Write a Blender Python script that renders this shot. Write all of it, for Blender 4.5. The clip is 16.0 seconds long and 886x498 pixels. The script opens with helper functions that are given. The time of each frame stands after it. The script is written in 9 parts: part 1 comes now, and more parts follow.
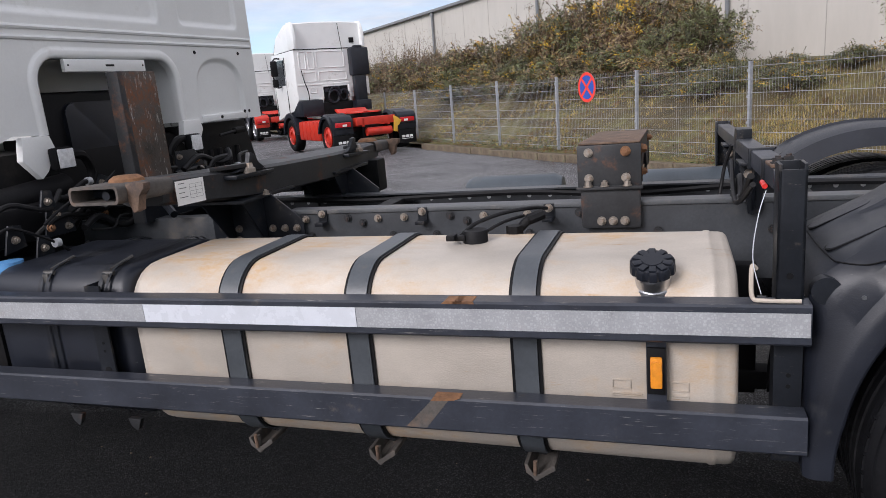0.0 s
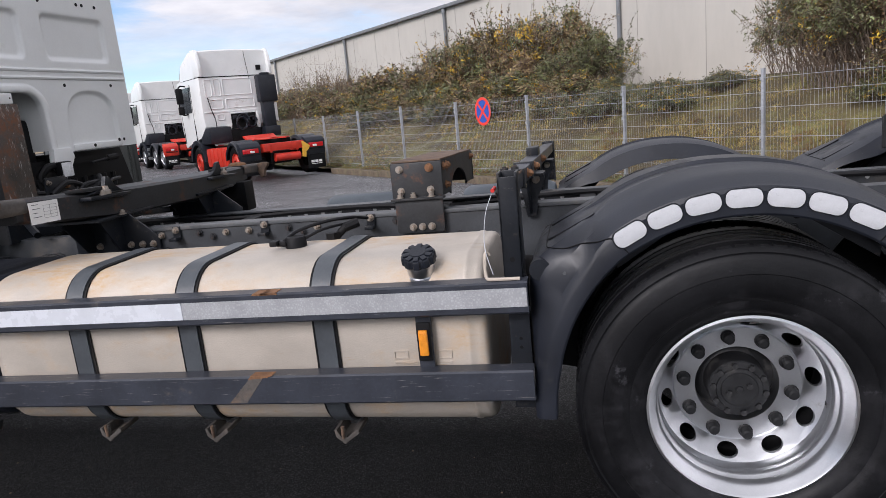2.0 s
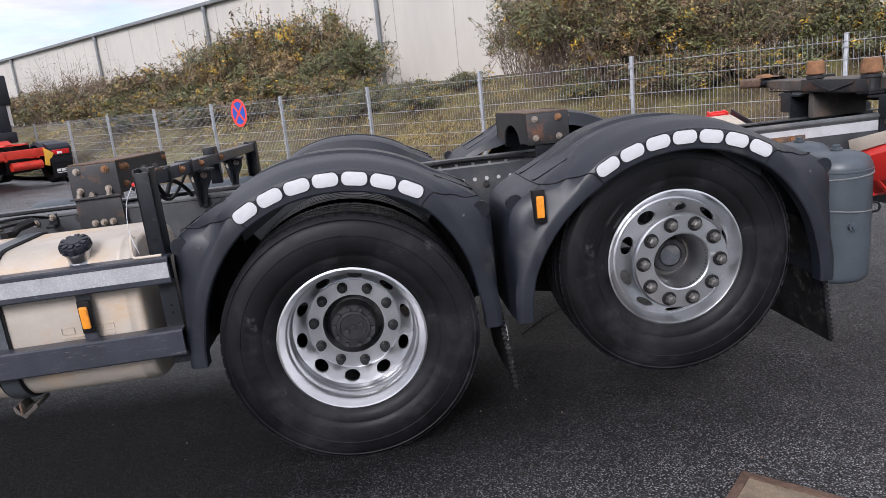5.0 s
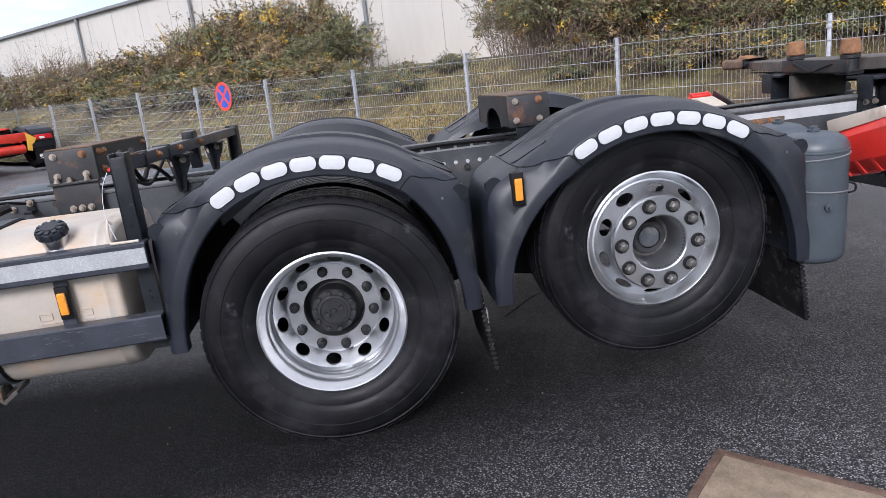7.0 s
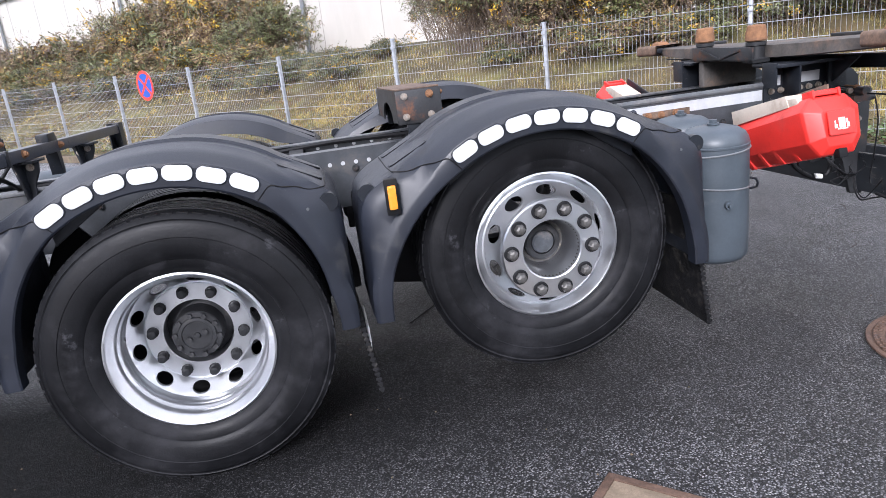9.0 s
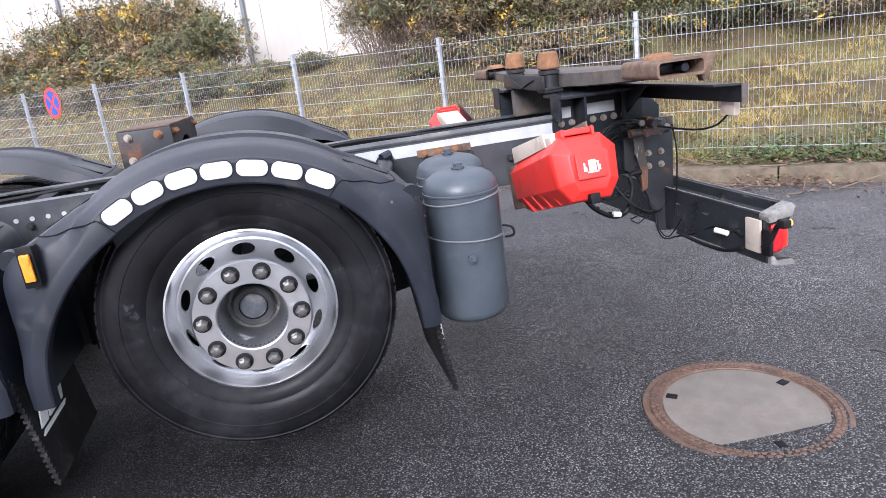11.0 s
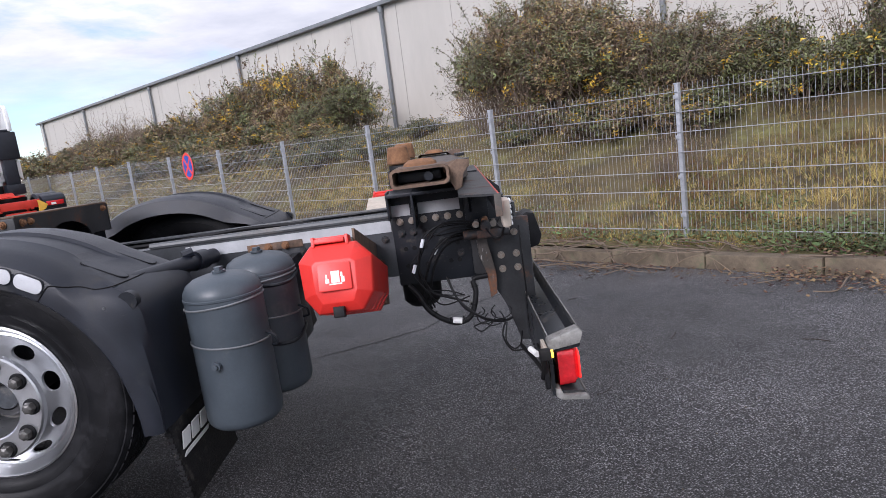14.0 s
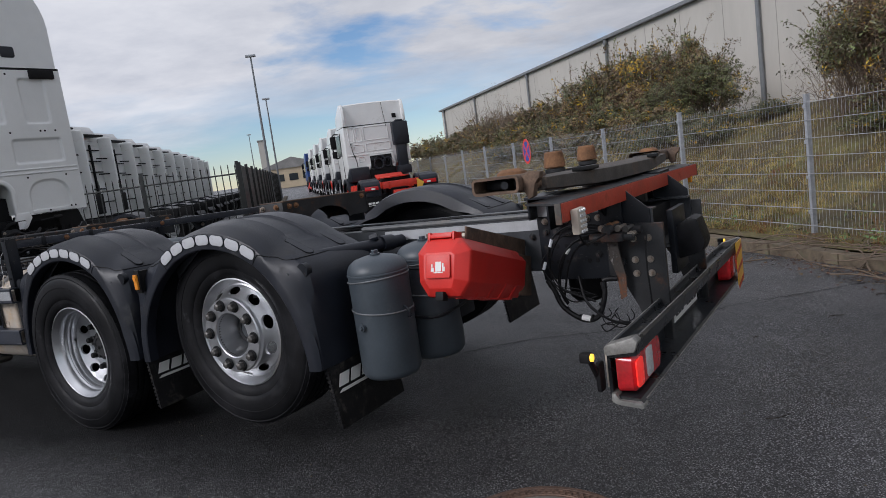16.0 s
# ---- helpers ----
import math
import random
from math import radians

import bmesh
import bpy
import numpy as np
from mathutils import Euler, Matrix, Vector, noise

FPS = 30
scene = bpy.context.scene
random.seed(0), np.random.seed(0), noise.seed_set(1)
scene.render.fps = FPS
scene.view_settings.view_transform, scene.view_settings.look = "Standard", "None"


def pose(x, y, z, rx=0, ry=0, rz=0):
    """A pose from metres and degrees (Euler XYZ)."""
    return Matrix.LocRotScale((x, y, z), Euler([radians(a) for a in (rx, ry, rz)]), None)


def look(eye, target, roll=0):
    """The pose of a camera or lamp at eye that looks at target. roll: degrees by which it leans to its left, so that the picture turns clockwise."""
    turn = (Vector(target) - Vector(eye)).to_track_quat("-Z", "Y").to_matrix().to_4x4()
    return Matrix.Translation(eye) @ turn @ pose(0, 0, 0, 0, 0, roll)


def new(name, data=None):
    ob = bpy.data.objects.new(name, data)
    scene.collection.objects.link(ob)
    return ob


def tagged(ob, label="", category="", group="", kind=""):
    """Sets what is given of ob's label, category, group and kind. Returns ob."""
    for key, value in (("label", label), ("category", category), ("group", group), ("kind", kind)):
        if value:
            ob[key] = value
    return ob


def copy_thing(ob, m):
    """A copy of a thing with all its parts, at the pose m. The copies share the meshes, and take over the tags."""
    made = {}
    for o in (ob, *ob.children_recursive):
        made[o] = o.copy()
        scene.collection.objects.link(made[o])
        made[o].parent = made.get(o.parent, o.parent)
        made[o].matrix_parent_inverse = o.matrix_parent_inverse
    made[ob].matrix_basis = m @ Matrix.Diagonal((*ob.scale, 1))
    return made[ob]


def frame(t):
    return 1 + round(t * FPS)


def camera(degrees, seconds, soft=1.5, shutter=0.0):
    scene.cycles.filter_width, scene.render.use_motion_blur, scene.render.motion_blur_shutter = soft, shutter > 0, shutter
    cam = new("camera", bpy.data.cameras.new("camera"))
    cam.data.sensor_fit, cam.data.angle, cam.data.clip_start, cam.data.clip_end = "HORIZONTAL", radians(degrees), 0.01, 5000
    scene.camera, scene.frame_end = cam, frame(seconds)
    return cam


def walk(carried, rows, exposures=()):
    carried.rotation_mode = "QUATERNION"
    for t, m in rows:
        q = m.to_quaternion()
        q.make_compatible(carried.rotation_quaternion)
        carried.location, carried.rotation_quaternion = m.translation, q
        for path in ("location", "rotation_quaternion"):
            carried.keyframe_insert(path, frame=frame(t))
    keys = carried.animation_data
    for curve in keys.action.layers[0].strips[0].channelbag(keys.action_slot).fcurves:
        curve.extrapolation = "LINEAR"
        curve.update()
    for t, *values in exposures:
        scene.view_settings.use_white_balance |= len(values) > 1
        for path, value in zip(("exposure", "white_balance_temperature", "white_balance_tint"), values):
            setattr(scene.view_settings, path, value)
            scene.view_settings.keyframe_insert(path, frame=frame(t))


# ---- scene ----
cam = camera(66.1, 16.0, soft=0.5)
PATH = [
    (0, (-0.956, -1.729, 1.497), (-1.596, 0.111, 1.045), -4.51),
    (0.5, (-0.782, -1.748, 1.506), (-1.416, 0.093, 1.053), -4.74),
    (1, (-0.631, -1.770, 1.508), (-1.256, 0.078, 1.065), -4.85),
    (1.5, (-0.539, -1.880, 1.493), (-1.120, -0.012, 1.079), -5.04),
    (2, (-0.445, -2.037, 1.477), (-0.874, -0.126, 1.074), -5.18),
    (2.5, (-0.224, -2.158, 1.449), (-0.498, -0.219, 1.043), -5.45),
    (3, (-0.063, -2.290, 1.444), (-0.211, -0.339, 1.030), -5.40),
    (3.5, (-0.043, -2.459, 1.448), (-0.075, -0.504, 1.027), -5.42),
    (4, (0.014, -2.545, 1.461), (0.090, -0.594, 1.028), -5.46),
    (4.5, (0.141, -2.592, 1.457), (0.280, -0.648, 1.010), -5.59),
    (7, (0.214, -2.610, 1.452), (0.402, -0.686, 0.939), -6.13),
    (7.5, (0.242, -2.620, 1.448), (0.426, -0.697, 0.931), -6.22),
    (8, (0.297, -2.626, 1.434), (0.477, -0.705, 0.909), -6.43),
    (8.5, (0.399, -2.556, 1.436), (0.594, -0.641, 0.894), -6.67),
    (9, (0.548, -2.399, 1.460), (0.866, -0.509, 0.888), -6.66),
    (9.5, (0.755, -2.283, 1.438), (1.222, -0.431, 0.843), -6.73),
    (10, (1.053, -2.272, 1.446), (1.563, -0.434, 0.843), -6.87),
    (12.5, (2.395, -2.112, 1.450), (2.480, -0.157, 1.039), -7.29),
    (13, (2.688, -2.045, 1.432), (2.720, -0.080, 1.066), -7.36),
    (13.5, (2.951, -2.121, 1.433), (2.942, -0.152, 1.082), -7.35),
    (14, (3.188, -2.257, 1.428), (3.127, -0.287, 1.084), -7.33),
    (14.5, (3.489, -2.252, 1.414), (3.057, -0.322, 1.114), -7.17),
    (15, (3.745, -2.298, 1.410), (2.917, -0.496, 1.155), -7.14),
    (15.5, (4.016, -2.364, 1.396), (2.984, -0.667, 1.160), -7.57),
    (16, (4.294, -2.293, 1.409), (3.225, -0.622, 1.151), -7.72),
]
EXPOSURE = [(0, 0.05, 6200, 17), (3.5, 0.10, 6200, 17), (4.7, 0.27, 6150, 17), (7, 0.52, 5950, 17), (8.5, 0.82, 5900, 17), (10, 1.28, 5850, 18), (12.5, 0.60, 5850, 19), (14, 0.22, 5950, 19), (15, -0.17, 6150, 17), (16, -0.54, 6050, 14)]
walk(cam, [(t, look(eye, target, roll)) for t, eye, target, roll in PATH], EXPOSURE)

# Where the truck stands: it leans a little on its raised rear suspension.
TRUCK = Matrix(((0.99997, 0.00003, -0.00756, 0), (-0.00009, 0.99997, -0.00814, 0), (0.00756, 0.00815, 0.99994, 0), (0, 0, 0, 1)))
# The road, the fence and the hall run at 45 degrees to the truck: x across the road, y along it.
ROAD = pose(0, 0, 0, 0, 0, 45)

# ---- light ----
world = bpy.data.worlds.new("sky")
scene.world = world
world.use_nodes = True
wn, wl = world.node_tree.nodes, world.node_tree.links
wn.clear()


def wnode(kind, **kw):
    n = wn.new(kind)
    for k, v in kw.items():
        n.inputs[k].default_value = v
    return n


SUN_AZ, SUN_EL = 205.0, 30.0
sky = wn.new("ShaderNodeTexSky")
sky.sky_type, sky.sun_disc = "NISHITA", False
sky.sun_elevation, sky.sun_rotation = radians(SUN_EL), radians(SUN_AZ)
sky.air_density, sky.dust_density, sky.ozone_density = 1.0, 0.0, 4.0
tc = wn.new("ShaderNodeTexCoord")
sep = wn.new("ShaderNodeSeparateXYZ")
wl.new(tc.outputs["Generated"], sep.inputs[0])
lift = wn.new("ShaderNodeMath")
lift.operation = "MAXIMUM"
lift.inputs[1].default_value = 0.0
wl.new(sep.outputs["Z"], lift.inputs[0])
add = wn.new("ShaderNodeMath")
add.operation = "ADD"
add.inputs[1].default_value = 0.12
wl.new(lift.outputs[0], add.inputs[0])
flat = wn.new("ShaderNodeCombineXYZ")
for axis in "XY":
    d = wn.new("ShaderNodeMath")
    d.operation = "DIVIDE"
    wl.new(sep.outputs[axis], d.inputs[0])
    wl.new(add.outputs[0], d.inputs[1])
    wl.new(d.outputs[0], flat.inputs[axis])
cloud = wnode("ShaderNodeTexNoise", Scale=0.55, Detail=9.0, Roughness=0.55, Distortion=0.3)
wl.new(flat.outputs[0], cloud.inputs["Vector"])
cover = wn.new("ShaderNodeValToRGB")
cover.color_ramp.elements[0].position, cover.color_ramp.elements[1].position = 0.35, 0.44
wl.new(cloud.outputs["Fac"], cover.inputs[0])
low = wn.new("ShaderNodeMapRange")
low.inputs["From Min"].default_value, low.inputs["From Max"].default_value = 0.175, 0.255
ragged = wn.new("ShaderNodeMath")
ragged.operation = "MULTIPLY_ADD"
ragged.inputs[1].default_value = 0.22
wl.new(cloud.outputs["Fac"], ragged.inputs[0])
wl.new(sep.outputs["Z"], ragged.inputs[2])
wl.new(ragged.outputs[0], low.inputs["Value"])
both = wn.new("ShaderNodeMath")
both.operation = "MULTIPLY"
wl.new(cover.outputs[0], both.inputs[0])
wl.new(low.outputs[0], both.inputs[1])
shade = wnode("ShaderNodeTexNoise", Scale=1.3, Detail=6.0, Roughness=0.6)
wl.new(flat.outputs[0], shade.inputs["Vector"])
tone = wn.new("ShaderNodeValToRGB")
tone.color_ramp.elements[0].position, tone.color_ramp.elements[1].position = 0.3, 0.7
tone.color_ramp.elements[0].color, tone.color_ramp.elements[1].color = (0.64, 0.66, 0.70, 1), (1, 0.99, 0.97, 1)
wl.new(shade.outputs["Fac"], tone.inputs[0])
clear = wnode("ShaderNodeBackground", Strength=0.15)
wl.new(sky.outputs[0], clear.inputs[0])
white = wnode("ShaderNodeBackground", Strength=0.95)
# the cloud is brighter on the sun's side
toward = wn.new("ShaderNodeVectorMath")
toward.operation = "DOT_PRODUCT"
toward.inputs[1].default_value = (math.sin(radians(SUN_AZ)), math.cos(radians(SUN_AZ)), 0)
wl.new(tc.outputs["Generated"], toward.inputs[0])
glow = wn.new("ShaderNodeMapRange")
for key, value in (("From Min", -1.0), ("From Max", -0.2), ("To Min", 0.80), ("To Max", 1.2)):
    glow.inputs[key].default_value = value
wl.new(toward.outputs["Value"], glow.inputs["Value"])
wl.new(glow.outputs[0], white.inputs["Strength"])
wl.new(tone.outputs[0], white.inputs[0])
mixer = wn.new("ShaderNodeMixShader")
wl.new(both.outputs[0], mixer.inputs[0])
wl.new(clear.outputs[0], mixer.inputs[1])
wl.new(white.outputs[0], mixer.inputs[2])
out = wn.new("ShaderNodeOutputWorld")
wl.new(mixer.outputs[0], out.inputs[0])

sun = new("sun", bpy.data.lights.new("sun", "SUN"))
sun.data.energy, sun.data.angle, sun.data.color = 2.8, radians(24), (1, 0.96, 0.91)
az, el = radians(SUN_AZ), radians(SUN_EL)
sun.matrix_world = look(Vector((math.sin(az) * math.cos(el), math.cos(az) * math.cos(el), math.sin(el))) * 40, (0, 0, 0))

# ---- materials ----


def mat(name, col, rough=0.5, metal=0.0, var=0.25, scale=6.0, fine=90.0, bump=0.12, dirt=None, amount=0.0, dscale=2.5, emit=0.0, island=0.0, coat=0.0, stretch=(1, 1, 1), rvar=0.12, spec=0.5, scr=None):
    """A surface with slow and fine variation, spots of dirt and fine relief; coordinates in metres."""
    m = bpy.data.materials.new(name)
    m.use_nodes = True
    n, l = m.node_tree.nodes, m.node_tree.links
    b = n["Principled BSDF"]
    co = n.new("ShaderNodeTexCoord")
    mp = n.new("ShaderNodeMapping")
    mp.inputs["Scale"].default_value = stretch
    l.new(co.outputs["Object"], mp.inputs[0])
    src = mp.outputs[0]

    def tex(s, detail=4.0, r=0.6):
        t = n.new("ShaderNodeTexNoise")
        t.inputs["Scale"].default_value, t.inputs["Detail"].default_value, t.inputs["Roughness"].default_value = s, detail, r
        l.new(src, t.inputs["Vector"])
        return t.outputs["Fac"]

    def blend(fac, a, c, kind="MIX"):
        x = n.new("ShaderNodeMix")
        x.data_type, x.blend_type = "RGBA", kind
        for sock, v in ((x.inputs[0], fac), (x.inputs[6], a), (x.inputs[7], c)):
            if isinstance(v, (tuple, float)):
                sock.default_value = v
            else:
                l.new(v, sock)
        return x.outputs[2]

    def ramp(fac, lo, hi):
        r = n.new("ShaderNodeMapRange")
        r.inputs["From Min"].default_value, r.inputs["From Max"].default_value = lo, hi
        l.new(fac, r.inputs["Value"])
        return r.outputs[0]

    dark = tuple(c * (1 - var) for c in col) + (1.0,)
    light = tuple(min(1, c * (1 + var)) for c in col) + (1.0,)
    slow, grain = tex(scale), tex(fine, 3.0, 0.7)
    c = blend(ramp(slow, 0.3, 0.7), dark, light)
    g = blend(ramp(grain, 0.25, 0.75), (1 - var * 0.6,) * 3 + (1.0,), (1 + var * 0.4,) * 3 + (1.0,))
    c = blend(1.0, c, g, "MULTIPLY")
    if island:
        geo = n.new("ShaderNodeNewGeometry")
        hsv = n.new("ShaderNodeHueSaturation")
        l.new(c, hsv.inputs["Color"])
        v = n.new("ShaderNodeMapRange")
        v.inputs["To Min"].default_value, v.inputs["To Max"].default_value = 1 - island, 1 + island
        l.new(geo.outputs["Random Per Island"], v.inputs["Value"])
        l.new(v.outputs[0], hsv.inputs["Value"])
        h = n.new("ShaderNodeMapRange")
        h.inputs["To Min"].default_value, h.inputs["To Max"].default_value = 0.5 - island * 0.07, 0.5 + island * 0.05
        l.new(geo.outputs["Random Per Island"], h.inputs["Value"])
        l.new(h.outputs[0], hsv.inputs["Hue"])
        c = hsv.outputs[0]
    if scr:
        # fine scratches, drawn out along one axis
        colour, stretched, share = scr
        m2 = n.new("ShaderNodeMapping")
        m2.inputs["Scale"].default_value = stretched
        m2.inputs["Rotation"].default_value = (0.03, 0.05, 0.02)
        l.new(co.outputs["Object"], m2.inputs[0])
        st = n.new("ShaderNodeTexNoise")
        st.inputs["Scale"].default_value, st.inputs["Detail"].default_value, st.inputs["Roughness"].default_value = 1.0, 6.0, 0.75
        l.new(m2.outputs[0], st.inputs["Vector"])
        c = blend(ramp(st.outputs["Fac"], 0.72 - share, 0.80 - share), c, tuple(colour) + (1.0,))
    r = n.new("ShaderNodeMapRange")
    r.inputs["To Min"].default_value, r.inputs["To Max"].default_value = max(0.03, rough - rvar), min(1, rough + rvar)
    l.new(slow, r.inputs["Value"])
    rr = r.outputs[0]
    if dirt:
        spot = n.new("ShaderNodeMath")
        spot.operation = "MULTIPLY"
        l.new(ramp(tex(dscale, 8.0, 0.68), 0.62 - amount * 0.4, 0.74 - amount * 0.3), spot.inputs[0])
        l.new(ramp(tex(dscale * 9, 5.0, 0.7), 0.3, 0.62), spot.inputs[1])
        c = blend(spot.outputs[0], c, tuple(dirt) + (1.0,))
        rm = n.new("ShaderNodeMix")
        l.new(spot.outputs[0], rm.inputs[0])
        l.new(rr, rm.inputs[2])
        rm.inputs[3].default_value = 0.85
        rr = rm.outputs[0]
        if metal:
            mm = n.new("ShaderNodeMix")
            l.new(spot.outputs[0], mm.inputs[0])
            mm.inputs[2].default_value, mm.inputs[3].default_value = metal, 0.0
            l.new(mm.outputs[0], b.inputs["Metallic"])
    l.new(c, b.inputs["Base Color"])
    l.new(rr, b.inputs["Roughness"])
    if not (dirt and metal):
        b.inputs["Metallic"].default_value = metal
    b.inputs["Coat Weight"].default_value, b.inputs["Specular IOR Level"].default_value = coat, spec
    if bump:
        bp = n.new("ShaderNodeBump")
        bp.inputs["Strength"].default_value, bp.inputs["Distance"].default_value = bump, 0.004
        l.new(grain, bp.inputs["Height"])
        l.new(bp.outputs[0], b.inputs["Normal"])
    if emit:
        l.new(c, b.inputs["Emission Color"])
        b.inputs["Emission Strength"].default_value = emit
    return m


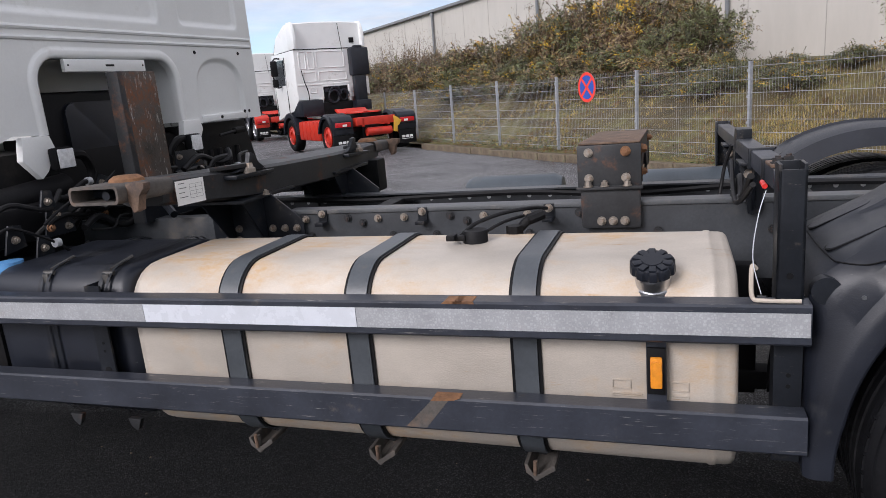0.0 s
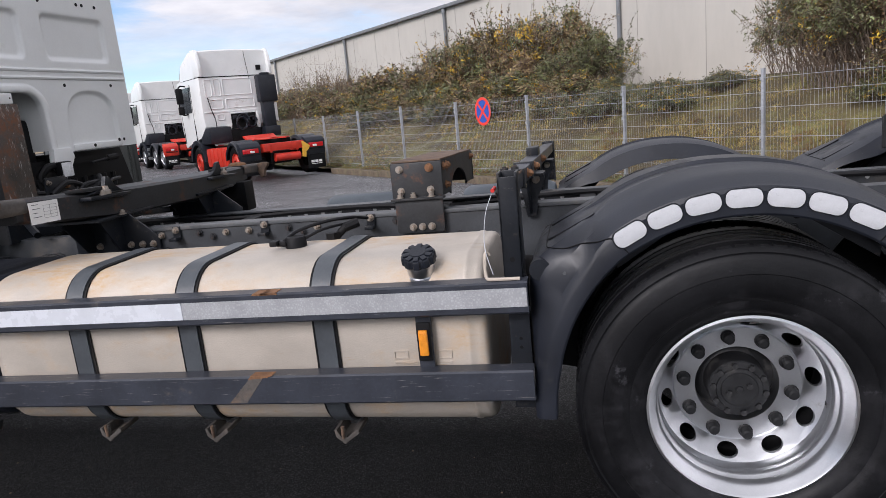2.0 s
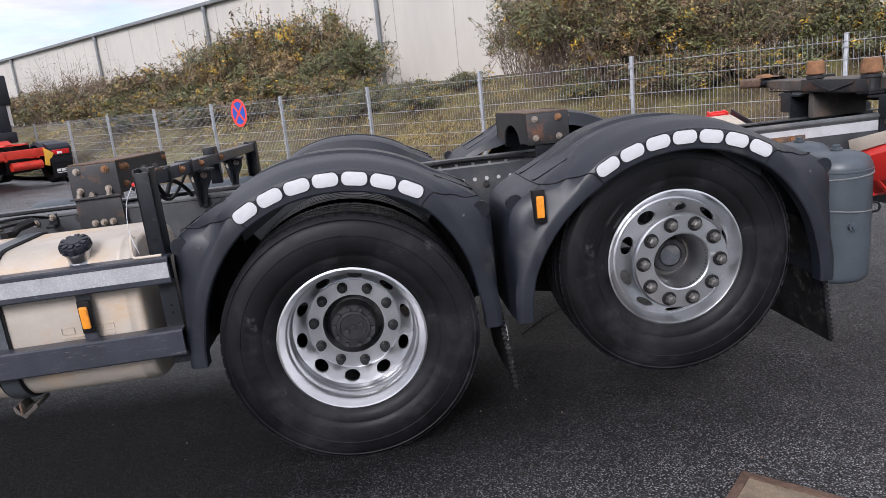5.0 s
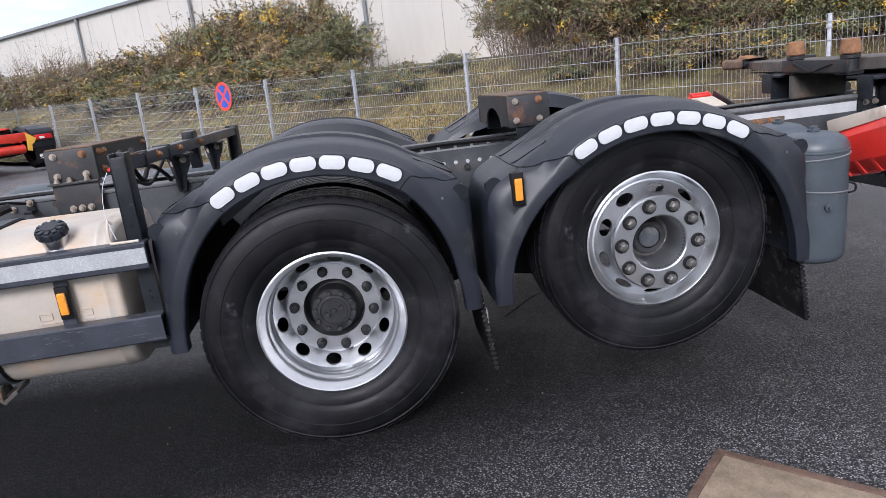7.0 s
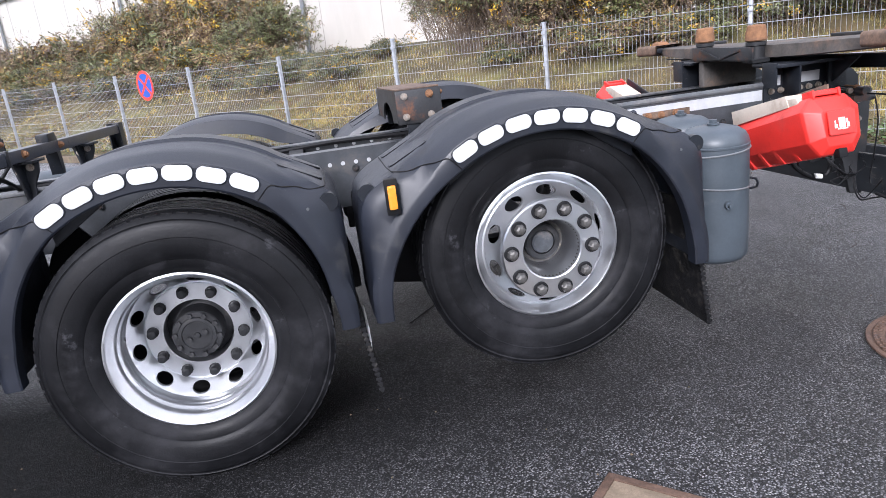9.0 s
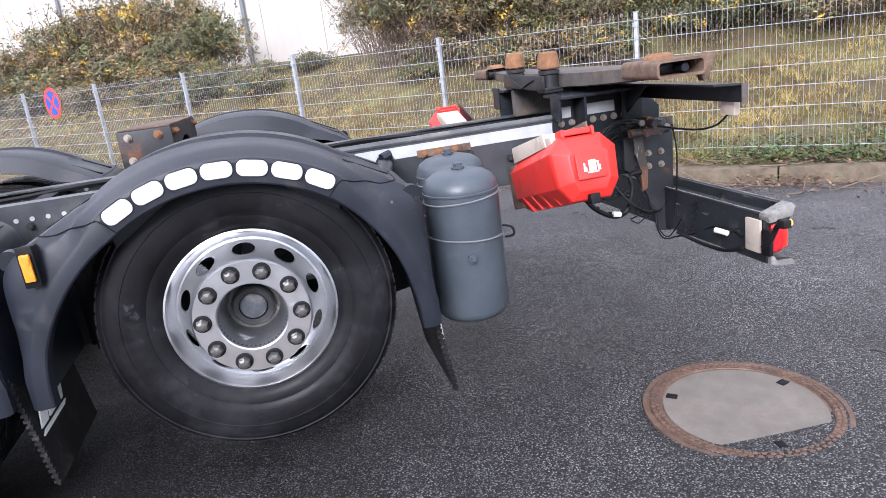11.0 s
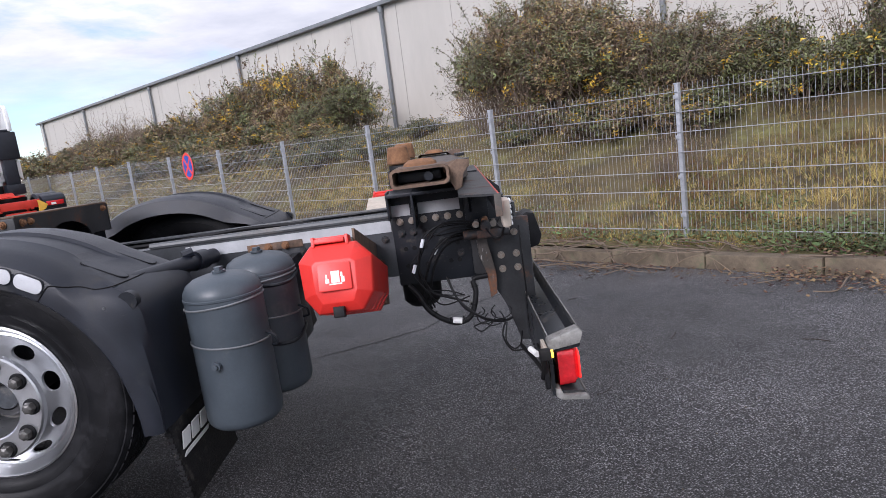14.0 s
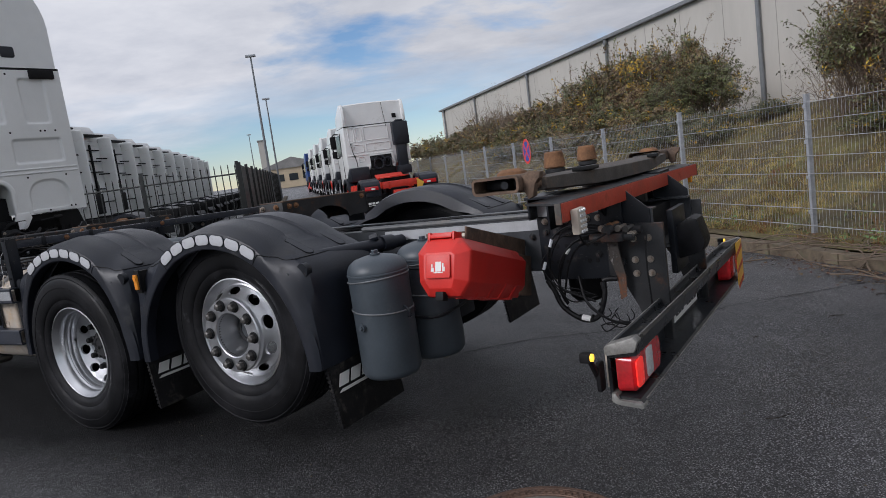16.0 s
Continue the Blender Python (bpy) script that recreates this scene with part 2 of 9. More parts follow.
RUST = (0.16, 0.065, 0.03)
M = {
    "steel": mat("chassis_paint", (0.010, 0.012, 0.016), 0.38, spec=0.32, var=0.35, dirt=(0.09, 0.075, 0.06), amount=0.06, dscale=14, scr=((0.11, 0.10, 0.09), (18, 60, 90), 0.085)),
    "steel_worn": mat("worn_steel_paint", (0.024, 0.025, 0.027), 0.48, spec=0.36, var=0.4, dirt=RUST, amount=0.13, dscale=7, scr=((0.12, 0.10, 0.085), (20, 20, 60), 0.04)),
    "bumper": mat("worn_bumper_paint", (0.016, 0.0185, 0.022), 0.30, spec=0.55, var=0.35, dirt=(0.13, 0.11, 0.09), amount=0.10, dscale=9, scr=((0.20, 0.19, 0.17), (40, 8, 60), 0.10)),
    "cast": mat("bare_cast_aluminium", (0.27, 0.265, 0.25), 0.5, 0.4, var=0.35, scale=20, dirt=(0.10, 0.085, 0.07), amount=0.3, dscale=14),
    "subframe": mat("grey_frame_paint", (0.075, 0.08, 0.085), 0.45, var=0.25, dirt=(0.2, 0.18, 0.16), amount=0.15),
    "guard": mat("guard_paint", (0.030, 0.034, 0.045), 0.36, spec=0.42, var=0.25, dirt=(0.12, 0.105, 0.09), amount=0.0, dscale=14, scr=((0.22, 0.21, 0.20), (9, 60, 160), 0.115)),
    "rail": mat("frame_rail_paint", (0.050, 0.054, 0.060), 0.36, spec=0.5, var=0.3, dirt=(0.10, 0.09, 0.08), amount=0.16, dscale=4),
    "dusty": mat("dusty_worn_steel", (0.075, 0.067, 0.060), 0.75, var=0.4, scale=9, bump=0.3, dirt=(0.15, 0.10, 0.07), amount=0.25, dscale=5),
    "rust": mat("rusty_steel", (0.130, 0.084, 0.057), 0.8, var=0.5, scale=14, bump=0.4, dirt=(0.05, 0.04, 0.04), amount=0.25, dscale=6),
    "flaking": mat("flaking_black_paint", (0.060, 0.050, 0.042), 0.5, var=0.4, scale=9, bump=0.5, dirt=(0.17, 0.065, 0.028), amount=0.40, dscale=6, scr=((0.42, 0.41, 0.39), (50, 50, 12), 0.145)),
    "rust_bright": mat("orange_rust", (0.20, 0.098, 0.046), 0.85, var=0.4, scale=20, bump=0.4, dirt=(0.1, 0.05, 0.03), amount=0.2, dscale=9),
    "plastic": mat("black_plastic", (0.0105, 0.0128, 0.0195), 0.41, spec=0.43, var=0.3, fine=260, bump=0.12, dirt=(0.042, 0.041, 0.040), amount=0.12, dscale=3.5, scr=((0.06, 0.06, 0.06), (24, 80, 80), 0.075)),
    "black": mat("black_parts", (0.006, 0.006, 0.007), 0.55, spec=0.2, var=0.4, dirt=(0.03, 0.027, 0.024), amount=0.12),
    "rubber": mat("tyre_rubber", (0.0062, 0.0064, 0.0075), 0.46, spec=0.20, var=0.45, scale=4, fine=70, bump=0.25, dirt=(0.021, 0.021, 0.024), amount=0.30, dscale=3.2, rvar=0.2, scr=((0.045, 0.045, 0.05), (7, 7, 7), 0.10)),
    "flap": mat("muddy_rubber_flap", (0.010, 0.010, 0.011), 0.6, spec=0.25, var=0.4, fine=120, bump=0.5, dirt=(0.085, 0.078, 0.068), amount=0.22, dscale=16),
    "stud": mat("pale_zinc_plug", (0.52, 0.53, 0.54), 0.4, 0.4, var=0.2),
    "alu": mat("polished_alloy", (0.58, 0.59, 0.61), 0.35, 1.0, var=0.08, scale=7, fine=200, dirt=(0.20, 0.19, 0.18), amount=-0.04, dscale=9, bump=0.04, rvar=0.08),
    "nut": mat("dark_nut_steel", (0.0085, 0.009, 0.010), 0.6, 0.0, spec=0.25, var=0.4, dirt=(0.05, 0.042, 0.035), amount=0.15, dscale=30),
    "nut_grey": mat("greasy_nut_steel", (0.085, 0.082, 0.078), 0.42, 0.5, var=0.35, dirt=(0.04, 0.03, 0.025), amount=0.25, dscale=30),
    "bolt": mat("zinc_bolt", (0.30, 0.27, 0.235), 0.42, 0.7, var=0.3, dirt=(0.22, 0.12, 0.06), amount=0.3, dscale=40),
    "hub_dark": mat("greasy_hub", (0.014, 0.0145, 0.016), 0.46, var=0.4, scale=20, dirt=(0.07, 0.066, 0.062), amount=0.14, dscale=12),
    "hub_dirt": mat("dusty_hub", (0.080, 0.076, 0.070), 0.6, 0.35, var=0.5, scale=26, dirt=(0.028, 0.025, 0.022), amount=0.36, dscale=9, scr=((0.30, 0.27, 0.22), (40, 4, 40), 0.12)),
    "hub_cap": mat("blue_grey_hub_cap", (0.052, 0.058, 0.066), 0.5, var=0.35, scale=30, dirt=(0.16, 0.15, 0.14), amount=0.2, dscale=14),
    "tank": mat("fuel_tank_aluminium", (0.505, 0.455, 0.395), 0.50, 0.30, var=0.20, scale=3, fine=330, bump=0.30, dirt=(0.50, 0.34, 0.19), amount=0.36, dscale=2.6, stretch=(0.6, 1, 1), scr=((0.40, 0.26, 0.13), (2.5, 30, 22), 0.08)),
    "strap": mat("strap_steel", (0.058, 0.066, 0.075), 0.4, spec=0.5, var=0.2, dirt=(0.14, 0.12, 0.10), amount=0.08, dscale=6, scr=((0.16, 0.15, 0.14), (30, 30, 6), 0.05)),
    "wire": mat("dull_zinc_wire", (0.17, 0.18, 0.19), 0.45, 0.3, var=0.25, dirt=(0.10, 0.085, 0.07), amount=0.2, dscale=12),
    "airtank": mat("air_tank_paint", (0.054, 0.067, 0.080), 0.42, var=0.15, dirt=(0.14, 0.14, 0.14), amount=0.1, dscale=4),
    "red_plastic": mat("red_plastic", (0.62, 0.028, 0.02), 0.4, var=0.12, fine=200, dirt=(0.35, 0.05, 0.04), amount=0.1),
    "red_dull": mat("faded_red_tape", (0.42, 0.05, 0.025), 0.5, var=0.25, dirt=(0.12, 0.05, 0.03), amount=0.15, dscale=6),
    "red_paint": mat("red_chassis_paint", (0.55, 0.035, 0.018), 0.4, var=0.15, dirt=(0.2, 0.03, 0.02), amount=0.1),
    "tape": mat("white_reflective_tape", (0.41, 0.42, 0.435), 0.32, var=0.12, scale=12, fine=200, bump=0.25, dirt=(0.35, 0.34, 0.33), amount=0.1, dscale=6),
    "tape_cell": mat("weathered_cell_tape", (0.40, 0.41, 0.425), 0.32, var=0.12, scale=12, fine=200, bump=0.25, dirt=(0.33, 0.32, 0.31), amount=0.1, dscale=6),
    "reflector": mat("white_reflector", (0.50, 0.51, 0.53), 0.30, var=0.07, scale=30, fine=240, bump=0.2, dirt=(0.38, 0.37, 0.36), amount=0.08, dscale=14),
    "tape_new": mat("clean_reflective_tape", (0.60, 0.625, 0.67), 0.28, var=0.06, scale=12, fine=200, bump=0.1),
    "white": mat("white_cab_paint", (0.75, 0.76, 0.75), 0.33, var=0.05, scale=2, dirt=(0.5, 0.48, 0.44), amount=0.06, dscale=2, coat=0.3, bump=0.03),
    "white_plain": mat("white_label", (0.75, 0.75, 0.73), 0.5, var=0.06),
    "ink": mat("label_ink", (0.06, 0.06, 0.07), 0.6, var=0.2),
    "amber": mat("amber_lens", (0.75, 0.27, 0.02), 0.2, var=0.15, scale=40, fine=300, bump=0.3, coat=0.5),
    "amber_lit": mat("lit_amber_lamp", (1.0, 0.55, 0.05), 0.2, var=0.1, emit=2.0),
    "red_lens": mat("red_lamp_lens", (0.55, 0.015, 0.02), 0.15, var=0.2, scale=30, coat=0.5),
    "red_lit": mat("lit_red_lamp", (0.9, 0.03, 0.02), 0.15, var=0.2, scale=30, emit=0.8, coat=0.5),
    "lamp_white": mat("clear_lamp_lens", (0.7, 0.71, 0.72), 0.15, var=0.15, scale=50, fine=300, bump=0.4, coat=0.5),
    "led": mat("lit_white_led", (1, 1, 1), 0.3, var=0.0, emit=5.0),
    "beige": mat("beige_plastic", (0.48, 0.42, 0.35), 0.6, var=0.12, dirt=(0.3, 0.25, 0.2), amount=0.15),
    "yellow": mat("yellow_plate", (0.72, 0.40, 0.05), 0.4, var=0.15),
    "cable": mat("cable_sleeve", (0.008, 0.008, 0.009), 0.5, spec=0.25, var=0.3),
    "galva": mat("galvanised_steel", (0.36, 0.375, 0.40), 0.45, 0.3, var=0.2, scale=15, fine=120),
    "sign_red": mat("sign_red", (0.80, 0.06, 0.04), 0.4, var=0.08),
    "sign_blue": mat("sign_blue", (0.03, 0.09, 0.42), 0.4, var=0.08),
    "concrete": mat("kerb_concrete", (0.135, 0.105, 0.072), 0.85, var=0.4, scale=7, fine=120, bump=0.5, dirt=(0.10, 0.11, 0.06), amount=0.25, dscale=4),
    "patch": mat("brown_washed_concrete", (0.24, 0.185, 0.128), 0.8, var=0.35, scale=9, fine=140, bump=0.5, dirt=(0.12, 0.09, 0.07), amount=0.2, dscale=4),
    "manhole_fill": mat("manhole_concrete", (0.150, 0.134, 0.115), 0.8, var=0.2, scale=8, fine=160, bump=0.4, dirt=(0.15, 0.12, 0.10), amount=0.2, dscale=5),
    "iron": mat("rusty_cast_iron", (0.135, 0.085, 0.062), 0.6, 0.3, var=0.35, scale=20, bump=0.4, dirt=(0.07, 0.05, 0.045), amount=0.25, dscale=8),
    "hall": mat("hall_cladding", (0.46, 0.435, 0.395), 0.55, var=0.07, scale=0.35, fine=3, bump=0.0, dirt=(0.37, 0.34, 0.30), amount=0.12, dscale=0.4, stretch=(1, 1, 0.25)),
    "hall_joint": mat("hall_joint", (0.30, 0.285, 0.26), 0.6, var=0.2, scale=2),
    "hall_trim": mat("hall_gutter", (0.16, 0.17, 0.18), 0.5, var=0.2, scale=2),
    "soil": mat("bank_soil", (0.075, 0.056, 0.024), 0.95, var=0.5, scale=1.2, fine=25, bump=1.0, dirt=(0.16, 0.15, 0.05), amount=0.35, dscale=0.8),
    "grass": mat("straw_grass", (0.385, 0.288, 0.102), 0.8, var=0.3, scale=0.5, fine=4, bump=0, island=0.5),
    "grass_green": mat("green_grass", (0.155, 0.145, 0.042), 0.75, var=0.3, scale=0.5, fine=4, bump=0, island=0.55),
    "grass_brown": mat("withered_grass", (0.20, 0.105, 0.042), 0.85, var=0.3, scale=0.5, fine=4, bump=0, island=0.5),
    "weed": mat("green_weed", (0.085, 0.12, 0.04), 0.65, var=0.4, scale=1.5, fine=6, bump=0, island=0.6),
    "litter": mat("fallen_leaf", (0.125, 0.072, 0.040), 0.85, var=0.4, scale=3, fine=20, bump=0, island=0.6),
    "leaf": mat("bramble_leaf", (0.108, 0.112, 0.042), 0.36, var=0.45, scale=0.9, fine=6, bump=0, island=0.8),
    "leaf_brown": mat("autumn_leaf", (0.200, 0.135, 0.066), 0.45, var=0.45, scale=0.9, fine=6, bump=0, island=0.7),
    "leaf_yellow": mat("yellow_leaf", (0.50, 0.32, 0.03), 0.6, var=0.2, scale=3, bump=0, island=0.35),
    "pale_twig": mat("dry_stem", (0.16, 0.12, 0.08), 0.8, var=0.3, scale=8),
    "dark_twig": mat("wet_twig", (0.035, 0.026, 0.02), 0.7, var=0.4, scale=8),
    "twig": mat("twig_bark", (0.150, 0.112, 0.082), 0.9, var=0.35, scale=8),
    "glass": mat("dark_cab_glass", (0.02, 0.024, 0.03), 0.06, var=0.1, bump=0),
    "blue_paint": mat("blue_cab_paint", (0.02, 0.06, 0.22), 0.35, var=0.1),
    "far_wall": mat("far_house_wall", (0.52, 0.42, 0.29), 0.8, var=0.12, scale=0.6, fine=4, bump=0),
    "far_dark": mat("far_dark_wall", (0.045, 0.05, 0.065), 0.7, var=0.2, scale=0.6, fine=4, bump=0),
    "far_roof": mat("far_roof", (0.25, 0.24, 0.23), 0.8, var=0.2, scale=0.6, fine=4, bump=0),
    "blackfence": mat("black_fence_paint", (0.012, 0.014, 0.013), 0.5, var=0.3),
}


def asphalt():
    m = bpy.data.materials.new("shade_painted_asphalt")
    m.use_nodes = True
    n, l = m.node_tree.nodes, m.node_tree.links
    b = n["Principled BSDF"]
    co = n.new("ShaderNodeTexCoord")

    def noise_at(s, d=5.0, r=0.6):
        t = n.new("ShaderNodeTexNoise")
        t.inputs["Scale"].default_value, t.inputs["Detail"].default_value, t.inputs["Roughness"].default_value = s, d, r
        l.new(co.outputs["Object"], t.inputs["Vector"])
        return t.outputs["Fac"]

    def span(v, a, c, d=0.0, e=1.0):
        r = n.new("ShaderNodeMapRange")
        for k, x in (("From Min", a), ("From Max", c), ("To Min", d), ("To Max", e)):
            r.inputs[k].default_value = x
        l.new(v, r.inputs["Value"])
        return r.outputs[0]

    def mix(f, a, c):
        x = n.new("ShaderNodeMix")
        x.data_type = "RGBA"
        for s, v in ((x.inputs[0], f), (x.inputs[6], a), (x.inputs[7], c)):
            if isinstance(v, tuple):
                s.default_value = v
            else:
                l.new(v, s)
        return x.outputs[2]

    stones = n.new("ShaderNodeTexVoronoi")
    stones.inputs["Scale"].default_value = 122
    l.new(co.outputs["Object"], stones.inputs["Vector"])
    tint = n.new("ShaderNodeRGBToBW")
    l.new(stones.outputs["Color"], tint.inputs[0])
    grit = mix(span(tint.outputs[0], 0.2, 0.62), (0.028, 0.028, 0.031, 1), (0.162, 0.161, 0.170, 1))
    # glints on scattered stones, put into the colour as pale grit
    grit = mix(span(tint.outputs[0], 0.68, 0.80), grit, (0.26, 0.258, 0.26, 1))
    grit = mix(span(stones.outputs["Distance"], 0.34, 0.55), grit, (0.003, 0.003, 0.0035, 1))
    grit = mix(span(noise_at(55, 3.0, 0.7), 0.55, 0.66), grit, (0.004, 0.004, 0.0045, 1))
    # the truck's shade, painted into the colour as a soft dark ellipse
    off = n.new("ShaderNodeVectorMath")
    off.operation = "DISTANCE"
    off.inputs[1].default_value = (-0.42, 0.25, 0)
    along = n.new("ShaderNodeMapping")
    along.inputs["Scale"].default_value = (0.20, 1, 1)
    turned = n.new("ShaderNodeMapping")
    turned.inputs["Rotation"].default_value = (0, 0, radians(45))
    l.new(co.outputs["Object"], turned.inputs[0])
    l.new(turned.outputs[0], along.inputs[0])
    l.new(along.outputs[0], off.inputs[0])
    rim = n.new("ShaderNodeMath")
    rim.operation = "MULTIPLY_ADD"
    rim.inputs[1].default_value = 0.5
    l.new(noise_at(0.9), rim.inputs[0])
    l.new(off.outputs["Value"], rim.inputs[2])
    truck_shade = span(rim.outputs[0], 0.84, 1.30, 1.0, 0.0)
    grit = mix(span(truck_shade, 0.0, 1.0, 0.0, 0.84), grit, (0.0025, 0.0025, 0.003, 1))
    def times(c, v):
        x = n.new("ShaderNodeMix")
        x.data_type, x.blend_type = "RGBA", "MULTIPLY"
        x.inputs[0].default_value = 1.0
        l.new(c, x.inputs[6])
        l.new(v, x.inputs[7])
        return x.outputs[2]

    wear = times(grit, span(noise_at(1.1), 0.35, 0.75, 1.1, 0.62))
    pale = times(wear, span(noise_at(0.35, 3.0), 0.38, 0.72, 0.72, 1.35))
    pale = times(pale, span(noise_at(6.0, 4.0), 0.35, 0.7, 0.82, 1.15))
    # the sky's sheen on the far yard, painted in as paler colour with distance
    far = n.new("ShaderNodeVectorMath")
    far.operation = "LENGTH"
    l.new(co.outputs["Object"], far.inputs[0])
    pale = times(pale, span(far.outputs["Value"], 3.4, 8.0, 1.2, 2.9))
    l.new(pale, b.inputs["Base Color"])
    dull = n.new("ShaderNodeMix")
    l.new(truck_shade, dull.inputs[0])
    l.new(span(noise_at(0.8, 6.0), 0.35, 0.65, 0.38, 0.56), dull.inputs[2])
    dull.inputs[3].default_value = 0.75
    l.new(dull.outputs[0], b.inputs["Roughness"])
    l.new(span(truck_shade, 0.0, 1.0, 0.62, 0.20), b.inputs["Specular IOR Level"])
    bp = n.new("ShaderNodeBump")
    bp.inputs["Strength"].default_value, bp.inputs["Distance"].default_value = 1.0, 0.006
    rise = n.new("ShaderNodeMath")
    rise.operation = "MULTIPLY_ADD"
    rise.inputs[1].default_value = 1.6
    l.new(noise_at(150, 3.0, 0.75), rise.inputs[0])
    l.new(span(stones.outputs["Distance"], 0.0, 0.6, 0.5, 0.0), rise.inputs[2])
    l.new(rise.outputs[0], bp.inputs["Height"])
    l.new(bp.outputs[0], b.inputs["Normal"])
    return m


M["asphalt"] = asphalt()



def honeycomb(m, size, shade):
    """Fine cells in reflective sheeting."""
    n, l = m.node_tree.nodes, m.node_tree.links
    b = n["Principled BSDF"]
    old = b.inputs["Base Color"].links[0].from_socket
    co = n.new("ShaderNodeTexCoord")
    cell = n.new("ShaderNodeTexVoronoi")
    cell.feature = "DISTANCE_TO_EDGE"
    cell.inputs["Scale"].default_value, cell.inputs["Randomness"].default_value = 1 / size, 0.35
    l.new(co.outputs["Object"], cell.inputs["Vector"])
    edge = n.new("ShaderNodeMapRange")
    edge.inputs["From Min"].default_value, edge.inputs["From Max"].default_value = 0.05, 0.16
    edge.inputs["To Min"].default_value = shade
    l.new(cell.outputs["Distance"], edge.inputs["Value"])
    x = n.new("ShaderNodeMix")
    x.data_type, x.blend_type = "RGBA", "MULTIPLY"
    x.inputs[0].default_value = 1.0
    l.new(old, x.inputs[6])
    l.new(edge.outputs[0], x.inputs[7])
    l.new(x.outputs[2], b.inputs["Base Color"])


honeycomb(M["tape_cell"], 0.0085, 0.80)

# ---- mesh helpers ----


def part(name, bm, material, parent=None, label="", sharp=35, matrix=None):
    """One mesh object from a bmesh, smooth but for edges sharper than the angle."""
    me = bpy.data.meshes.new(name)
    bmesh.ops.recalc_face_normals(bm, faces=bm.faces) if len(bm.faces) < 20000 else None
    lim = radians(sharp)
    for f in bm.faces:
        f.smooth = True
    for e in bm.edges:
        if len(e.link_faces) == 2 and e.calc_face_angle(0) > lim:
            e.smooth = False
    bm.to_mesh(me)
    bm.free()
    me.materials.append(M[material])
    return place(name, me, parent, matrix, label)


def place(name, me, parent=None, matrix=None, label=""):
    ob = new(name, me)
    if parent:
        ob.parent = parent
    if matrix is not None:
        ob.matrix_basis = matrix
    if label:
        ob["label"] = label
    return ob


def thing(name, label, category, matrix=None, group="", kind=""):
    ob = new(name)
    ob.empty_display_size = 0.2
    if matrix is not None:
        ob.matrix_basis = matrix
    return tagged(ob, label, category, group, kind)


def box(bm, x0, x1, y0, y1, z0, z1, bev=0.0, m=None):
    vs = [bm.verts.new((x, y, z)) for x in (x0, x1) for y in (y0, y1) for z in (z0, z1)]
    fs = [bm.faces.new([vs[i] for i in q]) for q in ((0, 1, 3, 2), (4, 6, 7, 5), (0, 4, 5, 1), (2, 3, 7, 6), (0, 2, 6, 4), (1, 5, 7, 3))]
    if bev:
        r = bmesh.ops.bevel(bm, geom=list({e for f in fs for e in f.edges}), offset=bev, segments=2, profile=0.6, affect="EDGES")
        vs = list({v for f in r["faces"] for v in f.verts} | {v for v in vs if v.is_valid})
    if m is not None:
        bmesh.ops.transform(bm, matrix=m, verts=[v for v in vs if v.is_valid])
    return vs


def prism(bm, pts, axis, a, b, bev=0.0):
    """A polygon in the plane across the axis, drawn out from a to b. Points are in axis order (x,z), (x,y) or (y,z)."""
    def at(p, w):
        return {"x": (w, p[0], p[1]), "y": (p[0], w, p[1]), "z": (p[0], p[1], w)}[axis]
    lo, hi = [bm.verts.new(at(p, a)) for p in pts], [bm.verts.new(at(p, b)) for p in pts]
    fs = [bm.faces.new(lo), bm.faces.new(hi[::-1])]
    k = len(pts)
    for i in range(k):
        fs.append(bm.faces.new((lo[i], hi[i], hi[(i + 1) % k], lo[(i + 1) % k])))
    if bev:
        bmesh.ops.bevel(bm, geom=list({e for f in fs for e in f.edges}), offset=bev, segments=2, profile=0.6, affect="EDGES")


def rod(bm, p, q, r, seg=12, r2=None, cap=True):
    """A round bar from p to q."""
    p, q = Vector(p), Vector(q)
    turn = (q - p).to_track_quat("Z", "Y").to_matrix()
    rings = []
    for c, rad in ((p, r), (q, r if r2 is None else r2)):
        rings.append([bm.verts.new(c + turn @ Vector((math.cos(2 * math.pi * i / seg) * rad, math.sin(2 * math.pi * i / seg) * rad, 0))) for i in range(seg)])
    for i in range(seg):
        bm.faces.new((rings[0][i], rings[0][(i + 1) % seg], rings[1][(i + 1) % seg], rings[1][i]))
    if cap:
        bm.faces.new(rings[0][::-1])
        bm.faces.new(rings[1])


def hose(bm, pts, r, seg=8, steps=6):
    """A round hose smoothly through points."""
    P = [Vector(p) for p in pts]
    path = []
    for i in range(len(P) - 1):
        a, b, c, d = P[max(i - 1, 0)], P[i], P[i + 1], P[min(i + 2, len(P) - 1)]
        for k in range(steps):
            t = k / steps
            path.append(0.5 * (2 * b + (c - a) * t + (2 * a - 5 * b + 4 * c - d) * t * t + (3 * b - a - 3 * c + d) * t ** 3))
    path.append(P[-1])
    rings = []
    up = Vector((0.3, 0.2, 1)).normalized()
    for i, c in enumerate(path):
        d = (path[min(i + 1, len(path) - 1)] - path[max(i - 1, 0)]).normalized()
        s = d.cross(up)
        s = s.normalized() if s.length > 1e-4 else Vector((1, 0, 0))
        w = s.cross(d)
        rings.append([bm.verts.new(c + r * (math.cos(2 * math.pi * j / seg) * s + math.sin(2 * math.pi * j / seg) * w)) for j in range(seg)])
    for a, b in zip(rings, rings[1:]):
        for j in range(seg):
            bm.faces.new((a[j], a[(j + 1) % seg], b[(j + 1) % seg], b[j]))
    bm.faces.new(rings[0][::-1])
    bm.faces.new(rings[-1])


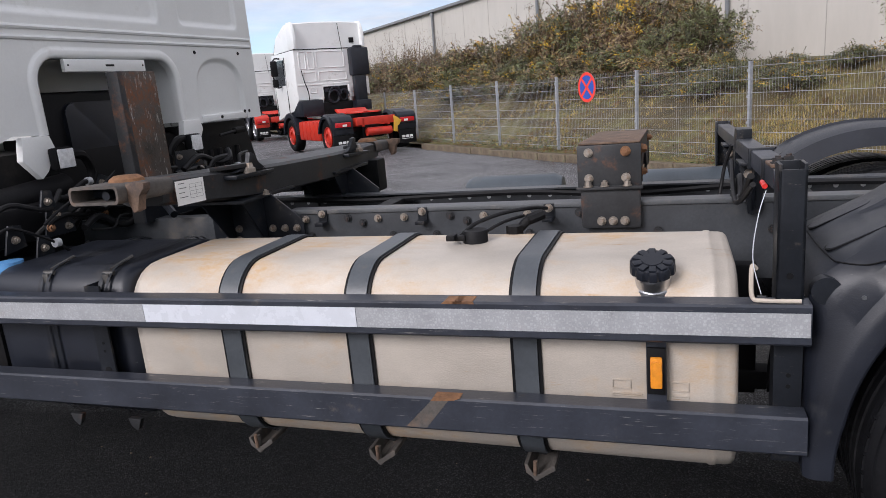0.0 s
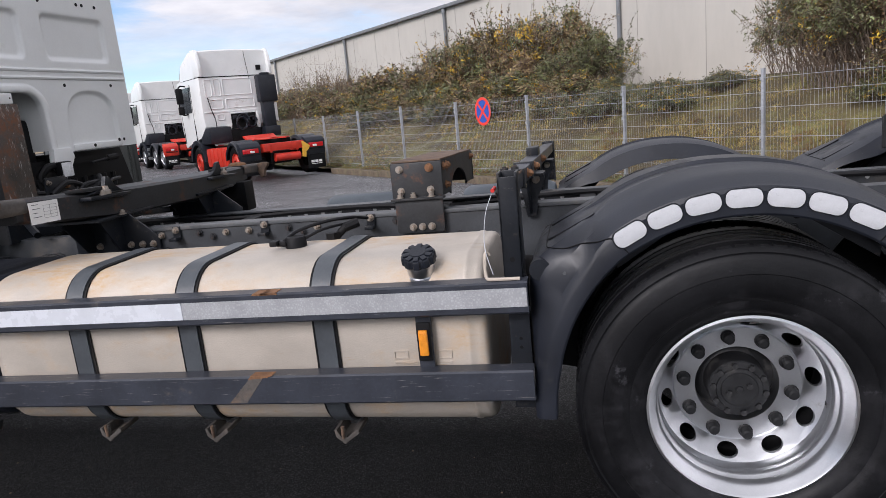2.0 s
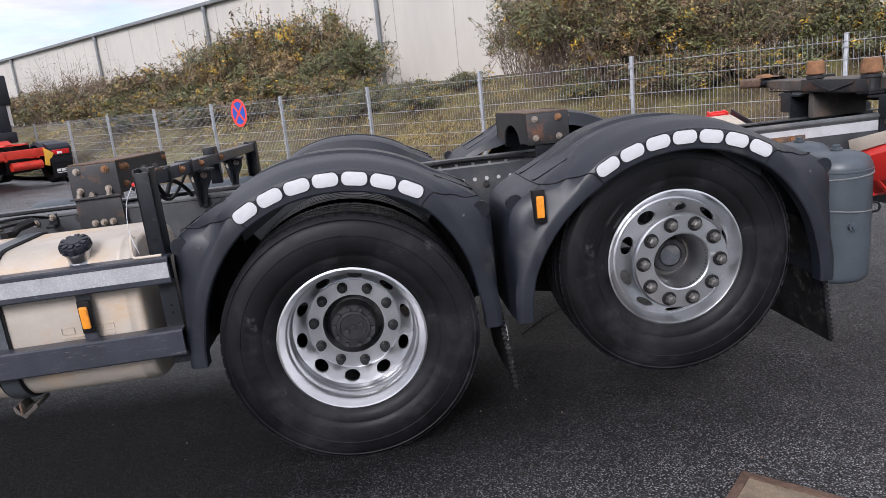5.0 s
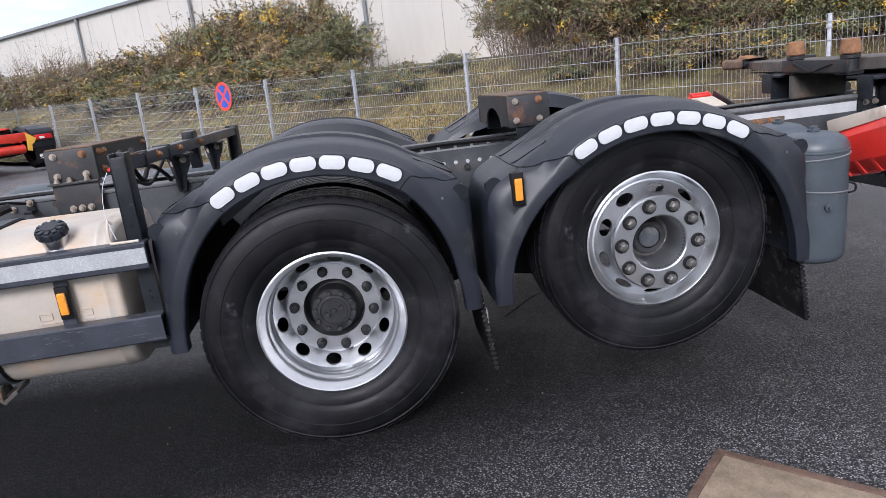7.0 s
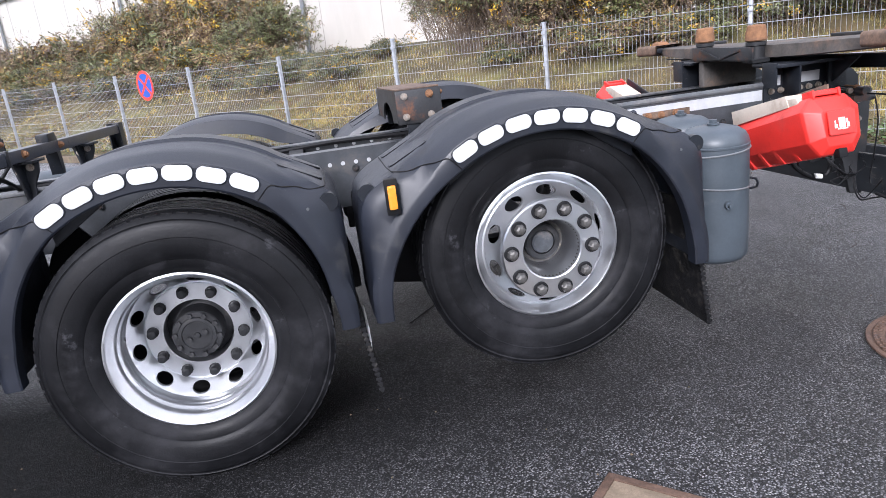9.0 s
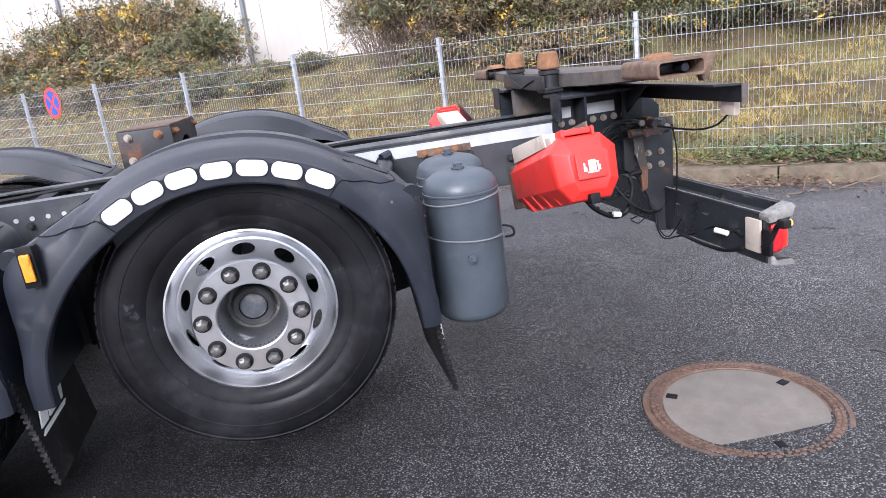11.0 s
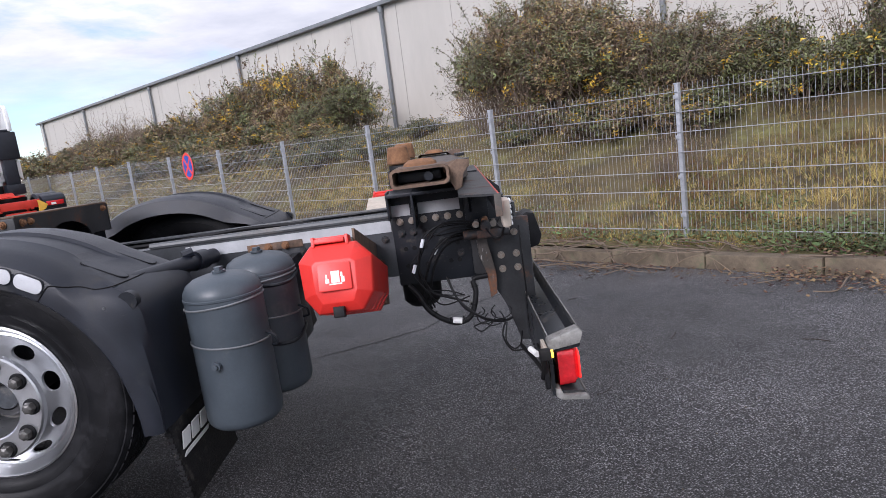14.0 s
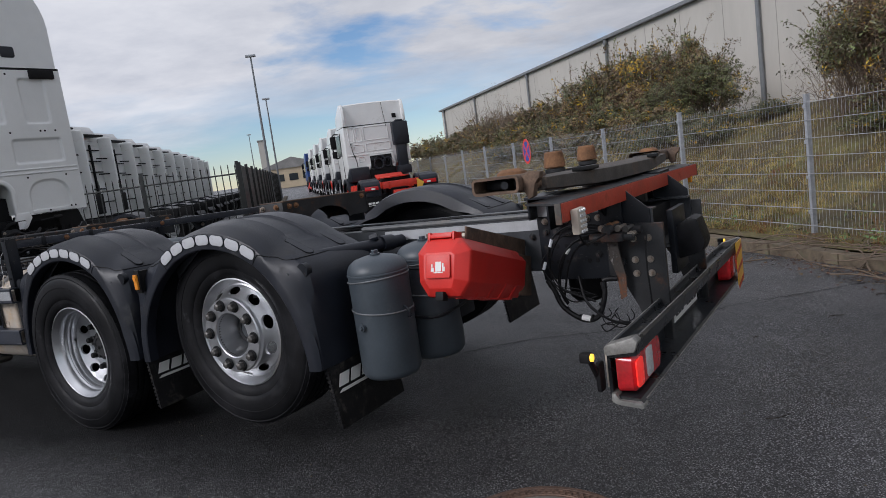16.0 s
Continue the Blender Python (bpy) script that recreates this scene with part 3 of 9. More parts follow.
def lathe(bm, prof, seg=64, axis="y", close=False, c=(0, 0, 0)):
    """Turns a profile of (radius, along) about the axis through c."""
    rings = []
    for r, w in prof:
        ring = []
        for i in range(seg):
            a = 2 * math.pi * i / seg
            u, v = r * math.cos(a), r * math.sin(a)
            ring.append(bm.verts.new((c[0] + u, c[1] + w, c[2] + v) if axis == "y" else (c[0] + u, c[1] + v, c[2] + w)))
        rings.append(ring)
    pairs = list(zip(rings, rings[1:])) + ([(rings[-1], rings[0])] if close else [])
    for a, b in pairs:
        for i in range(seg):
            bm.faces.new((a[i], a[(i + 1) % seg], b[(i + 1) % seg], b[i]))
    return rings


def loft(bm, rings, cap=True, closed=True):
    rows = [[bm.verts.new(p) for p in ring] for ring in rings]
    k = len(rows[0])
    for a, b in zip(rows, rows[1:]):
        for i in range(k if closed else k - 1):
            bm.faces.new((a[i], a[(i + 1) % k], b[(i + 1) % k], b[i]))
    if cap and closed:
        bm.faces.new(rows[0][::-1])
        bm.faces.new(rows[-1])
    return rows


def rounded(w0, w1, h0, h1, r, n=5):
    """Points of a rounded rectangle."""
    pts = []
    for cx, cy, a0 in ((w1 - r, h1 - r, 0), (w0 + r, h1 - r, 90), (w0 + r, h0 + r, 180), (w1 - r, h0 + r, 270)):
        for i in range(n + 1):
            a = radians(a0 + 90 * i / n)
            pts.append((cx + r * math.cos(a), cy + r * math.sin(a)))
    return pts


def bm_new():
    return bmesh.new()


def bolt_mesh(name, r, h, material, washer=True):
    bm = bm_new()
    if washer:
        rod(bm, (0, 0, 0), (0, -h * 0.25, 0), r * 1.35, 12)
    rod(bm, (0, -h * 0.25, 0), (0, -h, 0), r, 6)
    rod(bm, (0, -h, 0), (0, -h * 1.35, 0), r * 0.55, 8)
    me = part(name, bm, material)
    data = me.data
    bpy.data.objects.remove(me)
    return data


BOLT = bolt_mesh("bolt", 0.0125, 0.017, "bolt")
BOLT_DARK = bolt_mesh("bolt_dark", 0.013, 0.014, "steel_worn")
BOLT_RUST = bolt_mesh("bolt_rust", 0.014, 0.016, "rust_bright")


def bolts(parent, spots, me=BOLT, face="-y"):
    turn = {"-y": (0, 0, 0), "+x": (0, 0, 90), "+z": (-90, 0, 0), "-x": (0, 0, -90), "+y": (0, 0, 180)}[face]
    for i, (x, y, z) in enumerate(spots):
        place("bolt", me, parent, pose(x, y, z, *turn) @ pose(0, 0, 0, 0, 37 * i % 60, 0))

# ---- the ground ----


def fall(v):
    """The yard falls gently towards the kerb."""
    return -0.15 * min(max(v / 6.7, 0), 1)


bm = bm_new()
grid = [[bm.verts.new((v, u, fall(v))) for v in (-1500, -20, 0, 6.7, 20, 1500)] for u in (-1500, -20, 40, 1500)]
for a, b in zip(grid, grid[1:]):
    for i in range(5):
        bm.faces.new((a[i], a[i + 1], b[i + 1], b[i]))
tagged(part("ground", bm, "asphalt", matrix=ROAD), "dark asphalt yard with fine stone grit and painted-in truck shade", "ground", kind="structure")

FENCE_V, POST_0, POST_STEP = 7.25, -0.53, 2.51


def bank_height(v, u):
    """The grassy bank behind the fence rises to the foot of the hall."""
    t = min(max((v - 7.1) / 6.5, 0), 1)
    return 0.0 + 1.6 * t * t * (3 - 2 * t) + 0.10 * noise.noise(Vector((u * 0.35, v * 0.5, 0))) * min(1, (v - 7) * 0.7)


bm = bm_new()
us, vs = [-40 + 0.8 * i for i in range(170)], [7.0, 7.1, 7.3, 7.6, 8, 8.5, 9, 9.5, 10, 10.7, 11.4, 12.2, 13, 14, 16, 18, 20, 26]
grid = [[bm.verts.new((v, u, -0.1 if v < 7.05 else bank_height(v, u))) for v in vs] for u in us]
for a, b in zip(grid, grid[1:]):
    for i in range(len(vs) - 1):
        bm.faces.new((a[i], a[i + 1], b[i + 1], b[i]))
tagged(part("grass_bank", bm, "soil", matrix=ROAD), "sloping earth bank with short rough turf", "bank", kind="structure")

# Grass blades on the bank: fine, short and matted, in straw, green and withered patches.


def patches(u, v, k):
    """Slow uneven values over the bank, about -1 to 1."""
    return (np.sin(1.3 * u + 0.9 * v + k) + np.sin(2.9 * u - 2.2 * v + 2.1 * k) + np.sin(5.3 * u + 4.1 * v + 0.7 * k + 2 * np.sin(1.7 * v + k)) + np.sin(9.1 * u - 7.3 * v + 3 * k)) / 2.6


def grass(tufts, blades, u0, u1, width, seed):
    """Tussocks of blades that lean out of a common foot; each tussock has one colour, and kinds grow in patches."""
    g = np.random.default_rng(seed)
    tu, tv = g.uniform(u0, u1, tufts), 7.03 + 5.4 * g.random(tufts) ** 1.1
    ttall = np.clip(g.gamma(3.0, 0.028, tufts) * (1.0 + 0.45 * patches(tu, tv, 1.0)), 0.03, 0.24)
    tkind = patches(tu, tv, 2.6) * 0.75 + g.normal(0, 0.5, tufts) - 0.35 * (tv < 8.0) + 0.25 * (ttall > 0.16)
    count = tufts * blades
    k = np.repeat(np.arange(tufts), blades)
    a = g.uniform(0, 6.283, count)
    spread = np.abs(g.normal(0, 0.035, count))
    u, v = tu[k] + np.sin(a) * spread, tv[k] + np.cos(a) * spread
    t = np.clip((v - 7.1) / 6.5, 0, 1)
    z = 1.6 * t * t * (3 - 2 * t) - 0.03 + 0.03 * patches(u * 0.3, v * 0.4, 5.0)
    tall = ttall[k] * g.uniform(0.45, 1.15, count)
    w = g.uniform(0.6, 1.4, count) * width
    out = g.uniform(0.05, 0.7, count) * tall
    droop = g.normal(0, 0.25, (count, 2)) * tall[:, None]
    base = np.stack([v, u, z], 1)
    turn = a + g.normal(0, 0.5, count)
    side = np.stack([-np.sin(turn) * w, np.cos(turn) * w, 0 * w], 1)
    lean = np.stack([np.cos(a) * out + droop[:, 0], np.sin(a) * out + droop[:, 1], tall * 0.9], 1)
    co = np.stack([base - side, base + side, base + lean], 1).reshape(-1, 3)
    me = bpy.data.meshes.new("grass")
    me.vertices.add(3 * count)
    me.vertices.foreach_set("co", co.ravel())
    me.loops.add(3 * count)
    me.loops.foreach_set("vertex_index", np.arange(3 * count))
    me.polygons.add(count)
    me.polygons.foreach_set("loop_start", np.arange(0, 3 * count, 3))
    kind = tkind[k] + g.normal(0, 0.22, count)
    me.polygons.foreach_set("material_index", np.where(kind > 0.12, 0, np.where(kind > -0.62, 1, 2)).astype(np.int32))
    for m in ("grass", "grass_green", "grass_brown"):
        me.materials.append(M[m])
    me.update(calc_edges=True)
    me.validate()
    tagged(place("grass", me, None, ROAD), "short matted autumn grass in straw, green and brown", "grass", kind="stuff")


grass(17000, 19, -7, 9, 0.0027, 4)
grass(9000, 13, 9, 36, 0.0055, 5)

# ---- kerb ----
kerb = thing("kerb", "weathered concrete kerb stones along the foot of the fence", "kerb", ROAD, kind="structure")
bm = bm_new()
box(bm, -0.08, 0.08, 0.0, 0.985, -0.24, 0.01, 0.012)
stone = part("kerb_stone", bm, "concrete", kerb, matrix=pose(6.71, -6.0, 0)).data
rng = random.Random(8)
for k in range(1, 24):
    place("kerb_stone", stone, kerb, pose(6.71 + rng.uniform(-0.012, 0.012), -6 + k, rng.uniform(-0.015, 0.012) - (0.045 if k in (6, 7, 8, 9) else 0), rng.uniform(-0.8, 0.8), rng.uniform(-3.0, 3.0), rng.uniform(-0.6, 0.6)))
bm = bm_new()
vs2 = [6.80, 6.95, 7.15]
grid = [[bm.verts.new((v, u, -0.02 + 0.03 * noise.noise(Vector((u * 1.5, v * 3, 1))))) for v in vs2] for u in [-40 + 0.5 * i for i in range(270)]]
for a, b in zip(grid, grid[1:]):
    for i in range(2):
        bm.faces.new((a[i], a[i + 1], b[i + 1], b[i]))
tagged(part("verge", bm, "soil", matrix=ROAD), "strip of bare soil between kerb and fence", "ground", kind="structure")

# ---- wire mesh fence ----
fence = thing("wire_fence", "galvanised double-rod mesh fence on square steel posts", "fence", ROAD, kind="structure")
TOP = 1.575
bm = bm_new()
box(bm, FENCE_V - 0.03, FENCE_V + 0.03, -0.02, 0.02, -0.15, TOP, 0.004)
box(bm, FENCE_V - 0.034, FENCE_V + 0.034, -0.024, 0.024, TOP, TOP + 0.012, 0.003)
for z in (0.25, 0.65, 1.05, 1.45):
    box(bm, FENCE_V - 0.042, FENCE_V - 0.028, -0.028, 0.028, z - 0.02, z + 0.02, 0.003)
post = part("fence_post", bm, "galva", fence).data
fence.children[0].matrix_basis = pose(0, POST_0, 0)
bm = bm_new()
for k in range(50):
    y = 0.03 + k * (POST_STEP - 0.06) / 49
    rod(bm, (FENCE_V - 0.04, y, 0.03), (FENCE_V - 0.04, y, TOP + 0.005), 0.0017, 4, cap=False)
for k in range(8):
    z = 0.10 + 0.2 * k
    for dx in (-0.046, -0.034):
        rod(bm, (FENCE_V + dx, 0.0, z), (FENCE_V + dx, POST_STEP, z), 0.0034, 5, cap=False)
panel = part("fence_panel", bm, "galva", fence, matrix=pose(0, POST_0, 0)).data
for k in range(-3, 16):
    if k:
        place("fence_post", post, fence, pose(0, POST_0 + k * POST_STEP, 0, 0, rng.uniform(-0.4, 0.4), 0))
        place("fence_panel", panel, fence, pose(0, POST_0 + k * POST_STEP, 0))

# No-stopping sign on the fence.
sign = thing("road_sign", "round blue no-stopping sign with red rim and cross on fence", "sign", ROAD @ pose(FENCE_V - 0.06, 10.9, 1.335, 0, 0, -3))
bm = bm_new()
rod(bm, (0, 0, 0), (-0.004, 0, 0), 0.30, 48)
part("plate", bm, "galva", sign)
bm = bm_new()
R0 = [(0.30, -0.0045), (0.30, -0.007), (0.240, -0.007), (0.240, -0.0045)]
lathe(bm, R0, 48)
for v in bm.verts:
    v.co = (v.co.y, v.co.x, v.co.z)
part("rim", bm, "sign_red", sign)
bm = bm_new()
rod(bm, (-0.0045, 0, 0), (-0.006, 0, 0), 0.240, 48)
part("field", bm, "sign_blue", sign)
for a in (45, -45):
    bm = bm_new()
    box(bm, -0.0075, -0.0062, -0.028, 0.028, -0.248, 0.248)
    part("cross_bar", bm, "sign_red", sign, matrix=pose(0, 0, 0, a, 0, 0))

# ---- hall ----
hall = thing("industrial_hall", "long low cream-coloured industrial hall with dark gutter and downpipes", "building", ROAD)
HV, HTOP = 20.0, 6.72
bm = bm_new()
box(bm, HV, HV + 40, -70, 71, 0.5, HTOP)
part("wall", bm, "hall", hall)
bm = bm_new()
for k in range(46):
    u = -68 + 3.06 * k
    box(bm, HV - 0.012, HV - 0.003, u - 0.009, u + 0.009, 0.6, HTOP)
part("wall_joint", bm, "hall_joint", hall, "thin upright joints between cladding panels")
bm = bm_new()
box(bm, HV - 0.28, HV + 0.05, -70.3, 71.3, HTOP, HTOP + 0.17, 0.02)
part("gutter", bm, "hall_trim", hall)
bm = bm_new()
prism(bm, [(HV - 0.2, HTOP + 0.17), (HV + 20, HTOP + 1.0), (HV + 40.2, HTOP + 0.17)], "y", -70.3, 71.3)
part("roof", bm, "far_roof", hall)
for u in (-6.2, 6.1, 18.5, 30.8, 43.3, 57.3, 69.5):
    bm = bm_new()
    rod(bm, (HV - 0.14, u, 0.8), (HV - 0.14, u, HTOP), 0.085, 10)
    rod(bm, (HV - 0.14, u, HTOP - 0.25), (HV - 0.14, u, HTOP), 0.12, 10)
    part("downpipe", bm, "hall_trim", hall)

# ---- shrubs ----


def shrub(name, size, seed, mix, leaves, stems=26, leaf=0.055, bare=0.0, sprays=60, label="dense overgrown bramble and shrub thicket with autumn leaves", rough=0.55, yellow=34):
    """A bramble-like shrub: many thin stems, a loose uneven crown of small leaves in clumps, and leafy shoots that stand out of it."""
    r = random.Random(seed)
    sx, sy, sz = size
    root = thing(name, label, "bush")
    tips = []
    bm = bm_new()
    for k in range(stems):
        a, q = r.uniform(0, 6.283), math.sqrt(r.random())
        x, y = math.cos(a) * q * sx * 0.7, math.sin(a) * q * sy * 0.7
        p = Vector((x, y, -0.1))
        tall = sz * (1 - 0.45 * q * q) * r.uniform(0.75, 1.12)
        d = Vector((x * 0.35 / max(tall, 0.1) + r.gauss(0, 0.14), y * 0.35 / max(tall, 0.1) + r.gauss(0, 0.14), 1))
        rad = r.uniform(0.008, 0.016)
        n = 5
        for i in range(n):
            e = p + d * tall / n
            rod(bm, p, e, rad, 5, rad * 0.7, cap=False)
            tips.append((e.copy(), (i + 1) / n))
            if i > 0:
                b = e + Vector((r.gauss(0, 0.3), r.gauss(0, 0.3), r.gauss(0.15, 0.2))) * (0.5 + 0.2 * sz)
                rod(bm, e, b, rad * 0.5, 4, rad * 0.25, cap=False)
                tips.append((b, 0.9))
            p, d, rad = e, (d + Vector((r.gauss(0, 0.22), r.gauss(0, 0.22), 0))).normalized() * d.length, rad * 0.75
    sets = {m: ([], []) for m in mix}
    kinds = [m for m, w in mix.items() for _ in range(int(w * 100))]

    def region(p):
        """Leaves of one kind grow together in patches."""
        w = noise.noise(p * 0.8 + Vector((seed, 0, 0))) * 0.5 + 0.5
        return kinds[min(int((w * 0.75 + r.random() * 0.25 + r.gauss(0, 0.08)) % 1.0 * len(kinds)), len(kinds) - 1)]

    def blade(V, F, p, ax, s):
        sd = ax.cross(Vector((r.gauss(0, 1), r.gauss(0, 1), r.gauss(0.6, 1)))).normalized()
        i = len(V)
        V += [tuple(p), tuple(p + ax * s * 0.9 + sd * s * 0.42), tuple(p + ax * s * 2.1), tuple(p + ax * s * 0.9 - sd * s * 0.42)]
        F += [(i, i + 1, i + 2, i + 3)]

    # rounded lobes of growth, with gaps between them, carry the leaf clumps
    lobes = []
    for k in range(int(15 + 4 * sx * sy)):
        a, q = r.uniform(0, 6.283), r.random() ** 0.6
        high = r.random() if q < 0.75 else r.random() * 0.6
        z = sz * (1 - 0.42 * q * q) * (0.30 + 0.62 * high ** 0.7)
        rad = r.uniform(0.24, 0.46) * (sx + sy) / 4 * (1.15 - 0.35 * high)
        lobes.append((Vector((math.cos(a) * q * sx * 0.86, math.sin(a) * q * sy * 0.86, max(z, rad * 0.6))), rad))
    shell = []
    for c, rad in lobes:
        root_at = Vector((c.x * 0.45 + r.gauss(0, 0.1), c.y * 0.45 + r.gauss(0, 0.1), 0))
        mid = root_at.lerp(c, 0.55) + Vector((r.gauss(0, 0.1), r.gauss(0, 0.1), 0.05))
        rod(bm, root_at, mid, 0.016, 5, 0.012, cap=False)
        rod(bm, mid, c, 0.012, 5, 0.007, cap=False)
        for k in range(int(34 * (rad / 0.35) ** 1.6)):
            d = Vector((r.gauss(0, 1), r.gauss(0, 1), r.gauss(0.25, 0.9)))
            if d.length < 0.1:
                continue
            d.normalize()
            p = c + d * rad * (0.72 + 0.36 * r.random()) * (1 + rough * noise.noise(c * 3 + d * 2.2))
            if p.z > 0.02:
                shell.append((p, d))
                if r.random() < 0.4:
                    rod(bm, c.lerp(p, 0.3), p + d * 0.05, 0.0055, 4, 0.003, cap=False)
    for p, h in tips:
        if h > 0.5:
            shell.append((p, Vector((p.x / sx, p.y / sy, 0.8)).normalized()))
    per = max(1, leaves // len(shell))
    for c, d in shell:
        if c.z < bare * sz and r.random() < 0.8:
            continue
        kind = region(c)
        if kind == "leaf_yellow" and r.random() < 0.3:
            kind = "leaf"
        V, F = sets[kind]
        s0 = r.uniform(0.045, 0.10)
        for _ in range(int(per * r.uniform(0.35, 1.65))):
            p = c + Vector((r.gauss(0, s0), r.gauss(0, s0), r.gauss(0, s0 * 0.7)))
            if p.z < 0.03:
                p.z = 0.03 + r.random() * 0.2
            facing = (d + Vector((r.gauss(0, 0.5), r.gauss(0, 0.5), 0.75 + r.gauss(0, 0.5)))).normalized()
            ax = facing.cross(Vector((r.gauss(0, 1), r.gauss(0, 1), r.gauss(0, 1))))
            if ax.length < 0.05:
                continue
            ax = (ax.normalized() + Vector((0, 0, -0.25)) + d * 0.3).normalized()
            s1 = leaf * r.uniform(0.55, 1.45)
            sd = ax.cross(facing).normalized()
            i = len(V)
            V += [tuple(p), tuple(p + ax * s1 * 0.9 + sd * s1 * 0.45), tuple(p + ax * s1 * 2.0 - facing * s1 * 0.25), tuple(p + ax * s1 * 0.9 - sd * s1 * 0.45)]
            F += [(i, i + 1, i + 2, i + 3)]
    shell = [p for p, d in shell]
    # small bunches of yellow leaves
    V, F = sets.setdefault("leaf_yellow", ([], []))
    for k in range(yellow if shell else 0):
        c = r.choice(shell)
        for i in range(r.randint(10, 40)):
            p = c + Vector((r.gauss(0, 0.09), r.gauss(0, 0.09), r.gauss(0, 0.07)))
            blade(V, F, p, Vector((r.gauss(0, 1), r.gauss(0, 1), r.gauss(-0.2, 0.6))).normalized(), leaf * r.uniform(0.7, 1.5))
    # long shoots with leaves along them
    for k in range(sprays if shell else 0):
        p = r.choice(shell)
        if p.z < sz * 0.35:
            continue
        out = Vector((p.x / sx, p.y / sy, 0.9 + r.random() * 0.9)) + Vector((r.gauss(0, 0.35), r.gauss(0, 0.35), 0))
        out.normalize()
        L = r.uniform(0.2, 0.85)
        bend = Vector((r.gauss(0, 0.2), r.gauss(0, 0.2), -0.15))
        mid, end = p + out * L * 0.5, p + out * L + bend * L * 0.5
        rod(bm, p - out * 0.3, mid, 0.005, 4, 0.004, cap=False)
        rod(bm, mid, end, 0.004, 4, 0.002, cap=False)
        V, F = sets[r.choice(kinds)]
        for i in range(int(L * 34)):
            t = r.random()
            q = p.lerp(mid, t * 2) if t < 0.5 else mid.lerp(end, t * 2 - 1)
            ax = (out + Vector((r.gauss(0, 0.7), r.gauss(0, 0.7), r.gauss(0, 0.5)))).normalized()
            blade(V, F, q, ax, leaf * r.uniform(0.6, 1.2))
    part("branchwork", bm, "twig", root)
    for kind, (V, F) in sets.items():
        if not F:
            continue
        me = bpy.data.meshes.new("crown")
        me.from_pydata(V, [], F)
        me.materials.append(M[kind])
        place("crown", me, root, label={"leaf": "dark green leaves", "leaf_brown": "withered brown leaves", "leaf_yellow": "bright yellow leaves"}[kind])
    return root


def plant(ob, u, v, turn, s, sz=1.0, first=False):
    m = ROAD @ pose(v, u, bank_height(v, u) - 0.05, 0, 0, turn)
    if first:
        ob.matrix_basis = m
        ob.scale = (s, s, s * sz)
        return ob
    c = copy_thing(ob, m)
    c.scale = (s, s, s * sz)
    return c


# Low green weeds along the foot of the fence.
rng = random.Random(14)
verts, faces = [], []
for k in range(14000):
    u = rng.uniform(-9, 26) if k % 3 else rng.gauss(-2.2, 1.1)
    v = 6.86 + 1.5 * rng.random() ** 1.6
    if noise.noise(Vector((u * 0.9, v * 1.4, 7))) < -0.12:
        continue
    z = (bank_height(v, u) if v > 7.1 else -0.01) + rng.uniform(0, 0.14)
    s = rng.uniform(0.012, 0.035)
    a, b = rng.uniform(0, 6.283), rng.gauss(0, 0.5)
    ax, sd = Vector((math.cos(a), math.sin(a), b)).normalized(), Vector((-math.sin(a), math.cos(a), rng.gauss(0, 0.4))).normalized()
    p = Vector((v, u, z))
    i = len(verts)
    verts += [tuple(p), tuple(p + ax * s + sd * s * 0.5), tuple(p + ax * s * 2), tuple(p + ax * s - sd * s * 0.5)]
    faces += [(i, i + 1, i + 2, i + 3)]
me = bpy.data.meshes.new("weeds")
me.from_pydata(verts, [], faces)
me.materials.append(M["weed"])
tagged(place("weeds", me, None, ROAD), "low green weeds and ground ivy along the fence", "weeds", kind="stuff")

# Dead leaves and twigs gathered along the kerb.
verts, faces = [], []
for k in range(3000):
    u = rng.uniform(-5, 12) if rng.random() < 0.45 else (rng.gauss(-2.1, 0.35) if rng.random() < 0.5 else rng.gauss(0.3, 0.8))
    v = 6.60 - abs(rng.gauss(0, 0.28)) if rng.random() < 0.6 else rng.uniform(6.62, 7.2)
    z = fall(v) + 0.006 + rng.random() * 0.02 if v < 6.61 else 0.015 + rng.random() * 0.03
    s, a = rng.uniform(0.008, 0.026), rng.uniform(0, 6.283)
    if abs(u + 2.1) < 0.5 and v < 6.61:
        z += rng.random() * 0.07
    ax, sd = Vector((math.cos(a), math.sin(a), rng.gauss(0, 0.25))), Vector((-math.sin(a), math.cos(a), rng.gauss(0, 0.25)))
    p = Vector((v, u, z))
    i = len(verts)
    verts += [tuple(p), tuple(p + ax * s + sd * s * 0.6), tuple(p + ax * s * 2), tuple(p + ax * s - sd * s * 0.6)]
    faces += [(i, i + 1, i + 2, i + 3)]
me = bpy.data.meshes.new("fallen_leaves")
me.from_pydata(verts, [], faces)
me.materials.append(M["litter"])
tagged(place("fallen_leaves", me, None, ROAD), "brown fallen leaves gathered along the kerb", "leaves", kind="stuff")
bm = bm_new()
for k in range(90):
    u = rng.gauss(0.2, 1.1) if k % 3 else rng.uniform(-4, 6)
    v = rng.gauss(6.65, 0.2)
    a, L = rng.gauss(1.57, 0.8), rng.uniform(0.15, 0.75)
    p = Vector((v, u, max(fall(v), -0.15) + (0.17 if v > 6.6 else 0.02)))
    pts = [p]
    for i in range(3):
        a += rng.gauss(0, 0.25)
        pts.append(pts[-1] + Vector((math.cos(a), math.sin(a), rng.gauss(0, 0.15))) * L / 3)
        pts[-1].z = max(pts[-1].z, fall(pts[-1].x) + 0.01 + (0.16 if 6.6 < pts[-1].x else 0))
    hose(bm, pts, rng.uniform(0.003, 0.008), 5, 3)
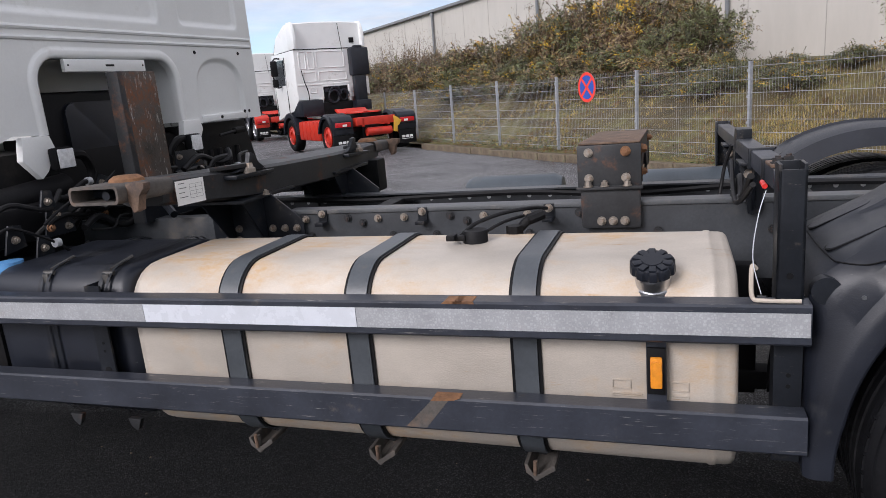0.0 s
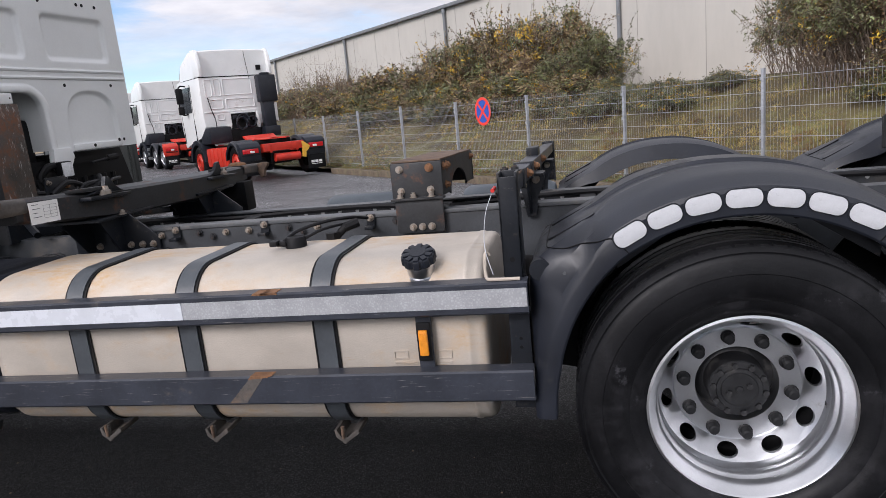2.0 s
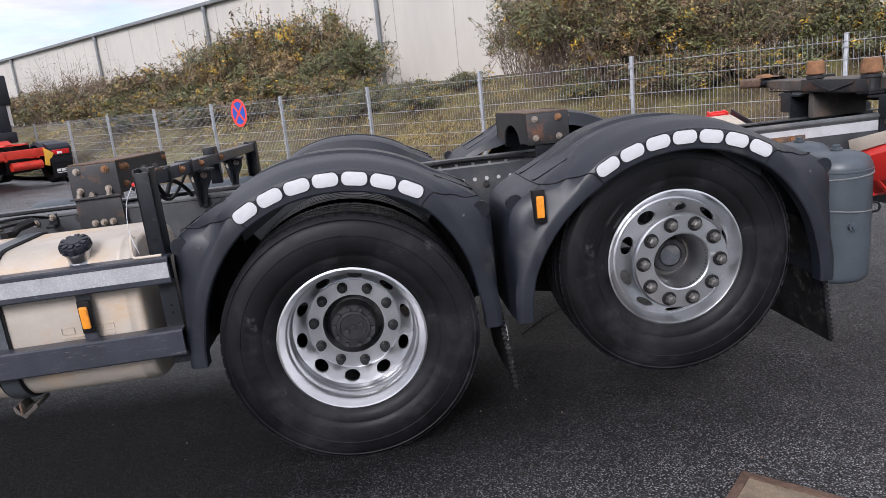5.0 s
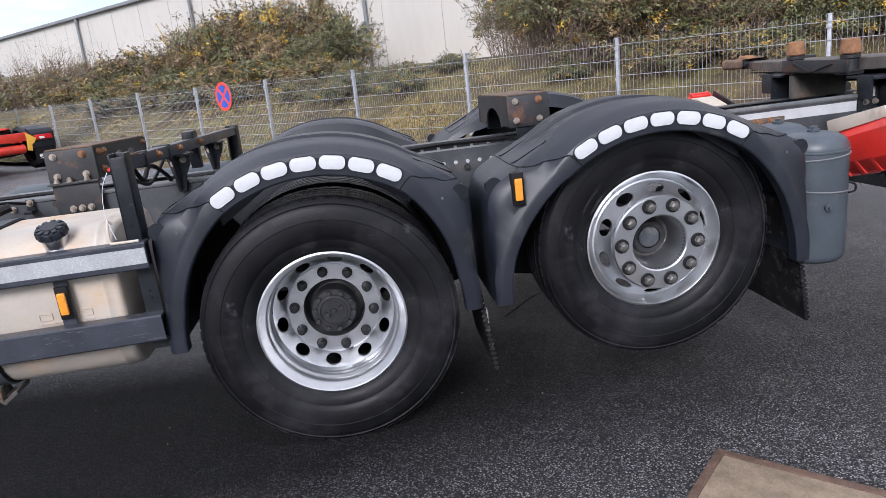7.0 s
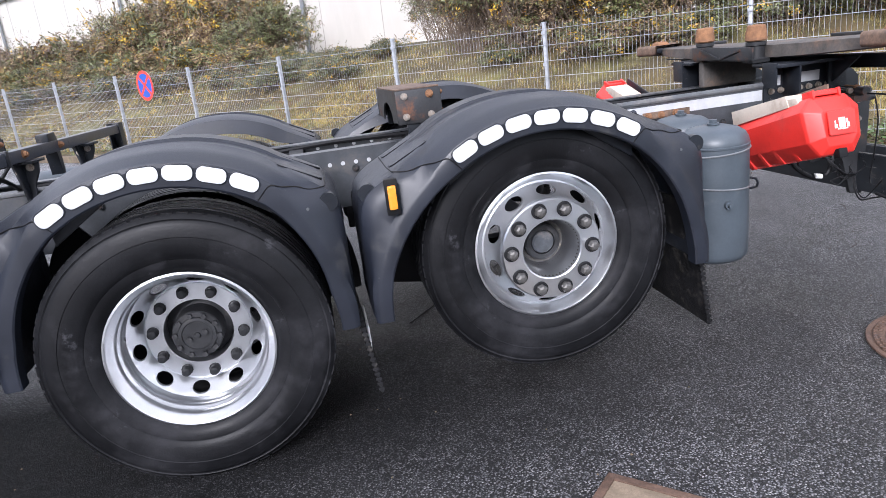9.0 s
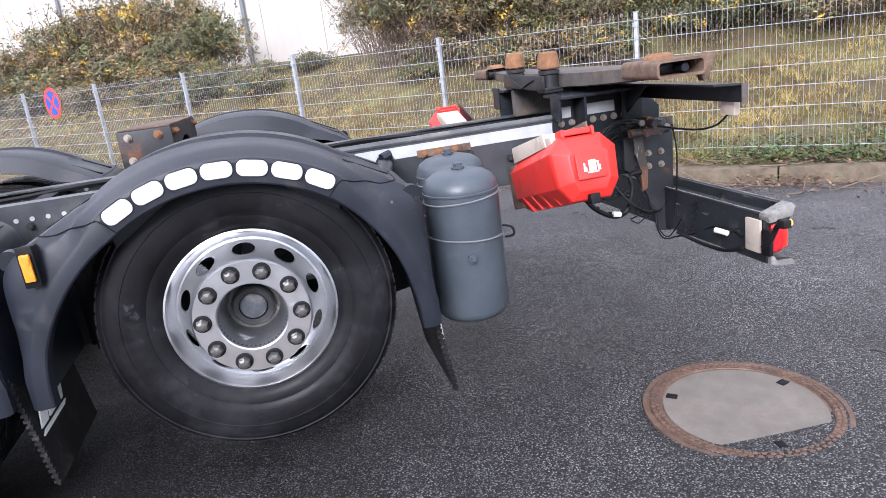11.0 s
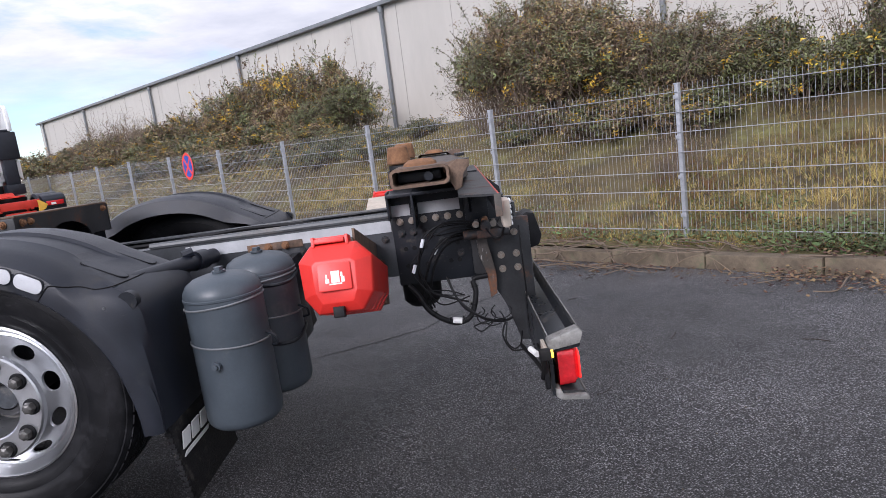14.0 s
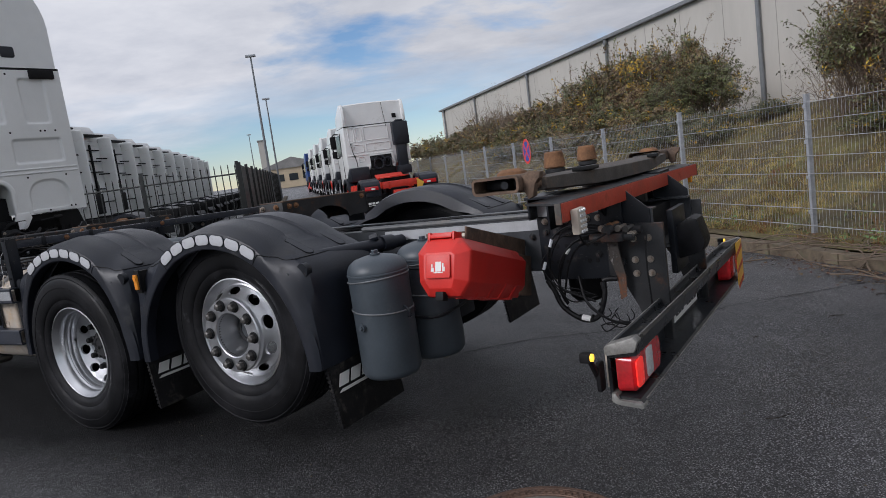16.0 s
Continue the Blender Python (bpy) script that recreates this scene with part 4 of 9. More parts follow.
tagged(part("dead_twigs", bm, "twig", matrix=ROAD), "dry twigs and cut brambles lying over the kerb", "twigs", kind="stuff")

# Loose twigs, stones and leaves on the open yard.
for k in range(46):
    u, v = rng.uniform(-4, 7), 6.5 - abs(rng.gauss(0, 1.6))
    a, L = rng.uniform(0, 3.14), rng.uniform(0.03, 0.16)
    bm = bm_new() if k == 0 else bm
    p = Vector((v, u, fall(v) + 0.008))
    q = p + Vector((math.cos(a) * L, math.sin(a) * L, 0))
    mid = p.lerp(q, 0.5) + Vector((rng.gauss(0, 0.012), rng.gauss(0, 0.012), 0.006))
    q.z = fall(q.x) + 0.008
    hose(bm, [p, mid, q], rng.uniform(0.002, 0.0045), 5, 3)
tagged(part("yard_twigs", bm, "dark_twig", matrix=ROAD), "dark broken twigs scattered on the asphalt", "twigs", kind="stuff")
verts, faces = [], []
for k in range(420):
    u, v = rng.uniform(-5, 8), rng.uniform(-2.6, 6.5)
    s, a = rng.uniform(0.003, 0.0075), rng.uniform(0, 6.283)
    z = fall(v)
    i = len(verts)
    for j in range(4):
        verts.append((v + s * math.cos(a + 1.57 * j) * rng.uniform(0.7, 1.2), u + s * math.sin(a + 1.57 * j) * rng.uniform(0.7, 1.2), z))
    verts.append((v, u, z + s * 0.9))
    faces += [(i, i + 1, i + 4), (i + 1, i + 2, i + 4), (i + 2, i + 3, i + 4), (i + 3, i, i + 4)]
me = bpy.data.meshes.new("grit")
me.from_pydata(verts, [], faces)
me.materials.append(M["concrete"])
tagged(place("loose_grit", me, None, ROAD), "loose stone chips on the asphalt", "gravel", kind="stuff")
# A worn seam between two courses of asphalt, and a finer crack that leaves it.
for name, pts, wide in (("asphalt_seam", [(0.9, 1.2), (1.3, 1.6), (2.0, 2.4), (2.8, 2.9), (3.25, 3.6), (4.6, 4.9)], 0.0085),):
    bm = bm_new()
    row = []
    for (x0, y0), (x1, y1) in zip(pts, pts[1:]):
        n = int(math.hypot(x1 - x0, y1 - y0) / 0.04)
        for k in range(n):
            t = k / n
            x, y = x0 + (x1 - x0) * t, y0 + (y1 - y0) * t
            j = 0.03 * noise.noise(Vector((x * 3, y * 3, 2))) + 0.012 * noise.noise(Vector((x * 14, y * 14, 5)))
            w = wide * (0.5 + 0.9 * abs(noise.noise(Vector((x * 5, y * 5, 9)))))
            q = ROAD.inverted() @ Vector((x, y, 0))
            row.append((Vector((x + j, y - j, fall(q.x) + 0.004)), w))
    for (p, w), (q, w2) in zip(row, row[1:]):
        d = (q - p).cross(Vector((0, 0, 1))).normalized()
        bm.faces.new([bm.verts.new(c) for c in (p - d * w, p + d * w, q + d * w2, q - d * w2)])
    bmesh.ops.remove_doubles(bm, verts=bm.verts, dist=0.0008)
    tagged(part(name, bm, "black"), "dark open seam in the asphalt", "seam", kind="structure")

# cut bramble stems by the fence post
bm = bm_new()
for pts in ([(6.50, -0.35, -0.10), (6.56, -0.55, 0.02), (6.62, -0.62, 0.14), (6.75, -0.60, 0.22)], [(6.45, -0.75, -0.12), (6.42, -0.95, 0.0), (6.40, -1.15, 0.02), (6.42, -1.35, -0.12)], [(6.3, 0.1, -0.12), (6.4, 0.5, -0.10), (6.45, 1.0, -0.12)], [(6.2, -2.5, -0.12), (6.35, -2.9, 0.0), (6.4, -3.3, 0.10), (6.5, -3.6, 0.12)]):
    hose(bm, pts, 0.005, 6, 6)
tagged(part("bramble_stems", bm, "pale_twig", matrix=ROAD), "pale dry bramble stems lying against the kerb", "twigs", kind="stuff")

MIXED = {"leaf": 0.70, "leaf_brown": 0.30}
BROWN = {"leaf": 0.55, "leaf_brown": 0.45}
GREEN = {"leaf": 0.9, "leaf_brown": 0.1}
b1 = shrub("shrub", (2.2, 2.2, 2.5), 11, MIXED, 30000, 40, leaf=0.040, sprays=110, rough=0.8)
b2 = shrub("shrub", (2.1, 2.2, 2.6), 23, BROWN, 36000, 150, leaf=0.036, bare=0.30, sprays=200, rough=0.8, label="tall brown twiggy thicket, thin at the base, with withered leaves")
b5 = shrub("shrub", (2.2, 2.2, 2.5), 63, {"leaf": 0.48, "leaf_brown": 0.40, "leaf_yellow": 0.12}, 30000, 60, leaf=0.042, sprays=190, rough=0.8, yellow=60, label="tall autumn thicket with brown and yellow leaves on the bank")
b3 = shrub("shrub", (1.7, 1.9, 1.7), 37, GREEN, 12000, leaf=0.042, sprays=60, label="low dark green bramble bush with a few yellow leaves")
b6 = shrub("shrub", (2.1, 2.1, 2.1), 71, {"leaf": 0.60, "leaf_brown": 0.30, "leaf_yellow": 0.10}, 9000, 34, leaf=0.068, sprays=60, rough=0.8, yellow=26, label="rambling green and brown bramble bush with yellow leaves")
b7 = shrub("shrub", (2.2, 2.2, 2.2), 83, {"leaf": 0.48, "leaf_brown": 0.52}, 9000, 40, leaf=0.066, sprays=60, rough=0.8, yellow=14, label="withered brown bramble bush among dark green leaves")
b4 = shrub("bare_shrub", (1.3, 1.5, 2.7), 51, {"leaf_brown": 0.8, "leaf": 0.2}, 160, 60, leaf=0.035, sprays=0, yellow=0, label="almost leafless shrub of thin grey-brown stems")

# ---- the truck in front ----
truck = thing("swap_body_truck", "dark three-axle swap-body truck with white cab and raised rear axle", "truck", TRUCK)
YC = 1.25


def far(p):
    """The same place on the truck's far side."""
    return (p[0], 2 * YC - p[1], p[2])


# frame rails, C-shaped, with rows of holes marked by plugs and bolts
for side in (0, 1):
    bm = bm_new()
    y0 = 0.855 if side == 0 else 2 * YC - 0.855
    s = 1 if side == 0 else -1
    prism(bm, [(y0, 0.755), (y0 + s * 0.075, 0.755), (y0 + s * 0.075, 0.763), (y0 + s * 0.008, 0.763), (y0 + s * 0.008, 1.022), (y0 + s * 0.075, 1.022), (y0 + s * 0.075, 1.03), (y0, 1.03)], "x", -4.4, 3.45)
    rail = part("frame_rail", bm, "rail", truck)
    if side == 0:
        spots = []
        for k in range(70):
            x = -3.4 + 0.096 * k
            if -2.5 < x < 3.2 and not -1.3 < x < -1.03:
                spots.append((x, 0.852, 0.935 if k % 3 else 0.885))
        bolts(rail, spots[::2], BOLT_DARK)
        bm = bm_new()
        for k in range(14):
            rod(bm, (0.30 + 0.062 * k, 0.853, 0.965), (0.30 + 0.062 * k, 0.8505, 0.965), 0.010, 10)
        tagged(part("hole_plugs", bm, "stud", rail), kind="stuff")
    else:
        bm = bm_new()
        yy = y0 - 0.0085
        for k in range(60):
            x = -3.0 + 0.105 * k
            rod(bm, (x, yy, 0.985), (x, yy - 0.0015, 0.985), 0.011, 8)
            if k % 2:
                rod(bm, (x, yy, 0.91), (x, yy - 0.0015, 0.91), 0.011, 8)
        tagged(part("hole_plugs", bm, "stud", rail), kind="stuff")
        rail.matrix_basis = pose(0, 0, -0.035)
# sky reflection on the top flange, put in as a paler grey strip
bm = bm_new()
prism(bm, [(0.848, 1.032), (0.93, 1.032), (0.93, 1.05), (0.848, 1.05)], "x", -2.55, 0.3, 0.004)
part("top_strip", bm, "subframe", truck)
for x in (-3.6, -2.3, -1.2, -0.45, 0.45, 1.1, 1.9, 2.6, 3.3):
    bm = bm_new()
    box(bm, x - 0.04, x + 0.04, 0.863, 1.637, 0.80, 0.98, 0.008)
    part("cross_member", bm, "black", truck)

# pipes and hoses between the rails
for k, (y, z, r) in enumerate(((1.0, 0.99, 0.012), (1.06, 1.0, 0.016), (1.5, 0.98, 0.014), (1.1, 0.97, 0.010))):
    bm = bm_new()
    pts = [(x, y + 0.02 * math.sin(x * 3 + k), z + 0.012 * math.sin(x * 5 + 2 * k)) for x in [-3.4 + 0.45 * i for i in range(15)]]
    hose(bm, pts, r, 6, 4)
    part("air_line", bm, "cable", truck)

# axles, differential, springs
bm = bm_new()
rod(bm, (0, 0.3, 0.52), (0, 2.2, 0.52), 0.075, 16)
lathe(bm, [(0.05, -0.2), (0.17, -0.13), (0.215, 0), (0.17, 0.13), (0.05, 0.2)], 24, c=(0, 1.25, 0.52))
part("drive_axle", bm, "black", truck)
bm = bm_new()
rod(bm, (1.40, 0.3, 0.64), (1.40, 2.2, 0.64), 0.065, 16)
part("lift_axle", bm, "black", truck)
for x in (-0.42, 0.40, 1.0, 1.82):
    for y in (0.74, 1.76):
        bm = bm_new()
        lathe(bm, [(0.03, 0.40), (0.11, 0.41), (0.13, 0.47), (0.12, 0.53), (0.135, 0.60), (0.125, 0.68), (0.05, 0.70)], 20, axis="z", c=(x, y, 0.02))
        part("air_spring", bm, "rubber", truck)
for y in (0.72, 1.78):
    bm = bm_new()
    box(bm, -0.75, 0.55, y - 0.04, y + 0.04, 0.40, 0.47, 0.01)
    box(bm, 0.75, 1.95, y - 0.04, y + 0.04, 0.46, 0.53, 0.01)
    box(bm, -0.80, -0.68, y - 0.03, y + 0.03, 0.38, 0.85, 0.01)
    box(bm, 0.68, 0.80, y - 0.03, y + 0.03, 0.42, 0.85, 0.01)
    part("suspension_arm", bm, "black", truck)

# ---- wheels ----


def disc_with_holes(bm, holes, r1, y1, r2, y2, hr, hs, thick=0.012):
    """A cone between two radii, pierced by round hand holes. hs: half height of a hole along the slope as a share."""
    n = 7
    square = [(-1 + 2 * i / n, -1) for i in range(n)] + [(1, -1 + 2 * i / n) for i in range(n)] + [(1 - 2 * i / n, 1) for i in range(n)] + [(-1, 1 - 2 * i / n) for i in range(n)]
    half = math.pi / holes
    for h in range(holes):
        t0 = 2 * math.pi * (h + 0.5) / holes

        def at(a, b, dy=0.0):
            t, s = t0 + a * half, (b + 1) / 2
            r = r1 + (r2 - r1) * s
            return (r * math.cos(t), y1 + (y2 - y1) * s + dy, r * math.sin(t))
        outer = [bm.verts.new(at(a, b)) for a, b in square]
        inner, deep = [], []
        for a, b in square:
            q = math.hypot(a, b)
            inner.append(bm.verts.new(at(a / q * hr, b / q * hs)))
            deep.append(bm.verts.new(at(a / q * hr * 0.96, b / q * hs * 0.96, thick)))
        k = len(square)
        for i in range(k):
            j = (i + 1) % k
            bm.faces.new((outer[i], outer[j], inner[j], inner[i]))
            bm.faces.new((inner[i], inner[j], deep[j], deep[i]))
    bmesh.ops.remove_doubles(bm, verts=bm.verts, dist=0.0004)


def tyre_mesh(R=0.516, w=0.318):
    bm = bm_new()
    side = [(0.294, 0.060), (0.300, 0.036), (0.33, 0.018), (0.352, 0.0165), (0.354, 0.013), (0.380, 0.006), (0.41, 0.0015), (0.432, 0.003), (0.434, 0.0005), (0.455, 0.003), (0.473, 0.008), (0.487, 0.013), (0.489, 0.0155), (0.493, 0.0155), (0.495, 0.014), (0.508, 0.025)]
    prof = list(side)
    y = 0.036
    prof.append((R - 0.002, y))
    for g in (0.09, 0.135, 0.183, 0.228):
        prof += [(R, g - 0.008), (R - 0.014, g - 0.006), (R - 0.014, g + 0.006), (R, g + 0.008)]
    prof.append((R - 0.002, w - 0.036))
    prof += [(r, w - yy) for r, yy in reversed(side)]
    lathe(bm, prof, 96)
    # shoulder lugs
    for k in range(64):
        a = 2 * math.pi * k / 64
        for yy in (0.028, w - 0.040):
            m = Matrix.Rotation(a, 4, "Y") @ Matrix.Translation((R - 0.008, yy, 0))
            box(bm, -0.012, 0.0066, 0, 0.012, -0.019, 0.019, 0, m)
    return bm


TYRE = part("tyre", tyre_mesh(), "rubber", sharp=50)
TYRE_ME = TYRE.data
bpy.data.objects.remove(TYRE)

bm = bm_new()
lathe(bm, [(0.294, 0.060), (0.33, 0.018), (0.41, 0.002), (0.487, 0.013), (0.513, 0.036), (0.513, 0.282), (0.487, 0.305), (0.41, 0.316), (0.294, 0.258)], 32)
TYRE_PLAIN = part("tyre", bm, "rubber", sharp=50)
TYRE_FAR = TYRE_PLAIN.data
bpy.data.objects.remove(TYRE_PLAIN)

LIP = [(0.284, 0.060), (0.289, 0.030), (0.296, 0.016), (0.3005, 0.012), (0.300, 0.006), (0.293, 0.004), (0.287, 0.010), (0.278, 0.030)]


def mesh_only(ob):
    me = ob.data
    bpy.data.objects.remove(ob)
    return me


# drive wheel: a deep dish
bm = bm_new()
lathe(bm, LIP + [(0.271, 0.036), (0.266, 0.050), (0.264, 0.064), (0.2665, 0.068), (0.2635, 0.073), (0.2585, 0.080), (0.2605, 0.085), (0.2575, 0.090), (0.2555, 0.108), (0.2575, 0.113), (0.2545, 0.119), (0.252, 0.145)], 96)
disc_with_holes(bm, 10, 0.252, 0.145, 0.199, 0.205, 0.47, 0.74)
lathe(bm, [(0.199, 0.205), (0.194, 0.201), (0.130, 0.201), (0.1285, 0.208), (0.128, 0.27)], 96)
RIM_DRIVE = mesh_only(part("wheel", bm, "alu", sharp=30))
bm = bm_new()
lathe(bm, [(0.128, 0.268), (0.096, 0.250), (0.094, 0.168), (0.090, 0.162), (0.072, 0.161), (0.070, 0.154), (0.058, 0.153), (0.055, 0.158), (0.012, 0.158), (0.010, 0.152), (0.0001, 0.151)], 48)
HUB_DRIVE = mesh_only(part("hub", bm, "hub_dark", sharp=30))
bm = bm_new()
rod(bm, (0, 0, 0), (0, -0.015, 0), 0.0105, 6)
HUB_BOLT = mesh_only(part("hub_bolt", bm, "hub_dark"))
bm = bm_new()
lathe(bm, [(0.0225, 0.0), (0.0225, -0.006), (0.0185, -0.008), (0.0185, -0.026), (0.0165, -0.034), (0.010, -0.038), (0.0001, -0.038)], 12)
NUT = mesh_only(part("nut", bm, "nut", sharp=30))
bm = bm_new()
lathe(bm, [(0.031, 0.0), (0.031, -0.004), (0.028, -0.008), (0.0001, -0.008)], 20)
WASHER = mesh_only(part("washer", bm, "nut", sharp=30))
bm = bm_new()
lathe(bm, [(0.0225, -0.007), (0.0225, -0.022), (0.019, -0.031), (0.010, -0.035), (0.0001, -0.036)], 6)
HEX = mesh_only(part("nut", bm, "nut_grey", sharp=20))
# lift-axle wheel: a disc that stands forward
bm = bm_new()
lathe(bm, LIP + [(0.268, 0.040), (0.262, 0.050), (0.255, 0.047), (0.252, 0.040)], 96)
disc_with_holes(bm, 10, 0.252, 0.040, 0.207, -0.024, 0.56, 0.76)
lathe(bm, [(0.207, -0.024), (0.2055, -0.044), (0.200, -0.050), (0.124, -0.050), (0.119, -0.046), (0.108, 0.03), (0.10, 0.07), (0.085, 0.10)], 96)
RIM_LIFT = mesh_only(part("wheel", bm, "alu", sharp=30))
bm = bm_new()
lathe(bm, [(0.1175, -0.035), (0.107, 0.045), (0.096, 0.085), (0.060, 0.095)], 48)
HUB_LIFT = mesh_only(part("hub", bm, "hub_dirt", sharp=30))
bm = bm_new()
lathe(bm, [(0.078, 0.092), (0.075, 0.066), (0.068, 0.060), (0.052, 0.062), (0.049, 0.072), (0.046, 0.072)], 40)
HUB_RING = mesh_only(part("hub_cap_ring", bm, "hub_dark", sharp=30))
bm = bm_new()
lathe(bm, [(0.048, 0.073), (0.046, 0.060), (0.040, 0.055), (0.0001, 0.053)], 40)
HUB_CAP = mesh_only(part("hub_cap", bm, "hub_cap", sharp=30))


def wheel(x, y, z, kind, flip=False, turn=0.0, inner=False):
    base = pose(x, y, z, 0, 0, 180 if flip else 0) @ pose(0, 0, 0, 0, turn, 0)
    rim = place("wheel", RIM_DRIVE if kind == "drive" else RIM_LIFT, truck, base, "polished alloy truck wheel with black tyre")
    place("tyre", TYRE_ME, rim, pose(0, -0.028, 0))
    hub = place("hub", HUB_DRIVE if kind == "drive" else HUB_LIFT, rim)
    if kind == "lift":
        place("hub_cap_ring", HUB_RING, rim)
        place("hub_cap", HUB_CAP, rim)
    yn = 0.201 if kind == "drive" else -0.0505
    for k in range(10):
        a = 2 * math.pi * k / 10
        spot = pose(0.1675 * math.cos(a), yn, 0.1675 * math.sin(a), 0, 31 * k % 60, 0)
        if kind == "drive":
            place("nut", NUT, rim, spot)
        else:
            nut = place("nut", HEX, rim, spot)
            place("washer", WASHER, rim, spot)
    if kind == "drive":
        for q, r, yb in [(36 * k, 0.081, 0.164) for k in range(10)] + [(29, 0.033, 0.162), (209, 0.033, 0.162)]:
            place("hub_bolt", HUB_BOLT, rim, pose(r * math.cos(radians(q)), yb, r * math.sin(radians(q))))
    if inner:
        place("inner_tyre", TYRE_ME, rim, pose(0, 0.345, 0))


wheel(0, 0.0, 0.508, "drive", turn=9, inner=True)
wheel(0, 2.5, 0.465, "drive", True, inner=True)
wheel(1.402, 0.116, 0.630, "lift", turn=3)
wheel(1.402, 2.384, 0.590, "lift", True)

# ---- mudguards ----


def mudguard(cx, front_out, back_out, flip=False, shift=0.0, drop=0.0):
    """A wide plastic arch in three pieces: a domed crown with a flat face, and an end piece at either side with a sloping shoulder."""
    def Y(y):
        return 2 * YC - y if flip else y
    zc = 0.49 - drop

    def reach(th):
        """Outline of the shell: round over the wheel, then a sloping shoulder, then straight down."""
        a, e, up = abs(th), front_out if th < 0 else back_out, 0.012 if th < 0 else 0.0
        top = 0.738 + up * min(a / radians(24), 1)
        if a < radians(30):
            return top
        line = (0.818 + up) / (math.cos(a) + 0.50 * math.sin(a))
        side = e / max(math.sin(a), 0.3)
        k = 22.0
        soft = (line ** -k + side ** -k) ** (-1 / k)
        t = min((a - radians(30)) / radians(5), 1)
        return top * (1 - t) + soft * t

    def section(th):
        """Points (radius, inward) of the shell across the arch."""
        a = abs(th)
        e = front_out if th < 0 else back_out
        f = min(max((a - radians(28)) / radians(20), 0), 1)
        f = f * f * (3 - 2 * f)
        ro = reach(th)
        ri = 0.615 + (e - 0.072 - 0.615) * min(max((a - radians(35)) / radians(40), 0), 1)
        low = min(max((a - radians(40)) / radians(25), 0), 1)
        # the front end pieces have a proud band round the wheel, the rear ones run back in one plain sweep
        back = (0.006, 0.018, 0.026, 0.040, 0.065) if th < 0 else (0.002 + 0.006 * low, 0.006 + 0.014 * low, 0.022 + 0.008 * low, 0.036, 0.058)
        rb = min(0.705 * (1 - f) + (ri + 0.062) * f, ro - 0.004)

        def mixed(m, n):
            return (m[0] * (1 - f) + n[0] * f, m[1] * (1 - f) + n[1] * f)
        gap = ro - rb
        return [(ri, 0.06), (ri, 0.004), (ri + 0.006, 0.0), (rb - 0.02, 0.0), mixed((rb - 0.006, 0.008), (rb - 0.004, back[0])),
                mixed((rb, 0.03), (min(rb + 0.012, ro - 0.003), back[1])), mixed((0.725, 0.075), (rb + gap * 0.5, back[2])), mixed((0.734, 0.13), (ro - min(0.03, gap * 0.3), back[3])), mixed((ro, 0.185), (ro - 0.006, back[4])), mixed((ro + 0.005, 0.212), (ro, back[4] + 0.03)),
                mixed((ro - 0.006, 0.222), (ro, 0.225)), mixed((ro - 0.006, 0.36), (ro, 0.36)), mixed((ro + 0.005, 0.37), (ro, 0.37)), mixed((ro + 0.003, 0.50), (ro, 0.49)), (ro - 0.012, 0.56), (ro - 0.05 - 0.045 * (1 - f), 0.575), (ro - 0.052 - 0.045 * (1 - f), 0.565), (ro - 0.03, 0.55), (ro - 0.03, 0.16), (min(ri + 0.03, ro - 0.03), 0.075)]

    def at(th, r, y):
        return (cx + math.sin(th) * r, Y(y), zc + math.cos(th) * r)

    def skin(x, z):
        """How far inward the outer skin lies at a place."""
        th, r = math.atan2(x - cx, z - zc), math.hypot(x - cx, z - zc)
        pts = section(th)[2:10]
        for (r0, y0), (r1, y1) in zip(pts, pts[1:]):
            if min(r0, r1) <= r <= max(r0, r1) and abs(r1 - r0) > 1e-6:
                return y0 + (y1 - y0) * (r - r0) / (r1 - r0)
        return pts[-1][1]

    N = 90
    bm = bm_new()
    loft(bm, [[at(th, r, y) for r, y in section(th)] for th in (radians(-91 + 182 * i / N) for i in range(N + 1))])
    g = part("mudguard", bm, "plastic", truck, "black plastic wheel arch with a row of white reflectors", sharp=28)
    for sgn, e in ((-1, front_out), (1, back_out)):
        # the joint between crown and end piece climbs from the face to the shoulder
        line = []
        for k, turn in ((2, 0), (3, 1.0), (4, 2.5), (5, 4.5), (6, 8), (7, 11.5), (8, 14), (9, 14.6), (10, 15), (11, 15), (12, 15), (13, 15)):
            th = sgn * radians(32.5 + turn)
            r, y = section(th)[k]
            line.append(at(th, r + (0.0 if k < 4 else 0.0008), y - (0.0004 if k < 6 else 0)))
        bm = bm_new()
        hose(bm, line, 0.0022, 6, 5)
        part("joint", bm, "black", g)
        # two flush lids on the sloping shoulder
        for y in (0.185, 0.43):
            for grow, h, m in ((0.0035, 0.0010, "black"), (0.0, 0.0022, "plastic")):
                bm = bm_new()
                prism(bm, rounded(-0.088 - grow, 0.078 + grow, -0.025 - grow, 0.025 + grow, 0.022, 5), "z", -0.006, h)
                r, q = 0.7555 * ((0.830 if sgn < 0 else 0.818) / 0.818), 40.5
                part("lid", bm, m, g, matrix=pose(cx + sgn * r * math.sin(radians(q)), Y(y), zc + r * math.cos(radians(q)), 0, sgn * 26.6, 0))
        bm = bm_new()
        px = cx + sgn * (e - 0.045)
        py = skin(px, 0.965 - drop)
        rod(bm, (px, Y(py + 0.03), 0.965 - drop), (px, Y(py - 0.004), 0.965 - drop), 0.034, 24)
        part("plug", bm, "steel", g)
        bm = bm_new()
        py = skin(px - sgn * 0.075, 0.955 - drop)
